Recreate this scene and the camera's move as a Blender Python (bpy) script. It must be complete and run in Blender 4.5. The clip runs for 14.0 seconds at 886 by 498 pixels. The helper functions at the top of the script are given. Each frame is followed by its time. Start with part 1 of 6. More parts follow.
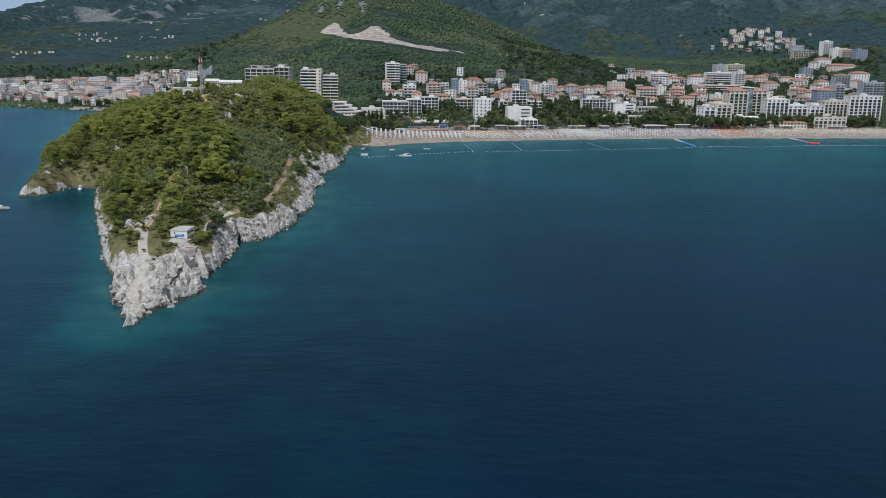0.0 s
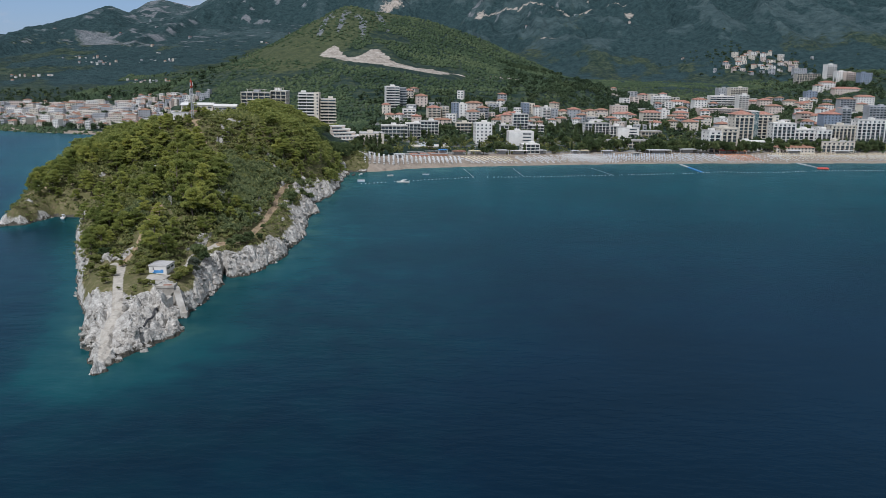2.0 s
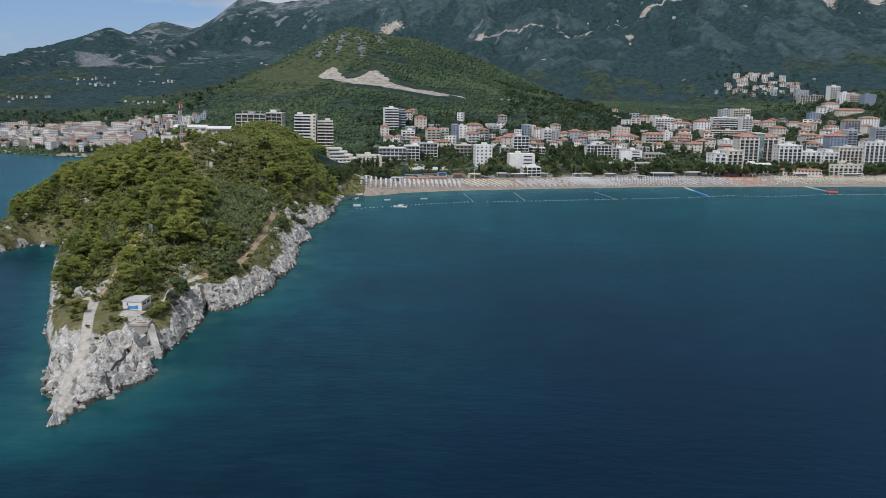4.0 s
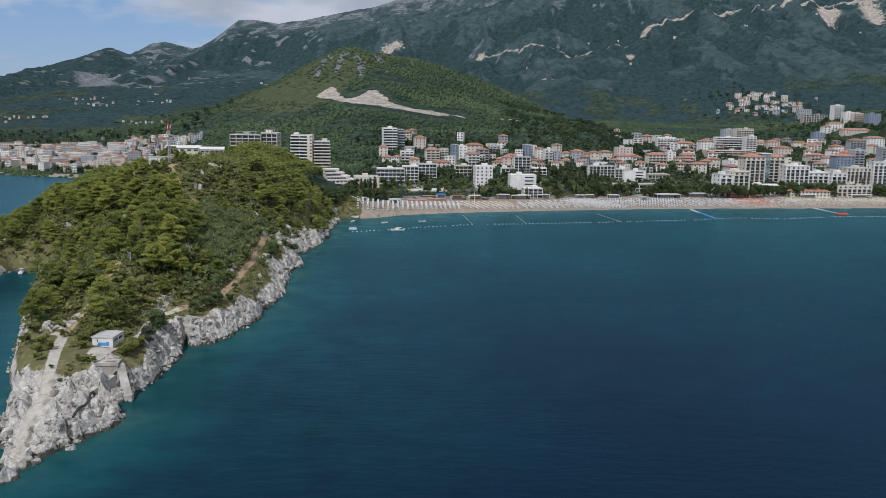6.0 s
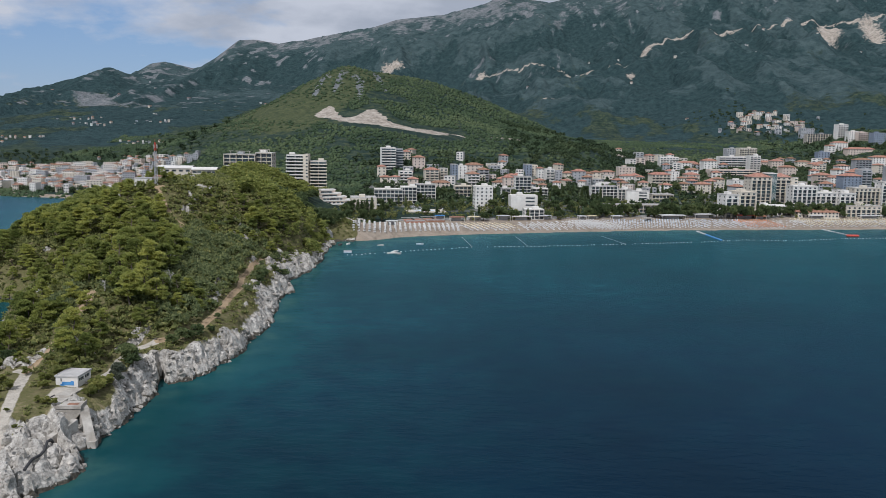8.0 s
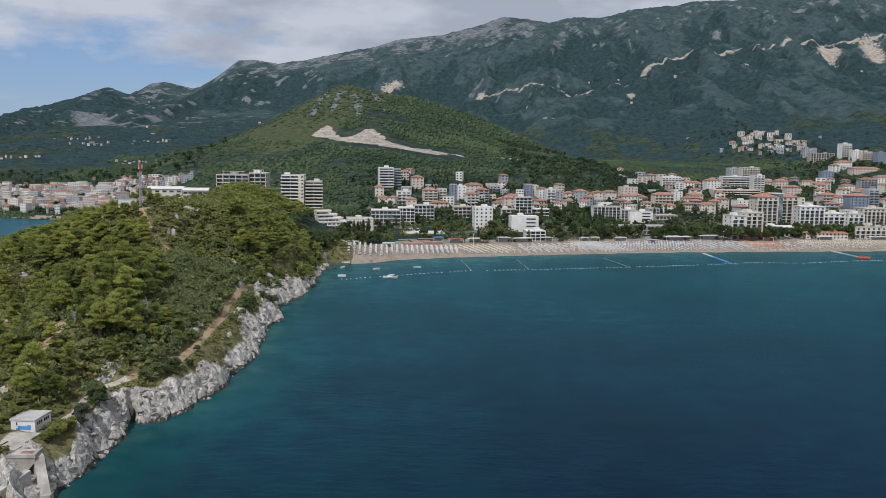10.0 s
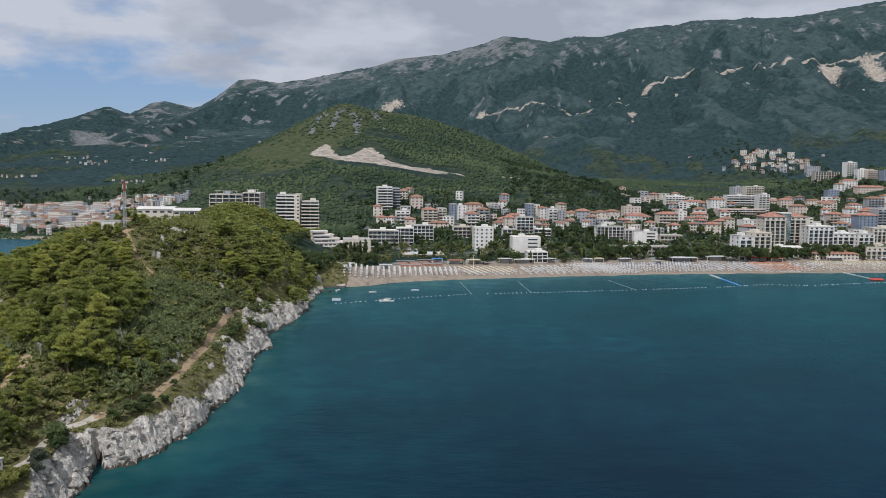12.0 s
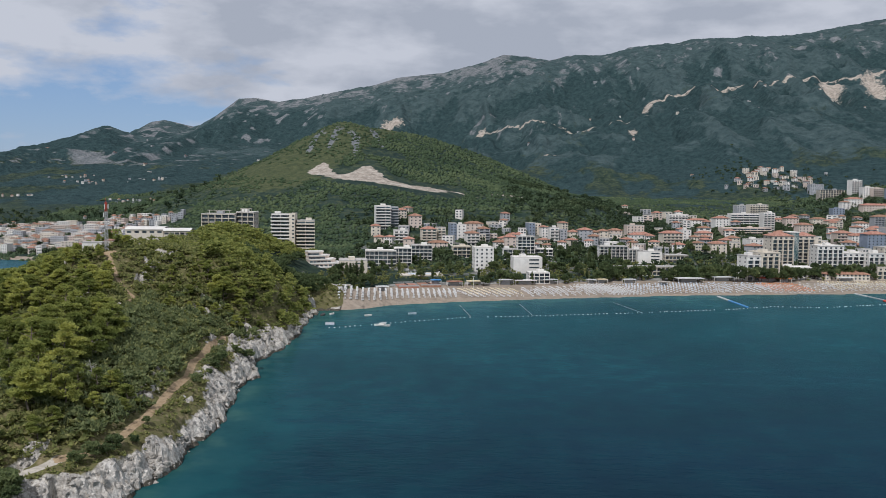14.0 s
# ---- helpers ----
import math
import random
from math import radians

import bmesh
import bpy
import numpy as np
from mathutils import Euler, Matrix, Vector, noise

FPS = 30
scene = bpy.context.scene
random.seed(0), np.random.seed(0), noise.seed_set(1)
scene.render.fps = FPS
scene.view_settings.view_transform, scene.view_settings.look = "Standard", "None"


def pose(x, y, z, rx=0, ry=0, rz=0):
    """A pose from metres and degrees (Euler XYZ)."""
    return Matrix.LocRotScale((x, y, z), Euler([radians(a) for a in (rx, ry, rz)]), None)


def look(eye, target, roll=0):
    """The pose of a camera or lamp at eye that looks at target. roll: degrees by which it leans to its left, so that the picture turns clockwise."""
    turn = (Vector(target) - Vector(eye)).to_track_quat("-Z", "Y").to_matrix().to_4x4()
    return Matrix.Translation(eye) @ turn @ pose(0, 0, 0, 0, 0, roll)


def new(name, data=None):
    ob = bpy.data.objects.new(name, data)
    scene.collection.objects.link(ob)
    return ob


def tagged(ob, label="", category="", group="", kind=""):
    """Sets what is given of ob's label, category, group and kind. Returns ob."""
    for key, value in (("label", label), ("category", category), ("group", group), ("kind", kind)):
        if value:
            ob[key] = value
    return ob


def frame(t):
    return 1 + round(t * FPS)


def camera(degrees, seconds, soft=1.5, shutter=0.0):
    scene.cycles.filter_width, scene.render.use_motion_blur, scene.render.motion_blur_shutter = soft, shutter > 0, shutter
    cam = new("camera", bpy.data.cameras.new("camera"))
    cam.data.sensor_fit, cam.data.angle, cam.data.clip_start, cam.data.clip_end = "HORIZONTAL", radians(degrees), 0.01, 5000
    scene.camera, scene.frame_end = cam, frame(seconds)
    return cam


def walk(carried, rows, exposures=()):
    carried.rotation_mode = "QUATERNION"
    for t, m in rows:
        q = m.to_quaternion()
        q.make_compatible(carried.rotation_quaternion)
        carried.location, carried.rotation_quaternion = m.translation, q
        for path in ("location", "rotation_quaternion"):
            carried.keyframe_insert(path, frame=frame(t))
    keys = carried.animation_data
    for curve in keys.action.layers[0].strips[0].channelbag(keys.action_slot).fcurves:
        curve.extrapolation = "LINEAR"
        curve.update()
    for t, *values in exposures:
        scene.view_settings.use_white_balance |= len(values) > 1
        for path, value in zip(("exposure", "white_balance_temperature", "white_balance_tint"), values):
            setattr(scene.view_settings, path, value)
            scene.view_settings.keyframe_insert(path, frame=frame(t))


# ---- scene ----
cam = camera(54.3, 14.0, soft=0.8)
PATH = [
    (0, (1.493, 4.337, 77.594), (1.5430, 6.2834, 77.1351), 0.94),
    (0.5, (2.023, 9.358, 77.729), (2.0722, 11.3070, 77.2833), 0.94),
    (1, (2.544, 14.381, 77.842), (2.5921, 16.3331, 77.4086), 0.94),
    (1.5, (3.056, 19.407, 77.934), (3.1032, 21.3617, 77.5125), 0.94),
    (2, (3.560, 24.436, 78.006), (3.6059, 26.3929, 77.5965), 0.94),
    (2.5, (4.055, 29.467, 78.059), (4.1007, 31.4266, 77.6621), 0.93),
    (3, (4.543, 34.501, 78.096), (4.5881, 36.4628, 77.7108), 0.93),
    (5.5, (6.888, 59.711, 78.081), (6.9295, 61.6829, 77.7512), 0.90),
    (6, (7.341, 64.761, 78.048), (7.3820, 66.7348, 77.7290), 0.89),
    (6.5, (7.789, 69.813, 78.008), (7.8302, 71.7892, 77.7000), 0.88),
    (7, (8.234, 74.869, 77.963), (8.2747, 76.8463, 77.6659), 0.87),
    (7.5, (8.676, 79.927, 77.914), (8.7158, 81.9059, 77.6279), 0.86),
    (8, (9.115, 84.988, 77.863), (9.1542, 86.9682, 77.5876), 0.85),
    (10.5, (11.282, 110.331, 77.621), (11.3197, 112.3189, 77.4010), 0.78),
    (11, (11.714, 115.408, 77.586), (11.7507, 117.3969, 77.3767), 0.77),
    (11.5, (12.146, 120.488, 77.558), (12.1822, 122.4776, 77.3601), 0.75),
    (12, (12.579, 125.570, 77.540), (12.6145, 127.5608, 77.3525), 0.74),
    (12.5, (13.013, 130.655, 77.532), (13.0482, 132.6466, 77.3555), 0.72),
    (13, (13.449, 135.742, 77.536), (13.4836, 137.7351, 77.3704), 0.70),
    (13.5, (13.887, 140.833, 77.554), (13.9212, 142.8262, 77.3987), 0.68),
    (14, (14.328, 145.925, 77.587), (14.3616, 147.9199, 77.4417), 0.66),
]
walk(cam, [(t, look(eye, target, roll)) for t, eye, target, roll in PATH], [(0, 0.0, 5620, 13), (14, 0.05, 5920, 14)])

# ---- light ----
SUN_DIR = Vector((-0.24, -0.60, 0.76)).normalized()      # from the ground towards the sun
sun_data = bpy.data.lights.new("sun", "SUN")
sun_data.energy, sun_data.angle, sun_data.color = 3.05, radians(0.6), (1.0, 0.95, 0.87)
sun = new("sun", sun_data)
sun.matrix_world = look((0, 0, 900), Vector((0, 0, 900)) - SUN_DIR)

world = bpy.data.worlds.new("sky")
scene.world = world
world.use_nodes = True


def build_sky():
    nt = world.node_tree
    nt.nodes.clear()
    N, L = nt.nodes.new, nt.links.new
    out, bg = N("ShaderNodeOutputWorld"), N("ShaderNodeBackground")
    sky = N("ShaderNodeTexSky")
    sky.sky_type, sky.sun_disc = "NISHITA", False
    sky.sun_elevation = math.asin(SUN_DIR.z)
    sky.sun_rotation = math.atan2(SUN_DIR.x, SUN_DIR.y)
    sky.altitude, sky.air_density, sky.dust_density, sky.ozone_density = 80, 1.0, 0.25, 2.0
    tc, sep = N("ShaderNodeTexCoord"), N("ShaderNodeSeparateXYZ")
    L(tc.outputs["Generated"], sep.inputs[0])
    # cloud deck: the direction laid out on a flat layer overhead
    up = N("ShaderNodeMath"); up.operation = "ADD"; up.inputs[1].default_value = 0.10
    clampz = N("ShaderNodeMath"); clampz.operation = "MAXIMUM"; clampz.inputs[1].default_value = 0.0
    L(sep.outputs["Z"], clampz.inputs[0]); L(clampz.outputs[0], up.inputs[0])
    dx, dy = N("ShaderNodeMath"), N("ShaderNodeMath")
    for n, axis in ((dx, "X"), (dy, "Y")):
        n.operation = "DIVIDE"
        L(sep.outputs[axis], n.inputs[0]); L(up.outputs[0], n.inputs[1])
    comb = N("ShaderNodeCombineXYZ")
    tall = N("ShaderNodeMath"); tall.operation = "MULTIPLY"; tall.inputs[1].default_value = 2.7
    L(sep.outputs["Z"], tall.inputs[0])
    L(sep.outputs["X"], comb.inputs[0]); L(sep.outputs["Y"], comb.inputs[1]); L(tall.outputs[0], comb.inputs[2])

    def cloud_noise(scale, detail, rough, shift):
        m, n = N("ShaderNodeMapping"), N("ShaderNodeTexNoise")
        m.inputs["Location"].default_value = shift
        n.inputs["Scale"].default_value, n.inputs["Detail"].default_value, n.inputs["Roughness"].default_value = scale, detail, rough
        L(comb.outputs[0], m.inputs["Vector"]); L(m.outputs[0], n.inputs["Vector"])
        return n.outputs["Fac"]

    big, tone = cloud_noise(4.6, 9, 0.55, (3.4, 1.2, 0.3)), cloud_noise(7.0, 8, 0.52, (9.4, 2.2, 4.0))
    # the cover thins towards the western horizon, where the sky is blue
    west = N("ShaderNodeMapRange"); west.inputs[1].default_value, west.inputs[2].default_value = -0.50, 0.10
    west.inputs[3].default_value, west.inputs[4].default_value = -0.25, 0.08
    L(sep.outputs["X"], west.inputs[0])
    high = N("ShaderNodeMath"); high.operation = "MULTIPLY_ADD"; high.inputs[1].default_value = 1.5
    L(clampz.outputs[0], high.inputs[0]); L(west.outputs[0], high.inputs[2])
    add = N("ShaderNodeMath"); L(big, add.inputs[0]); L(high.outputs[0], add.inputs[1])
    cover = N("ShaderNodeValToRGB")
    cover.color_ramp.elements[0].position, cover.color_ramp.elements[1].position = 0.43, 0.56
    L(add.outputs[0], cover.inputs[0])
    grey = N("ShaderNodeValToRGB")
    grey.color_ramp.elements[0].position, grey.color_ramp.elements[1].position = 0.40, 0.58
    grey.color_ramp.elements[0].color, grey.color_ramp.elements[1].color = (3.2, 3.4, 3.65, 1), (4.6, 4.7, 4.8, 1)
    L(tone, grey.inputs[0])
    clear = N("ShaderNodeMix"); clear.data_type = "RGBA"      # clear air deepens the pale horizon
    clear.inputs["Factor"].default_value, clear.inputs[7].default_value = 0.72, (1.35, 2.15, 3.5, 1)
    L(sky.outputs[0], clear.inputs[6])
    mix = N("ShaderNodeMix"); mix.data_type = "RGBA"
    L(cover.outputs[0], mix.inputs["Factor"]); L(clear.outputs[2], mix.inputs[6]); L(grey.outputs[0], mix.inputs[7])
    L(mix.outputs[2], bg.inputs["Color"])
    bg.inputs["Strength"].default_value = 0.118
    L(bg.outputs[0], out.inputs["Surface"])


build_sky()
scene.view_settings.exposure = 0.0


# ---- materials ----
def material(name, colours, scale=1.0, rough=0.8, detail=6, bump=0.0, bump_scale=None, random_tint=0.0, island=False,
             space="Object", metal=0.0, spec=0.4, second=None, second_scale=0.1, second_amount=0.5, stretch=(1, 1, 1)):
    """A surface with two scales of variation: noise between two or three colours, a broad second tint, and fine relief."""
    m = bpy.data.materials.new(name)
    m.use_nodes = True
    nt = m.node_tree
    N, L = nt.nodes.new, nt.links.new
    bsdf = nt.nodes["Principled BSDF"]
    bsdf.inputs["Roughness"].default_value, bsdf.inputs["Metallic"].default_value = rough, metal
    bsdf.inputs["Specular IOR Level"].default_value = spec
    if space == "World":
        where = N("ShaderNodeNewGeometry").outputs["Position"]
    else:
        where = N("ShaderNodeTexCoord").outputs["Object"]
    mp = N("ShaderNodeMapping"); mp.inputs["Scale"].default_value = stretch
    L(where, mp.inputs["Vector"])
    n1 = N("ShaderNodeTexNoise")
    n1.inputs["Scale"].default_value, n1.inputs["Detail"].default_value, n1.inputs["Roughness"].default_value = scale, detail, 0.62
    L(mp.outputs[0], n1.inputs["Vector"])
    ramp = N("ShaderNodeValToRGB")
    els = ramp.color_ramp.elements
    while len(els) < len(colours):
        els.new(0.5)
    for i, (e, c) in enumerate(zip(els, colours)):
        e.position = 0.32 + 0.36 * i / max(1, len(colours) - 1)
        e.color = (*c, 1)
    L(n1.outputs["Fac"], ramp.inputs[0])
    colour = ramp.outputs[0]
    if second:
        n2 = N("ShaderNodeTexNoise")
        n2.inputs["Scale"].default_value, n2.inputs["Detail"].default_value = second_scale, 4
        L(mp.outputs[0], n2.inputs["Vector"])
        r2 = N("ShaderNodeMapRange")
        r2.inputs[1].default_value, r2.inputs[2].default_value, r2.inputs[4].default_value = 0.42, 0.62, second_amount
        L(n2.outputs["Fac"], r2.inputs[0])
        mx = N("ShaderNodeMix"); mx.data_type = "RGBA"
        L(r2.outputs[0], mx.inputs["Factor"]); L(colour, mx.inputs[6]); mx.inputs[7].default_value = (*second, 1)
        colour = mx.outputs[2]
    if random_tint:
        rnd = N("ShaderNodeNewGeometry").outputs["Random Per Island"] if island else N("ShaderNodeObjectInfo").outputs["Random"]
        hsv, v, h = N("ShaderNodeHueSaturation"), N("ShaderNodeMapRange"), N("ShaderNodeMapRange")
        v.inputs[3].default_value, v.inputs[4].default_value = 1 - random_tint, 1 + random_tint
        h.inputs[3].default_value, h.inputs[4].default_value = 0.5 + 0.05 * random_tint, 0.5 - 0.05 * random_tint
        L(rnd, v.inputs[0]); L(rnd, h.inputs[0])
        L(v.outputs[0], hsv.inputs["Value"]); L(h.outputs[0], hsv.inputs["Hue"]); L(colour, hsv.inputs["Color"])
        colour = hsv.outputs[0]
    L(colour, bsdf.inputs["Base Color"])
    if bump:
        nb, b = N("ShaderNodeTexNoise"), N("ShaderNodeBump")
        nb.inputs["Scale"].default_value, nb.inputs["Detail"].default_value = bump_scale or scale * 3, 5
        L(mp.outputs[0], nb.inputs["Vector"])
        b.inputs["Strength"].default_value, b.inputs["Distance"].default_value = min(1.0, bump), 1.0 / (bump_scale or scale * 3)
        L(nb.outputs["Fac"], b.inputs["Height"]); L(b.outputs[0], bsdf.inputs["Normal"])
    return m


def leafy(m, amount=0.45):
    """Lets light through a leaf material."""
    nt = m.node_tree
    bsdf, out = nt.nodes["Principled BSDF"], nt.nodes["Material Output"]
    tr, mix = nt.nodes.new("ShaderNodeBsdfTranslucent"), nt.nodes.new("ShaderNodeMixShader")
    nt.links.new(bsdf.inputs["Base Color"].links[0].from_socket, tr.inputs["Color"])
    mix.inputs[0].default_value = amount
    nt.links.new(bsdf.outputs[0], mix.inputs[1])
    nt.links.new(tr.outputs[0], mix.inputs[2])
    nt.links.new(mix.outputs[0], out.inputs["Surface"])
    return m


def mix_layers(m, layers):
    """Lays further colours over a material's base colour, each where a vertex attribute is high, with edges broken by noise."""
    nt = m.node_tree
    N, L = nt.nodes.new, nt.links.new
    bsdf = nt.nodes["Principled BSDF"]
    pos = N("ShaderNodeNewGeometry").outputs["Position"]
    for attr, dark, light, scale, ragged in layers:
        colour = bsdf.inputs["Base Color"].links[0].from_socket
        a = N("ShaderNodeAttribute"); a.attribute_name = attr
        n, e = N("ShaderNodeTexNoise"), N("ShaderNodeTexNoise")
        n.inputs["Scale"].default_value, n.inputs["Detail"].default_value, n.inputs["Roughness"].default_value = scale, 9, 0.74
        e.inputs["Scale"].default_value, e.inputs["Detail"].default_value, e.inputs["Roughness"].default_value = scale * 0.9, 8, 0.66
        L(pos, n.inputs["Vector"]); L(pos, e.inputs["Vector"])
        r = N("ShaderNodeValToRGB")
        r.color_ramp.elements[0].position, r.color_ramp.elements[1].position = 0.34, 0.62
        r.color_ramp.elements[0].color, r.color_ramp.elements[1].color = (*dark, 1), (*light, 1)
        L(n.outputs["Fac"], r.inputs[0])
        f = N("ShaderNodeMath"); f.operation = "MULTIPLY_ADD"; f.inputs[1].default_value = ragged
        L(e.outputs["Fac"], f.inputs[0]); L(a.outputs["Fac"], f.inputs[2])
        step = N("ShaderNodeMapRange")
        step.inputs[1].default_value, step.inputs[2].default_value = 0.45 + ragged / 2, 0.62 + ragged / 2
        L(f.outputs[0], step.inputs[0])
        mx = N("ShaderNodeMix"); mx.data_type = "RGBA"
        L(step.outputs[0], mx.inputs["Factor"]); L(colour, mx.inputs[6]); L(r.outputs[0], mx.inputs[7])
        L(mx.outputs[2], bsdf.inputs["Base Color"])
    return m


M_HEADLAND = mix_layers(
    material("headland ground", [(0.17, 0.14, 0.078), (0.12, 0.118, 0.046), (0.25, 0.205, 0.12)], scale=0.35, rough=0.95, bump=0.5,
             bump_scale=1.2, space="World", second=(0.10, 0.098, 0.042), second_scale=0.12, spec=0.1),
    [("rock", (0.235, 0.218, 0.190), (0.61, 0.575, 0.515), 0.45, 0.5), ("wet", (0.045, 0.041, 0.034), (0.12, 0.108, 0.085), 0.7, 0.7),
     ("pale_track", (0.36, 0.325, 0.27), (0.51, 0.465, 0.395), 0.5, 0.6), ("track", (0.27, 0.195, 0.115), (0.40, 0.30, 0.19), 0.6, 0.5)])
# distance haze is put into colour: a blue-grey tint layer, bluish far woods and rock
M_GROUND = mix_layers(
    material("mainland ground", [(0.014, 0.028, 0.021), (0.034, 0.053, 0.038), (0.074, 0.092, 0.060)], scale=0.045, rough=0.95, detail=12,
             bump=0.8, bump_scale=0.09, space="World", second=(0.024, 0.040, 0.038), second_scale=0.004, second_amount=0.65, spec=0.05),
    [("scrub", (0.040, 0.055, 0.030), (0.092, 0.104, 0.052), 0.10, 0.8), ("haze_tint", (0.024, 0.045, 0.049), (0.068, 0.099, 0.099), 0.030, 1.0), ("woods", (0.015, 0.031, 0.034), (0.040, 0.069, 0.070), 0.060, 0.9),
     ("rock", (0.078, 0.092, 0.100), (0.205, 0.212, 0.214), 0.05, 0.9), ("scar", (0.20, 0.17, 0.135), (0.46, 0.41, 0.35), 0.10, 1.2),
     ("sand", (0.24, 0.195, 0.148), (0.335, 0.285, 0.228), 0.15, 0.1), ("paved", (0.14, 0.14, 0.13), (0.30, 0.29, 0.27), 0.04, 0.5)])
M_BARK = material("pine bark", [(0.10, 0.075, 0.055), (0.22, 0.18, 0.15)], scale=2.5, rough=0.95, bump=0.6, stretch=(1, 1, 0.3))
M_PINE = material("pine needles", [(0.165, 0.205, 0.056), (0.300, 0.330, 0.090), (0.420, 0.430, 0.125)], scale=0.35, rough=0.75, random_tint=0.34,
                  spec=0.15)
M_PINE_FAR = material("distant pine needles", [(0.165, 0.205, 0.060), (0.295, 0.325, 0.095), (0.405, 0.415, 0.13)], scale=0.35, rough=0.75,
                      random_tint=0.35, island=True, spec=0.15)
M_SHRUB = material("maquis leaves", [(0.135, 0.165, 0.060), (0.235, 0.255, 0.090), (0.335, 0.325, 0.14)], scale=0.6, rough=0.8,
                   random_tint=0.4, island=True, spec=0.15)
M_HOLM = material("holm oak leaves", [(0.115, 0.150, 0.070), (0.200, 0.238, 0.105), (0.285, 0.310, 0.135)], scale=0.5, rough=0.75,
                  random_tint=0.35, island=True, spec=0.2)
M_LOW = material("low yellowish scrub leaves", [(0.130, 0.160, 0.045), (0.235, 0.255, 0.075), (0.330, 0.320, 0.12)], scale=0.8, rough=0.8,
                 random_tint=0.3, spec=0.15)
M_SAGE = material("grey-green leaves", [(0.085, 0.105, 0.070), (0.15, 0.17, 0.12), (0.22, 0.235, 0.175)], scale=0.8, rough=0.8, random_tint=0.2, spec=0.2)
M_BROAD = material("broad leaves", [(0.066, 0.094, 0.042), (0.118, 0.158, 0.066), (0.175, 0.212, 0.09)], scale=0.5, rough=0.7,
                   random_tint=0.35, spec=0.2)
M_WOODS = material("hill woods", [(0.032, 0.052, 0.028), (0.053, 0.078, 0.039), (0.080, 0.104, 0.050)], scale=0.012, rough=0.85, space="World",
                   random_tint=0.25, island=True, spec=0.1)
M_ROCK = material("limestone", [(0.22, 0.204, 0.178), (0.40, 0.376, 0.335), (0.55, 0.518, 0.465)], scale=0.7, rough=0.9, bump=0.8, bump_scale=1.4,
                  detail=9, second=(0.24, 0.21, 0.16), second_scale=0.25)
M_CONCRETE = material("weathered concrete", [(0.33, 0.305, 0.265), (0.54, 0.505, 0.445)], scale=0.5, rough=0.9, bump=0.3, bump_scale=4,
                      second=(0.18, 0.15, 0.11), second_scale=0.3)
M_WHITE = material("white render", [(0.60, 0.58, 0.54), (0.78, 0.76, 0.71)], scale=0.25, rough=0.8, second=(0.52, 0.48, 0.43), second_scale=0.06)
M_CREAM = material("cream render", [(0.52, 0.47, 0.385), (0.68, 0.62, 0.52)], scale=0.25, rough=0.85, second=(0.5, 0.45, 0.38), second_scale=0.06)
M_PINK = material("pale pink render", [(0.47, 0.385, 0.325), (0.60, 0.52, 0.45)], scale=0.25, rough=0.85, second=(0.6, 0.5, 0.44), second_scale=0.06)
M_GREY = material("grey render", [(0.28, 0.29, 0.30), (0.42, 0.43, 0.44)], scale=0.25, rough=0.85, second=(0.25, 0.25, 0.25), second_scale=0.06)
M_BLUE = material("blue grey cladding", [(0.16, 0.20, 0.26), (0.26, 0.30, 0.36)], scale=0.25, rough=0.6, second=(0.2, 0.22, 0.25), second_scale=0.06)
M_TILE = material("terracotta roof tiles", [(0.21, 0.105, 0.070), (0.31, 0.16, 0.105), (0.39, 0.235, 0.17)], scale=0.5, rough=0.85, bump=0.4,
                  bump_scale=2, random_tint=0.2)
M_FLAT = material("flat roof gravel", [(0.34, 0.33, 0.31), (0.52, 0.50, 0.47)], scale=0.3, rough=0.95)
M_GLASS = material("window glass", [(0.03, 0.04, 0.05), (0.09, 0.11, 0.12)], scale=0.2, rough=0.12, random_tint=0.5, spec=0.6)
M_TEAL = material("green tinted curtain glass", [(0.03, 0.08, 0.09), (0.06, 0.13, 0.14)], scale=0.2, rough=0.12, spec=0.6)
M_CANVAS = material("white canvas", [(0.46, 0.46, 0.45), (0.60, 0.60, 0.58)], scale=0.8, rough=0.9, random_tint=0.06)
M_STRAW = material("straw coloured canvas", [(0.56, 0.47, 0.30), (0.70, 0.62, 0.44)], scale=0.8, rough=0.9, random_tint=0.12)
M_ORANGE = material("orange canvas", [(0.55, 0.17, 0.07), (0.66, 0.25, 0.12)], scale=0.8, rough=0.9, random_tint=0.15)
M_BLUECANVAS = material("pale blue canvas", [(0.36, 0.42, 0.48), (0.52, 0.56, 0.60)], scale=0.8, rough=0.9, random_tint=0.15)
M_STEEL = material("galvanised steel", [(0.38, 0.38, 0.38), (0.55, 0.55, 0.55)], scale=2, rough=0.5, metal=0.5)
M_RED = material("red paint", [(0.42, 0.05, 0.03), (0.55, 0.08, 0.05)], scale=1, rough=0.6)
M_BLUEPAINT = material("blue paint", [(0.05, 0.18, 0.42), (0.09, 0.28, 0.55)], scale=1, rough=0.6)
M_DARK = material("dark weathered metal", [(0.03, 0.03, 0.035), (0.07, 0.065, 0.06)], scale=1, rough=0.8)
M_PLASTIC = material("white plastic", [(0.46, 0.45, 0.43), (0.58, 0.57, 0.55)], scale=1, rough=0.5)


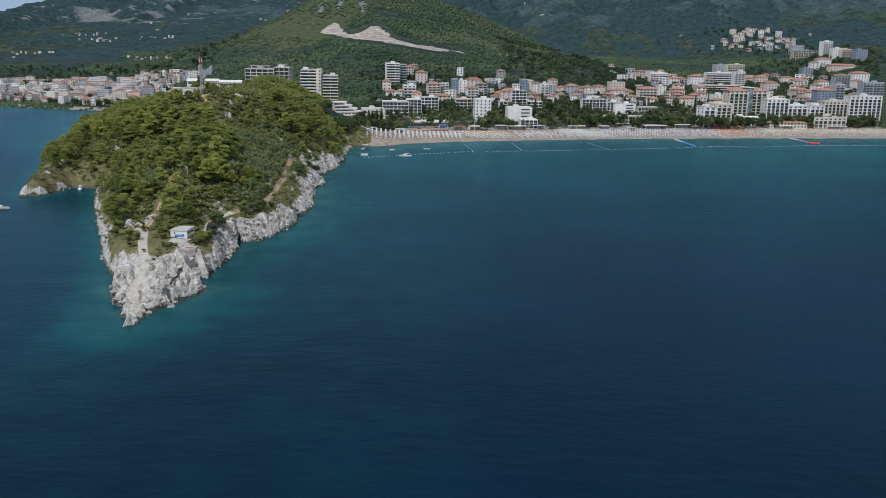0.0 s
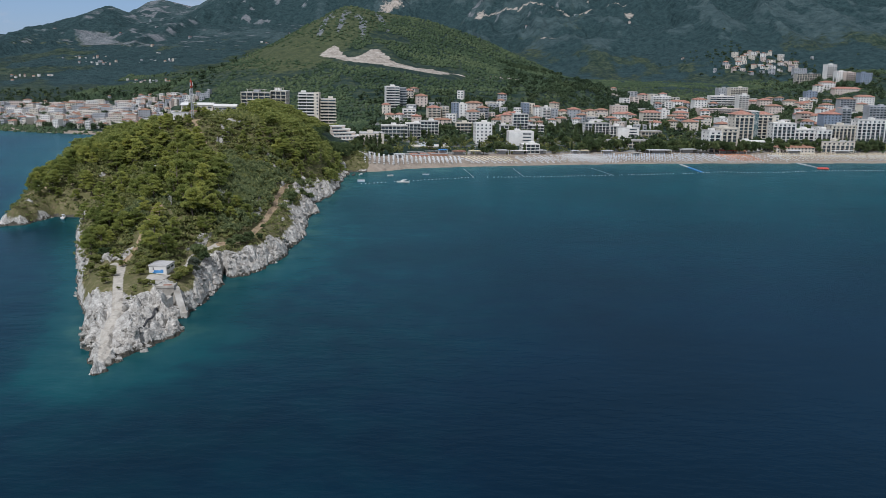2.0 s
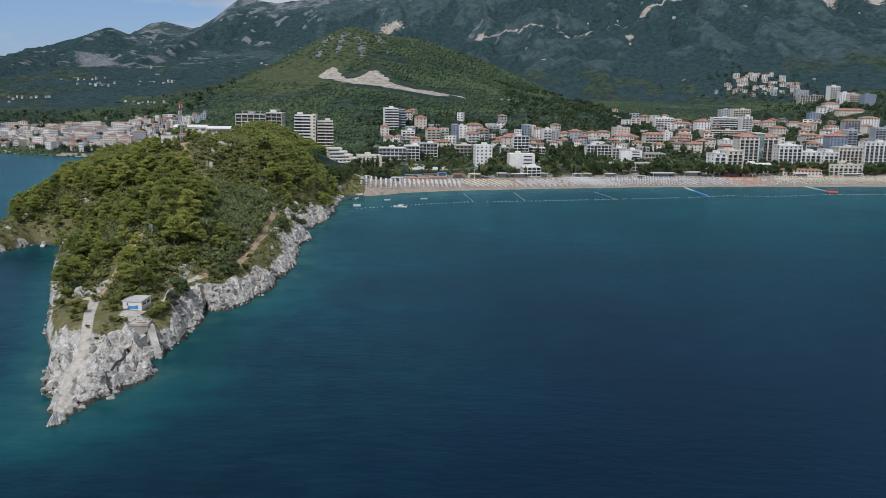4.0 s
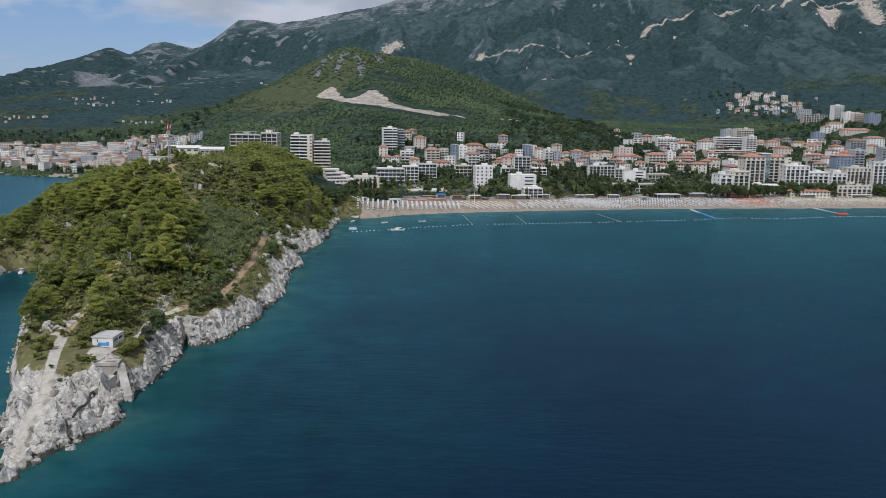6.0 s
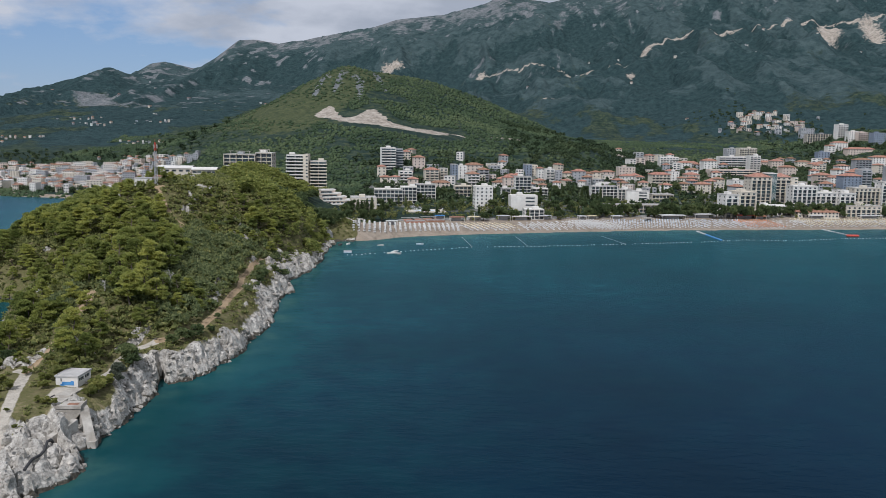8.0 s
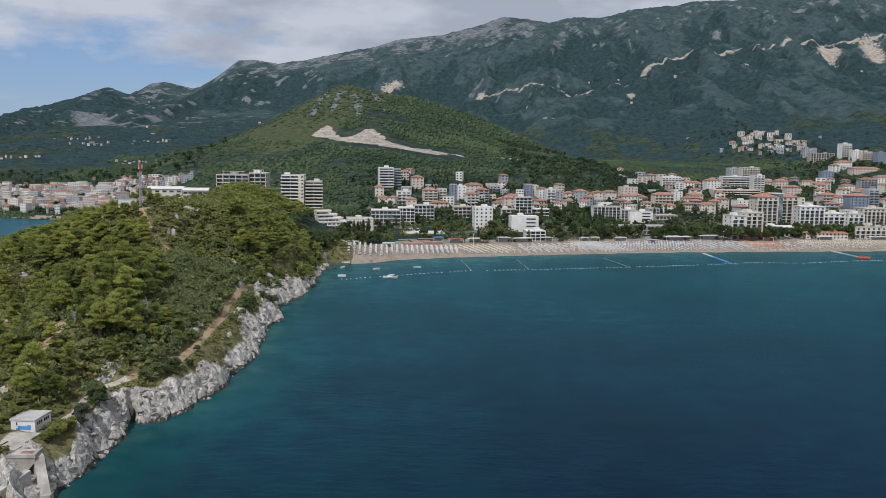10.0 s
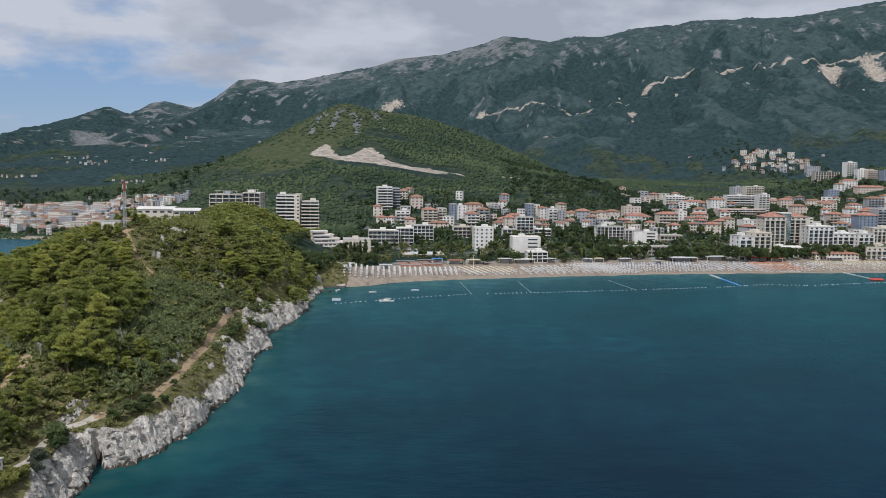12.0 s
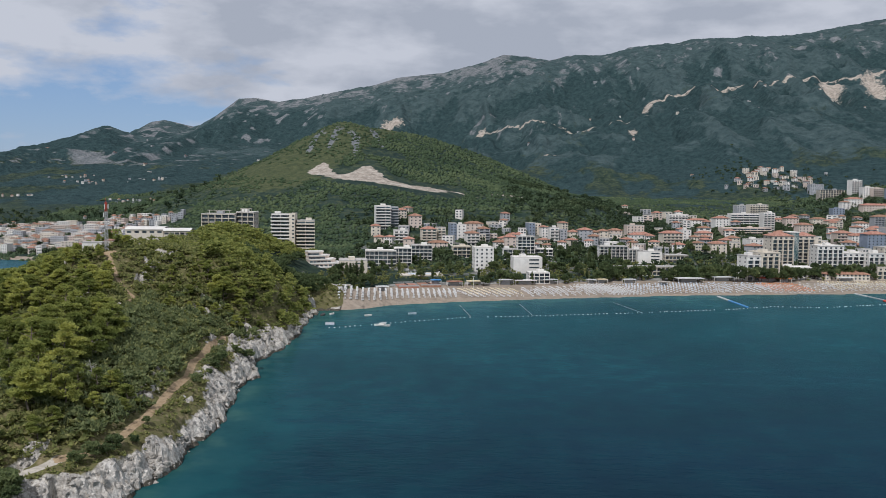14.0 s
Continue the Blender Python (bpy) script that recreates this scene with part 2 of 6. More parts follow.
def sea_material():
    m = bpy.data.materials.new("sea water")
    m.use_nodes = True
    nt = m.node_tree
    N, L = nt.nodes.new, nt.links.new
    nt.nodes.remove(nt.nodes["Principled BSDF"])
    pos = N("ShaderNodeNewGeometry").outputs["Position"]
    a = N("ShaderNodeAttribute"); a.attribute_name = "shoal_and_view"
    n, big = N("ShaderNodeTexNoise"), N("ShaderNodeTexNoise")
    n.inputs["Scale"].default_value, n.inputs["Detail"].default_value = 0.09, 7
    big.inputs["Scale"].default_value, big.inputs["Detail"].default_value = 0.011, 5
    L(pos, n.inputs["Vector"]); L(pos, big.inputs["Vector"])
    f = N("ShaderNodeMath"); f.operation = "MULTIPLY"
    patch = N("ShaderNodeMapRange")
    patch.inputs[1].default_value, patch.inputs[2].default_value, patch.inputs[3].default_value, patch.inputs[4].default_value = 0.36, 0.64, 0.72, 1.22
    L(n.outputs["Fac"], patch.inputs[0]); L(patch.outputs[0], f.inputs[0]); L(a.outputs["Fac"], f.inputs[1])
    # seabed seen through the water: weed over deep sand, paler and greener as it shoals; also darker where the view
    # dims
    ramp = N("ShaderNodeValToRGB")
    els = ramp.color_ramp.elements
    for _ in range(2):
        els.new(0.5)
    for e, (p, c) in zip(els, ((0.04, (0.0007, 0.0102, 0.0245)), (0.35, (0.0040, 0.0460, 0.0530)), (0.62, (0.010, 0.058, 0.063)), (0.98, (0.030, 0.088, 0.078)))):
        e.position, e.color = p, (*c, 1)
    L(f.outputs[0], ramp.inputs[0])
    weed = N("ShaderNodeMapRange")
    weed.inputs[1].default_value, weed.inputs[2].default_value, weed.inputs[3].default_value, weed.inputs[4].default_value = 0.36, 0.60, 0.76, 1.10
    L(big.outputs["Fac"], weed.inputs[0])
    hsv = N("ShaderNodeHueSaturation")
    L(weed.outputs[0], hsv.inputs["Value"]); L(ramp.outputs[0], hsv.inputs["Color"])
    w1, w2, b = N("ShaderNodeTexNoise"), N("ShaderNodeTexNoise"), N("ShaderNodeBump")
    mp = N("ShaderNodeMapping")
    mp.inputs["Scale"].default_value, mp.inputs["Rotation"].default_value = (0.5, 1.0, 1.0), (0, 0, 0.35)
    L(pos, mp.inputs["Vector"])
    for w, s in ((w1, 0.35), (w2, 0.06)):
        w.inputs["Scale"].default_value, w.inputs["Detail"].default_value = s, 5
        L(mp.outputs[0], w.inputs["Vector"])
    s = N("ShaderNodeMath"); s.operation = "MULTIPLY_ADD"; s.inputs[1].default_value = 2.0
    L(w2.outputs["Fac"], s.inputs[0]); L(w1.outputs["Fac"], s.inputs[2])
    b.inputs["Strength"].default_value, b.inputs["Distance"].default_value = 0.17, 1.1
    L(s.outputs[0], b.inputs["Height"])
    # light from within the water, and a share of mirrored sky that grows towards grazing
    body, gloss, mix, fr, share = N("ShaderNodeBsdfDiffuse"), N("ShaderNodeBsdfGlossy"), N("ShaderNodeMixShader"), N("ShaderNodeFresnel"), N("ShaderNodeMath")
    L(hsv.outputs[0], body.inputs["Color"])
    gloss.inputs["Color"].default_value, gloss.inputs["Roughness"].default_value = (0.50, 0.80, 1.0, 1), 0.24
    fr.inputs["IOR"].default_value = 1.33
    share.operation, share.inputs[1].default_value = "MULTIPLY", 0.42
    for n in (gloss, fr):
        L(b.outputs[0], n.inputs["Normal"])
    L(fr.outputs[0], share.inputs[0]); L(share.outputs[0], mix.inputs[0])
    L(body.outputs[0], mix.inputs[1]); L(gloss.outputs[0], mix.inputs[2])
    L(mix.outputs[0], nt.nodes["Material Output"].inputs["Surface"])
    return m


M_SEA = sea_material()
for leaves in (M_PINE, M_PINE_FAR, M_SHRUB, M_BROAD, M_HOLM, M_LOW, M_SAGE):
    leafy(leaves, 0.55)


def fracture(m, scale, attr=None):
    """Joints that split a rock into blocks: a dark colour along the cracks and a step in the relief."""
    nt = m.node_tree
    N, L = nt.nodes.new, nt.links.new
    bsdf = nt.nodes["Principled BSDF"]
    geo, wob, off = N("ShaderNodeNewGeometry"), N("ShaderNodeTexNoise"), N("ShaderNodeVectorMath")
    wob.inputs["Scale"].default_value, wob.inputs["Detail"].default_value = scale * 1.1, 7
    L(geo.outputs["Position"], wob.inputs["Vector"])
    off.operation = "MULTIPLY_ADD"
    off.inputs[1].default_value = (1.5 / scale,) * 3
    L(wob.outputs["Color"], off.inputs[0]); L(geo.outputs["Position"], off.inputs[2])
    turn = N("ShaderNodeMapping")
    turn.inputs["Rotation"].default_value, turn.inputs["Scale"].default_value = (0.5, 0.35, 0.6), (0.55, 1.25, 0.8)
    L(off.outputs[0], turn.inputs["Vector"])
    cells, edges = N("ShaderNodeTexVoronoi"), N("ShaderNodeTexVoronoi")
    edges.feature = "DISTANCE_TO_EDGE"
    for v in (cells, edges):
        v.inputs["Scale"].default_value = scale
        L(turn.outputs[0], v.inputs["Vector"])
    crack = N("ShaderNodeMapRange")
    crack.inputs[1].default_value, crack.inputs[2].default_value, crack.inputs[3].default_value, crack.inputs[4].default_value = 0.0, 0.075, 0.40, 0.0
    L(edges.outputs["Distance"], crack.inputs[0])
    amount = crack.outputs[0]
    if attr:
        a, by = N("ShaderNodeAttribute"), N("ShaderNodeMath")
        a.attribute_name, by.operation = attr, "MULTIPLY"
        L(a.outputs["Fac"], by.inputs[0]); L(amount, by.inputs[1])
        amount = by.outputs[0]
    mx = N("ShaderNodeMix"); mx.data_type = "RGBA"
    L(amount, mx.inputs["Factor"]); L(bsdf.inputs["Base Color"].links[0].from_socket, mx.inputs[6])
    mx.inputs[7].default_value = (0.075, 0.066, 0.05, 1)
    L(mx.outputs[2], bsdf.inputs["Base Color"])
    b, old = N("ShaderNodeBump"), bsdf.inputs["Normal"].links[0].from_socket
    b.inputs["Strength"].default_value, b.inputs["Distance"].default_value = 0.45, 0.5 / scale
    h = N("ShaderNodeMath"); h.operation = "SUBTRACT"
    L(cells.outputs["Distance"], h.inputs[0]); L(amount, h.inputs[1])
    L(h.outputs[0], b.inputs["Height"]); L(old, b.inputs["Normal"]); L(b.outputs[0], bsdf.inputs["Normal"])


fracture(M_ROCK, 1.1)
fracture(M_HEADLAND, 0.95, "rock")


# ---- shape of the land ----
def S(a, b, x):
    u = np.clip((x - a) / (b - a), 0, 1)
    return u * u * (3 - 2 * u)


def vnoise(x, y, seed=0):
    """Smooth lattice noise in 0..1."""
    xi, yi = np.floor(x).astype(np.int64), np.floor(y).astype(np.int64)
    u, v = x - xi, y - yi
    u, v = u * u * (3 - 2 * u), v * v * (3 - 2 * v)

    def cell(i, j):
        h = (i * 374761393 + j * 668265263 + seed * 974634777) & 0x7FFFFFFF
        h = ((h ^ (h >> 13)) * 1274126177) & 0x7FFFFFFF
        return ((h ^ (h >> 16)) & 0xFFFF) / 65535.0

    return (cell(xi, yi) * (1 - u) + cell(xi + 1, yi) * u) * (1 - v) + (cell(xi, yi + 1) * (1 - u) + cell(xi + 1, yi + 1) * u) * v


def fbm(x, y, octaves=4, seed=0, ridged=False):
    total, amp, norm = 0.0, 1.0, 0.0
    for k in range(octaves):
        n = vnoise(x * 2 ** k + 17.3 * k, y * 2 ** k - 9.1 * k, seed + k)
        total = total + amp * (1 - np.abs(2 * n - 1) if ridged else n)
        norm, amp = norm + amp, amp * 0.5
    return total / norm


def blocks(x, y, size, seed):
    """Jointed rock: a height for each cell of a jittered lattice, and the closeness to its joints, 0 in the middle to 1."""
    u, v = x / size, y / size
    iu, iv = np.floor(u), np.floor(v)
    f1, f2, lift = np.full(x.shape, 9.0), np.full(x.shape, 9.0), np.zeros(x.shape)
    for du in (-1, 0, 1):
        for dv in (-1, 0, 1):
            ci, cj = iu + du, iv + dv
            jx, jy = vnoise(ci + 0.0, cj + 0.0, seed), vnoise(ci + 0.0, cj + 0.0, seed + 1)
            tilt = (u - ci - 0.5) * (vnoise(ci, cj, seed + 3) - 0.5) + (v - cj - 0.5) * (vnoise(ci, cj, seed + 4) - 0.5)
            dist = np.hypot(u - ci - jx, v - cj - jy)
            closer = dist < f1
            f2 = np.where(closer, f1, np.minimum(f2, dist))
            lift = np.where(closer, vnoise(ci, cj, seed + 2) + 1.3 * tilt, lift)
            f1 = np.minimum(f1, dist)
    return lift - 0.5, 1 - S(0.0, 0.22, f2 - f1)


# the waterline, from the east end of the beach round the headland to the western town
COAST = [(3000, 1150), (1200, 920), (700, 835), (430, 798), (283, 778), (195, 765), (110, 743), (30, 720), (-7, 704), (-27, 685), (-50, 672),
         (-54, 640), (-52, 590), (-54, 545), (-60, 518), (-53, 488), (-57, 470), (-52, 428), (-54, 380), (-58, 354), (-63, 344), (-71, 338.5),
         (-68.5, 331), (-68.3, 317), (-69.6, 304), (-71.6, 297.5), (-70.5, 288), (-72, 283), (-67.8, 274), (-68.5, 266), (-71.5, 257.5),
         (-76, 253.5), (-77.5, 247), (-78, 238), (-80, 235), (-84, 242), (-88.3, 253), (-95, 265), (-103, 290), (-112, 308), (-121, 330),
         (-142, 382), (-160, 430), (-172, 466), (-186, 467), (-191, 442), (-201, 437), (-207, 460), (-224, 510), (-250, 600), (-280, 720),
         (-335, 860), (-350, 985), (-430, 1010), (-600, 1075), (-1000, 1110), (-3200, 1250)]
LAND = np.array(COAST + [(-3200, 9000), (3000, 9000)], float)


def shore_distance(x, y):
    """Metres inland from the waterline; negative at sea."""
    x, y = np.asarray(x, float), np.asarray(y, float)
    best, inside = np.full(x.shape, 1e9), np.zeros(x.shape, bool)
    for (ax, ay), (bx, by) in zip(LAND, np.roll(LAND, -1, 0)):
        ex, ey = bx - ax, by - ay
        u = np.clip(((x - ax) * ex + (y - ay) * ey) / (ex * ex + ey * ey), 0, 1)
        if min(ay, by) < 3000:
            best = np.minimum(best, (x - ax - u * ex) ** 2 + (y - ay - u * ey) ** 2)
        crosses = (ay > y) != (by > y)
        if ey != 0:
            inside ^= crosses & (x < ax + (y - ay) * ex / ey)
    return np.where(inside, 1, -1) * np.sqrt(best)


# crest lines of the ranges: world x and height
MASSIF = np.array([(-3200, 160), (-2021, 110), (-1537, 244), (-1403, 295), (-1309, 351), (-1242, 363), (-1108, 332), (-1040, 349), (-987, 395), (-893, 465),
                   (-812, 471), (-704, 455), (-570, 474), (-476, 495), (-247, 540), (-139, 575), (77, 601), (265, 653), (359, 689), (468, 682),
                   (577, 664), (671, 688), (780, 679), (942, 720), (1106, 731), (1241, 767), (1514, 779), (1787, 806), (1950, 839), (2216, 891), (3200, 950)], float)
HILLS = np.array([(-3200, 60), (-1900, 90), (-1481, 144), (-1392, 171), (-1353, 166), (-1284, 197), (-1260, 223), (-1215, 230), (-1116, 265), (-1077, 257),
                  (-969, 225), (-909, 233), (-830, 240), (-791, 215), (-692, 198), (-612, 138), (-480, 80), (-200, 60), (3200, 60)], float)
SHOULDER = np.array([(-420, 0), (-160, 150), (-110, 172), (-78, 174), (-39, 169), (19, 159), (58, 147), (126, 122), (175, 104), (255, 65), (334, 28), (420, 0)], float)


def crest(line, x, wobble):
    return np.interp(x, line[:, 0], line[:, 1]) + wobble


def headland_height(x, y, d):
    inner = np.maximum(d, 0)
    n1 = fbm(x / 26, y / 26, 3, 5) - 0.5
    lee = S(2, -8, x + 80 + 0.24 * (y - 240)) * S(460, 400, y)      # the steeper western face
    rim = (9.6 + 2.6 * S(345, 385, y)) * (1 - np.exp(-inner / (4.0 - 1.4 * lee + 2.0 * S(345, 372, y)))) * (0.42 + 0.58 * S(236, 292, y)) * (1 - 0.45 * S(535, 620, y))
    top = 21.5 + 4 * S(380, 490, y) - 2 * S(585, 690, y)
    bluff = S(525, 590, y) * S(-190, -140, x)
    hill = (top + 12 * bluff) * (1 - np.exp(-np.maximum(inner - 15 + 9 * bluff, 0) / (42.0 - 24 * bluff)))
    hill = hill * S(285, 345, y) * (1 - 0.24 * S(-140, -188, x) * S(700, 620, y))
    knoll = 9 * np.exp(-((x + 135) ** 2 + (y - 550) ** 2) / 17.0 ** 2)
    return rim + hill + knoll + n1 * 3.5 * S(8, 30, inner)


def mainland_height(x, y, d):
    inner = np.maximum(d, 0)
    town = 3.2 * S(0, 34, inner) + 0.9 * S(58, 64, inner) + 0.048 * np.maximum(inner - 64, 0) * (1 - 0.35 * S(900, 2500, inner))
    town = town + 5 * (fbm(x / 160, y / 160, 3, 11) - 0.5) * S(80, 300, inner)
    # the western town lies on a coastal plain; the slope begins behind it
    plain = 3.0 * S(0, 34, inner) + 0.005 * inner + 0.105 * np.maximum(inner - 370, 0) + 14 * (fbm(x / 230, y / 260, 3, 12) - 0.5) * S(380, 700, inner)
    town = town + (plain - town) * S(-215, -330, x)
    # the wooded cone above the bay with its lower eastern shoulder
    cx, cy = x + 131, y - 1600
    r = np.sqrt((cx * np.where(cx < 0, 1.0, 0.62)) ** 2 + (cy * 0.62) ** 2 + 14 ** 2) - 14
    rough = 12 * (fbm(x / 90, y / 90, 4, 21) - 0.5) * S(20, 120, r)
    cone = 182 - 0.60 * r * (1 - 0.16 * S(80, 300, r)) + rough
    sh = crest(SHOULDER, x + 0.06 * (y - 1620), 0) - np.abs(y - 1620) * np.where(y < 1620, 0.28, 0.45) + rough
    # low wooded spur on the east side, the western hills and the great ridge
    spur = -24 + 110 * np.exp(-(((x - 820) / 330) ** 2 + ((y - 1600) / 270) ** 2)) + 0.4 * rough
    hz = crest(HILLS, x, 8 + 16 * (fbm(x / 210, y / 210, 4, 31) - 0.5))
    hills = np.where(y < 3200, hz - (3200 - y) * (0.20 + 0.02 * np.sin(x / 170)), hz - (y - 3200) * 0.35)
    hills = hills + 70 * (fbm(x / 190, y / 330, 5, 33, True) - 0.55) * S(0, 500, 3200 - y)
    mz = crest(MASSIF, x, 16)
    u = np.clip((y - 1350) / 2950, 0, 1.0)
    power = 3.4 - 1.75 * S(-150, 900, x)
    gully = (fbm(x / 330, y / 700, 5, 41, True) - 0.55)
    cliff = 0.10 * S(0.70, 0.84, u + 0.10 * (fbm(x / 500, y / 500, 3, 44) - 0.5)) - 0.10 * S(0.9, 1.0, u)
    gully2 = fbm(x / 130 + 0.7 * gully, y / 320, 4, 42, True) - 0.55
    ridge = mz * np.clip(0.05 * u + 0.95 * u ** power + cliff * u, 0, 1.02) + 210 * gully * S(0.1, 0.6, u) * S(0.97, 0.72, u)
    ridge = ridge + 70 * gully2 * S(0.25, 0.62, u) * S(0.98, 0.78, u)
    ridge = ridge - np.maximum(y - 4300, 0) * 0.5 + 14 * (fbm(x / 60, y / 60, 3, 47) - 0.5) * S(0.1, 0.6, u) * (1 - 0.75 * S(0.85, 1.0, u))
    return np.maximum.reduce([town, cone, sh, spur, hills * S(0, 200, inner), ridge])


def land_height(x, y):
    x, y = np.asarray(x, float), np.asarray(y, float)
    d = shore_distance(x, y)
    # the headland gives way to the town slope behind the beach and to the north
    w = (1 - S(610, 760, y) * S(-135, -62, x)) * (1 - S(775, 985, y))
    z = headland_height(x, y, d) * w + mainland_height(x, y, d) * (1 - w)
    return np.where(d > 0, z, -9 * (1 - np.exp(np.minimum(d, 0) / 9.0))), d, w



# ---- building helpers ----
def grid_mesh(name, xs, ys, z, mat, attrs=(), warp=None, smooth=True):
    """A sheet over the grid xs by ys with heights z, one named float per vertex for each of attrs."""
    X, Y = np.meshgrid(xs, ys)
    if warp is not None:
        X, Y = X + warp[0], Y + warp[1]
    co = np.stack([X, Y, z], -1).reshape(-1, 3).astype(np.float32)
    ny, nx = X.shape
    i = (np.arange(ny - 1)[:, None] * nx + np.arange(nx - 1)[None]).reshape(-1)
    quads = np.stack([i, i + 1, i + nx + 1, i + nx], 1)
    return new(name, raw_mesh(name, co, quads, mat, attrs, smooth))


def raw_mesh(name, co, faces, mat, attrs=(), smooth=False):
    me = bpy.data.meshes.new(name)
    n, k = faces.shape
    me.vertices.add(len(co)); me.vertices.foreach_set("co", np.ascontiguousarray(co, np.float32).ravel())
    me.loops.add(n * k); me.loops.foreach_set("vertex_index", np.ascontiguousarray(faces, np.int32).ravel())
    me.polygons.add(n); me.polygons.foreach_set("loop_start", np.arange(0, n * k, k, dtype=np.int32))
    me.polygons.foreach_set("use_smooth", np.full(n, smooth))
    me.update(calc_edges=True)
    for key, values in attrs:
        a = me.attributes.new(key, "FLOAT", "POINT")
        a.data.foreach_set("value", np.ascontiguousarray(values, np.float32).ravel())
    me.materials.append(mat)
    return me


def part(name, data, mat, parent, label="", place=None):
    """Links a bmesh or a mesh as one object under a thing or a part."""
    if isinstance(data, bmesh.types.BMesh):
        me = bpy.data.meshes.new(name)
        data.to_mesh(me)
        data.free()
        me.materials.append(mat)
    else:
        me = data
    ob = new(name, me)
    ob.parent = parent
    if place is not None:
        ob.matrix_basis = place
    if label:
        tagged(ob, label)
    return ob


def thing(name, x, y, z, yaw, label, category, group="", kind=""):
    ob = new(name)
    ob.empty_display_size = 0.5
    ob.matrix_basis = pose(x, y, z, 0, 0, yaw)
    return tagged(ob, label, category, group, kind)


def box(bm, x, y, z, sx, sy, sz, yaw=0.0):
    """A box whose base is centred on (x, y, z)."""
    bmesh.ops.create_cube(bm, size=1.0, matrix=pose(x, y, z + sz / 2, 0, 0, yaw) @ Matrix.Diagonal((sx, sy, sz, 1)))
    return bm


def boxes(*rows):
    bm = bmesh.new()
    for r in rows:
        box(bm, *r)
    return bm


CACHE = {}


def shared(key, make, mat):
    """One mesh for all alike pieces."""
    if key not in CACHE:
        bm = make()
        me = bpy.data.meshes.new(key[0])
        bm.to_mesh(me)
        bm.free()
        me.materials.append(mat)
        CACHE[key] = me
    return CACHE[key]


# ---- sea, headland and mainland ----
def spaced(*spans):
    out = []
    for a, b, step in spans:
        out.append(np.arange(a, b, step))
    return np.unique(np.concatenate(out))


def near_line(x, y, pts):
    best = np.full(x.shape, 1e9)
    for (ax, ay), (bx, by) in zip(pts[:-1], pts[1:]):
        ex, ey = bx - ax, by - ay
        u = np.clip(((x - ax) * ex + (y - ay) * ey) / (ex * ex + ey * ey), 0, 1)
        best = np.minimum(best, np.hypot(x - ax - u * ex, y - ay - u * ey))
    return best


ROAD_X, ROAD_Z = [-230, -134, -100, -65, -25, 4, 40], [95, 92, 86, 84, 78, 73, 69]
PALE = [([(-80, 243), (-82, 249), (-85.4, 260), (-85.7, 270), (-90.4, 284), (-96.3, 302), (-101, 319)], 1.7), ([(-101, 319), (-104, 320)], 1.4),
        ([(-84, 296), (-85, 304)], 2.4), ([(-80, 312), (-79, 322), (-81, 334), (-81, 345)], 1.0), ([(-81, 345), (-75.5, 354)], 1.5)]
DIRT = [([(-101, 319), (-101.4, 330), (-102.3, 340), (-104, 352), (-103, 368)], 1.2),
          ([(-75.5, 354), (-70, 360), (-67, 374), (-66, 390), (-67, 412), (-68, 440), (-72, 462), (-72, 500), (-74, 519)], 1.3),
          ([(-103, 362), (-108, 384)], 2.6), ([(-107, 492), (-109, 501), (-115, 524), (-123, 532), (-128, 538), (-134, 546)], 1.1), ([(-137, 544), (-131, 549)], 0.8),
          ([(-205, 480), (-198, 486)], 4.0)]
TRACKS = PALE + DIRT
CLEFT, CAVE, CRACK = [(-65.5, 329), (-67.5, 332), (-69.5, 338), (-72, 345)], [(-74, 283.5), (-66, 283)], [(-76.4, 279), (-75, 260.5)]


def build_sea():
    xs = spaced((-3200, -520, 80), (-520, -260, 20), (-260, 20, 4), (20, 460, 20), (460, 3100, 80))
    ys = spaced((-2500, -100, 100), (-100, 200, 25), (200, 560, 4), (560, 830, 6), (830, 1300, 25))
    X, Y = np.meshgrid(xs, ys)
    d = -shore_distance(X, Y)
    reach = 10.5 + 24 * S(560, 700, Y) - 6 * S(-92, -120, X)
    shoal_and_view = np.exp(-np.maximum(d, 0) / reach)
    shoal_and_view = shoal_and_view * (1 - 0.30 * np.exp(-np.maximum(d, 0) / 2.5)) * (0.55 + 0.9 * fbm(X / 16, Y / 16, 3, 55))
    # paler towards the beach; near eastern water darkened in colour for the view's dim corner
    bay = 0.080 - 0.07 * S(-30, 60, X) * S(380, 180, Y) + 0.40 * S(300, 760, Y) * S(-85, -20, X) + 0.06 * S(-90, -60, X) * S(60, -10, X) * S(220, 270, Y) + 0.04 * S(150, 420, Y) * S(-60, -110, X)
    shoal_and_view = shoal_and_view + (1 - shoal_and_view) * bay
    sea = grid_mesh("water", xs, ys, np.zeros_like(X), M_SEA, [("shoal_and_view", shoal_and_view)])
    return tagged(sea, "deep blue sea turning turquoise over shallow rock", "sea", kind="structure")


